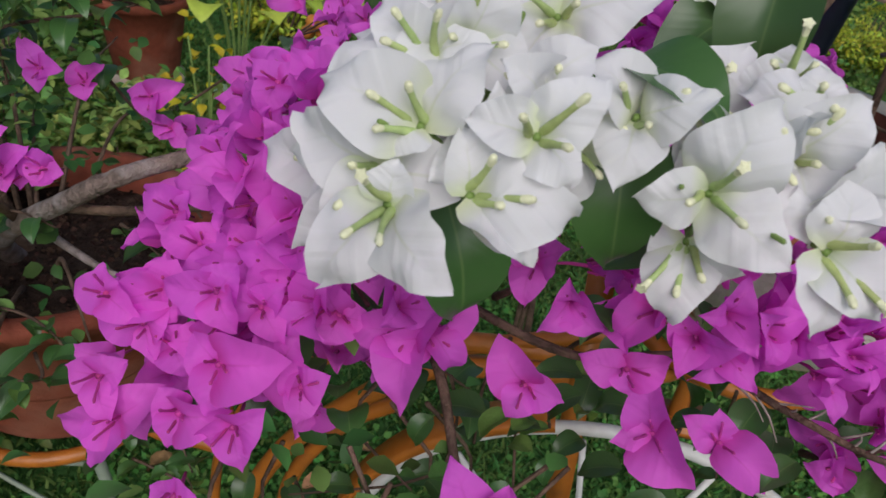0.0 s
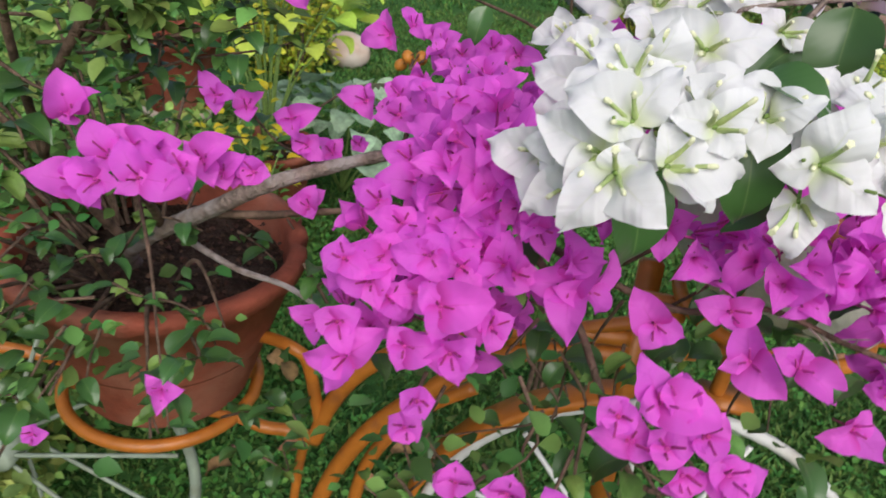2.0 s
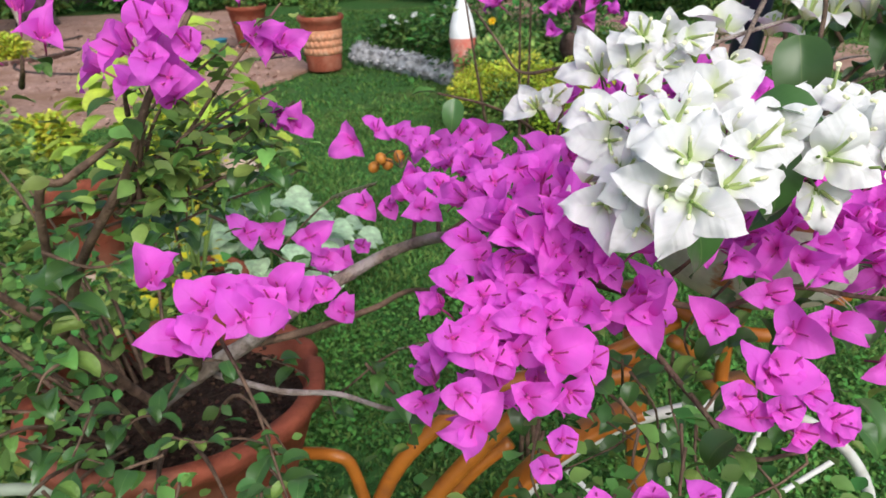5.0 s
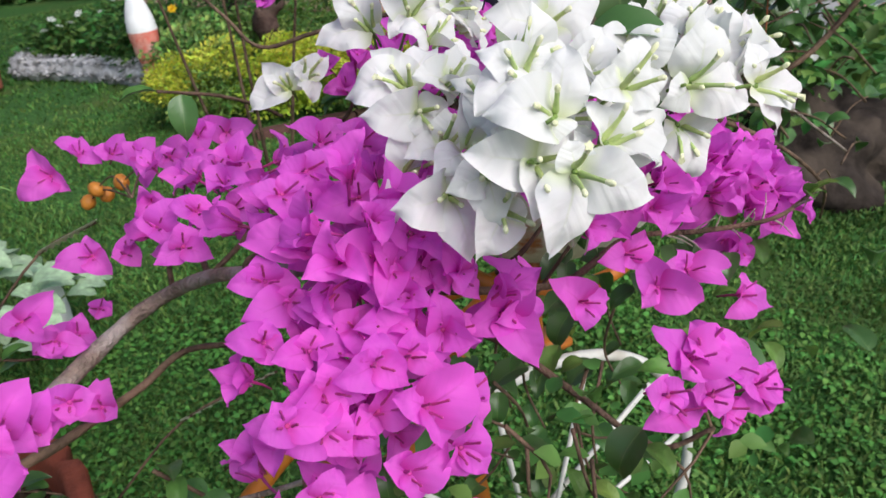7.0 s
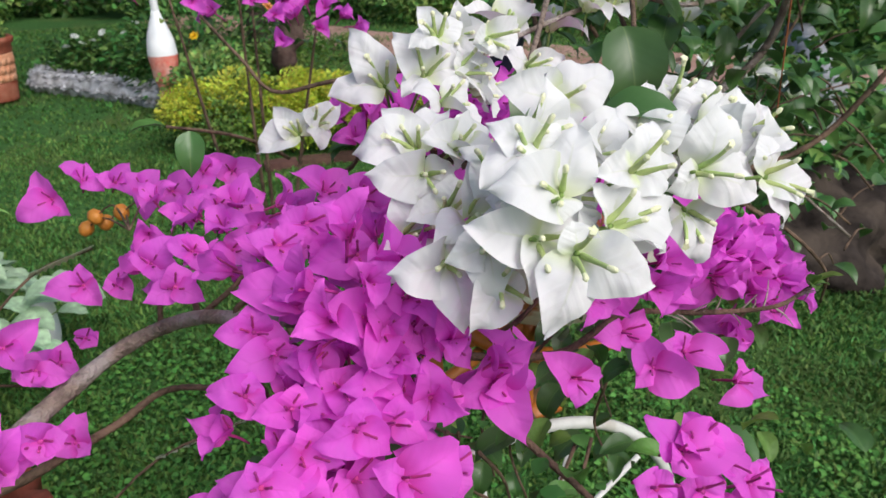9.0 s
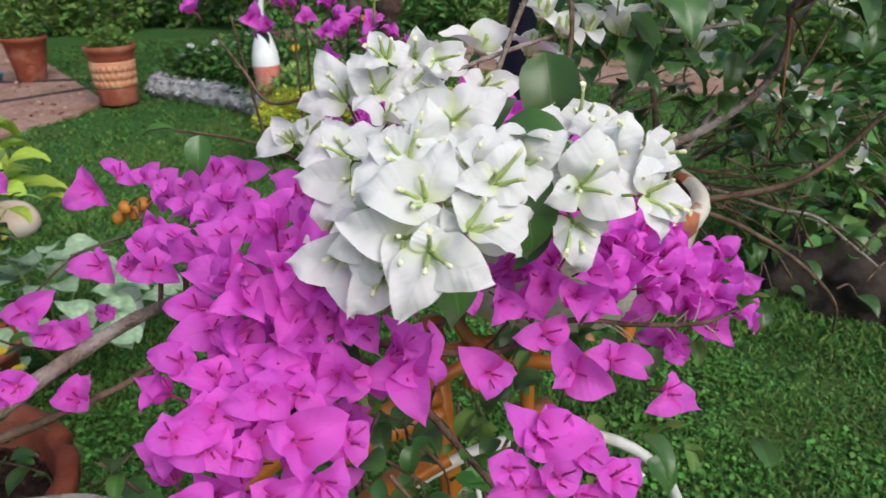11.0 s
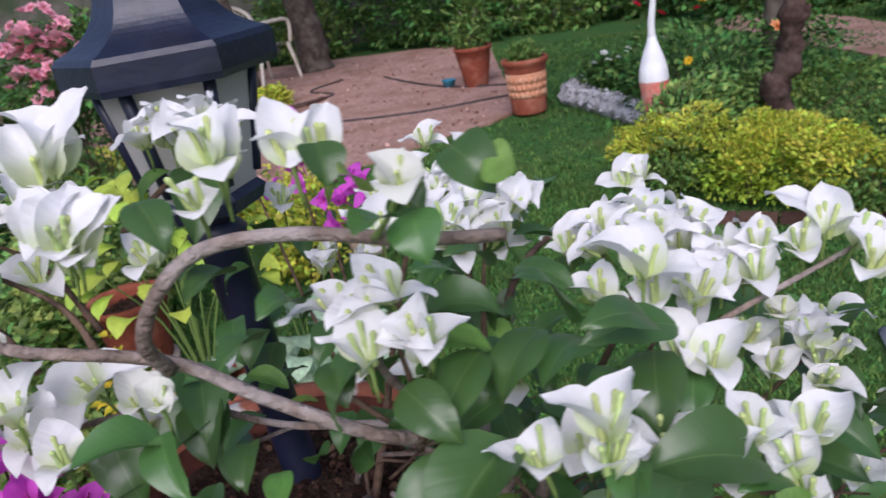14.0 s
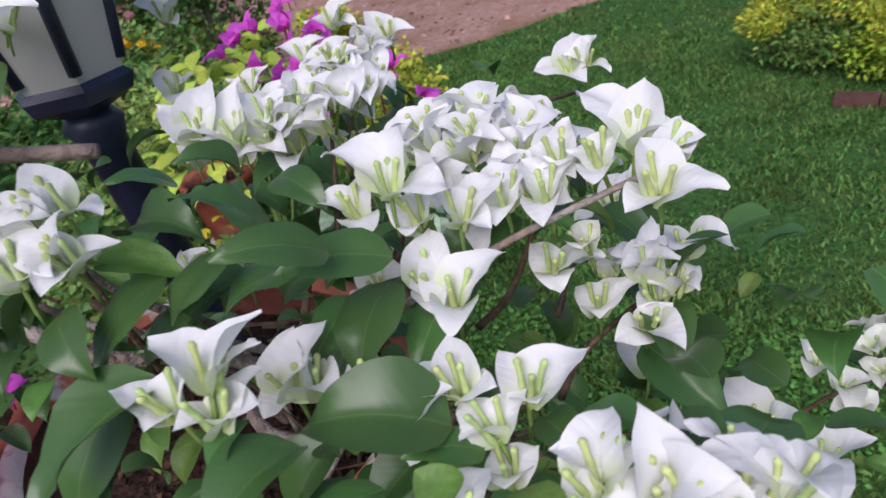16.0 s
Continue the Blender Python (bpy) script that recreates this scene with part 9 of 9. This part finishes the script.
# cream fern fronds below the branch
def frond(at, d, length, label):
    t = thing("fern_frond", at, label, "fern")
    d = Vector(d).normalized()
    side = d.cross(Vector((0, 0.5, 0.8))).normalized()
    rod("stem", [tuple(-d * 0.1 + Vector((0, 0, -0.06))), (0, 0, 0), tuple(d * length)], 0.0018, BARK_DARK, t, 5, 4)
    for i in range(9):
        c = d * length * i / 9
        for s in (-1, 1):
            L = 0.026 * (1 - 0.5 * abs(i / 9 - 0.4))
            e = c + side * s * L + d * 0.006
            m = (c + e) / 2 + Vector((0, 0, 0.003))
            part("leaflet", mesh_from("leaflet", [c - d * 0.0035, m - d * 0.005, e, m + d * 0.005, c + d * 0.0035], [(0, 1, 2, 3, 4)], FERN_CREAM), None, t)


frond((-0.30, 0.90, 1.10), (0.8, 0.3, 0.1), 0.08, "cream-coloured fern leaf on a thin twig")
frond((-0.21, 0.74, 0.90), (0.9, 0.1, 0.05), 0.13, "cream-coloured fern leaf on a thin twig")
frond((-0.08, 0.80, 0.80), (0.7, -0.2, 0.1), 0.08, "cream-coloured fern leaf on a thin twig")

# litter
rnd = random.Random(61)
for i in range(14):
    ob = new("fallen_leaf", blade_mesh("fallen_leaf", 0.075, 0.045, DRY_LEAF, rise=30, droop=-60, fold=0.4, ripple=0.08, rows=6, cols=4, seed=i))
    x, y = rnd.uniform(-0.9, 0.1), rnd.uniform(0.7, 1.5)
    if i > 8:
        x, y = rnd.uniform(0.4, 2.4), rnd.uniform(1.2, 3.2)
    ob.matrix_world = pose(x, y, 0.035, rnd.uniform(-25, 25), rnd.uniform(-25, 25), rnd.uniform(0, 360))
    tagged(ob, "curled dry brown leaf lying on the grass", "fallen leaf", "fallen leaves")
for i, (x, y) in enumerate([(0.47, 0.66), (0.32, 0.70), (0.42, 0.62)]):
    ob = new("fallen_leaf", blade_mesh("fallen_leaf", 0.05, 0.022, DRY_LEAF, rise=25, droop=-50, fold=0.4, ripple=0.06, rows=6, cols=4, seed=40 + i))
    ob.matrix_world = pose(x, y, 1.102, 10, 8, 40 + 60 * i)
    tagged(ob, "curled dry brown leaf lying on the soil", "fallen leaf", "fallen leaves")
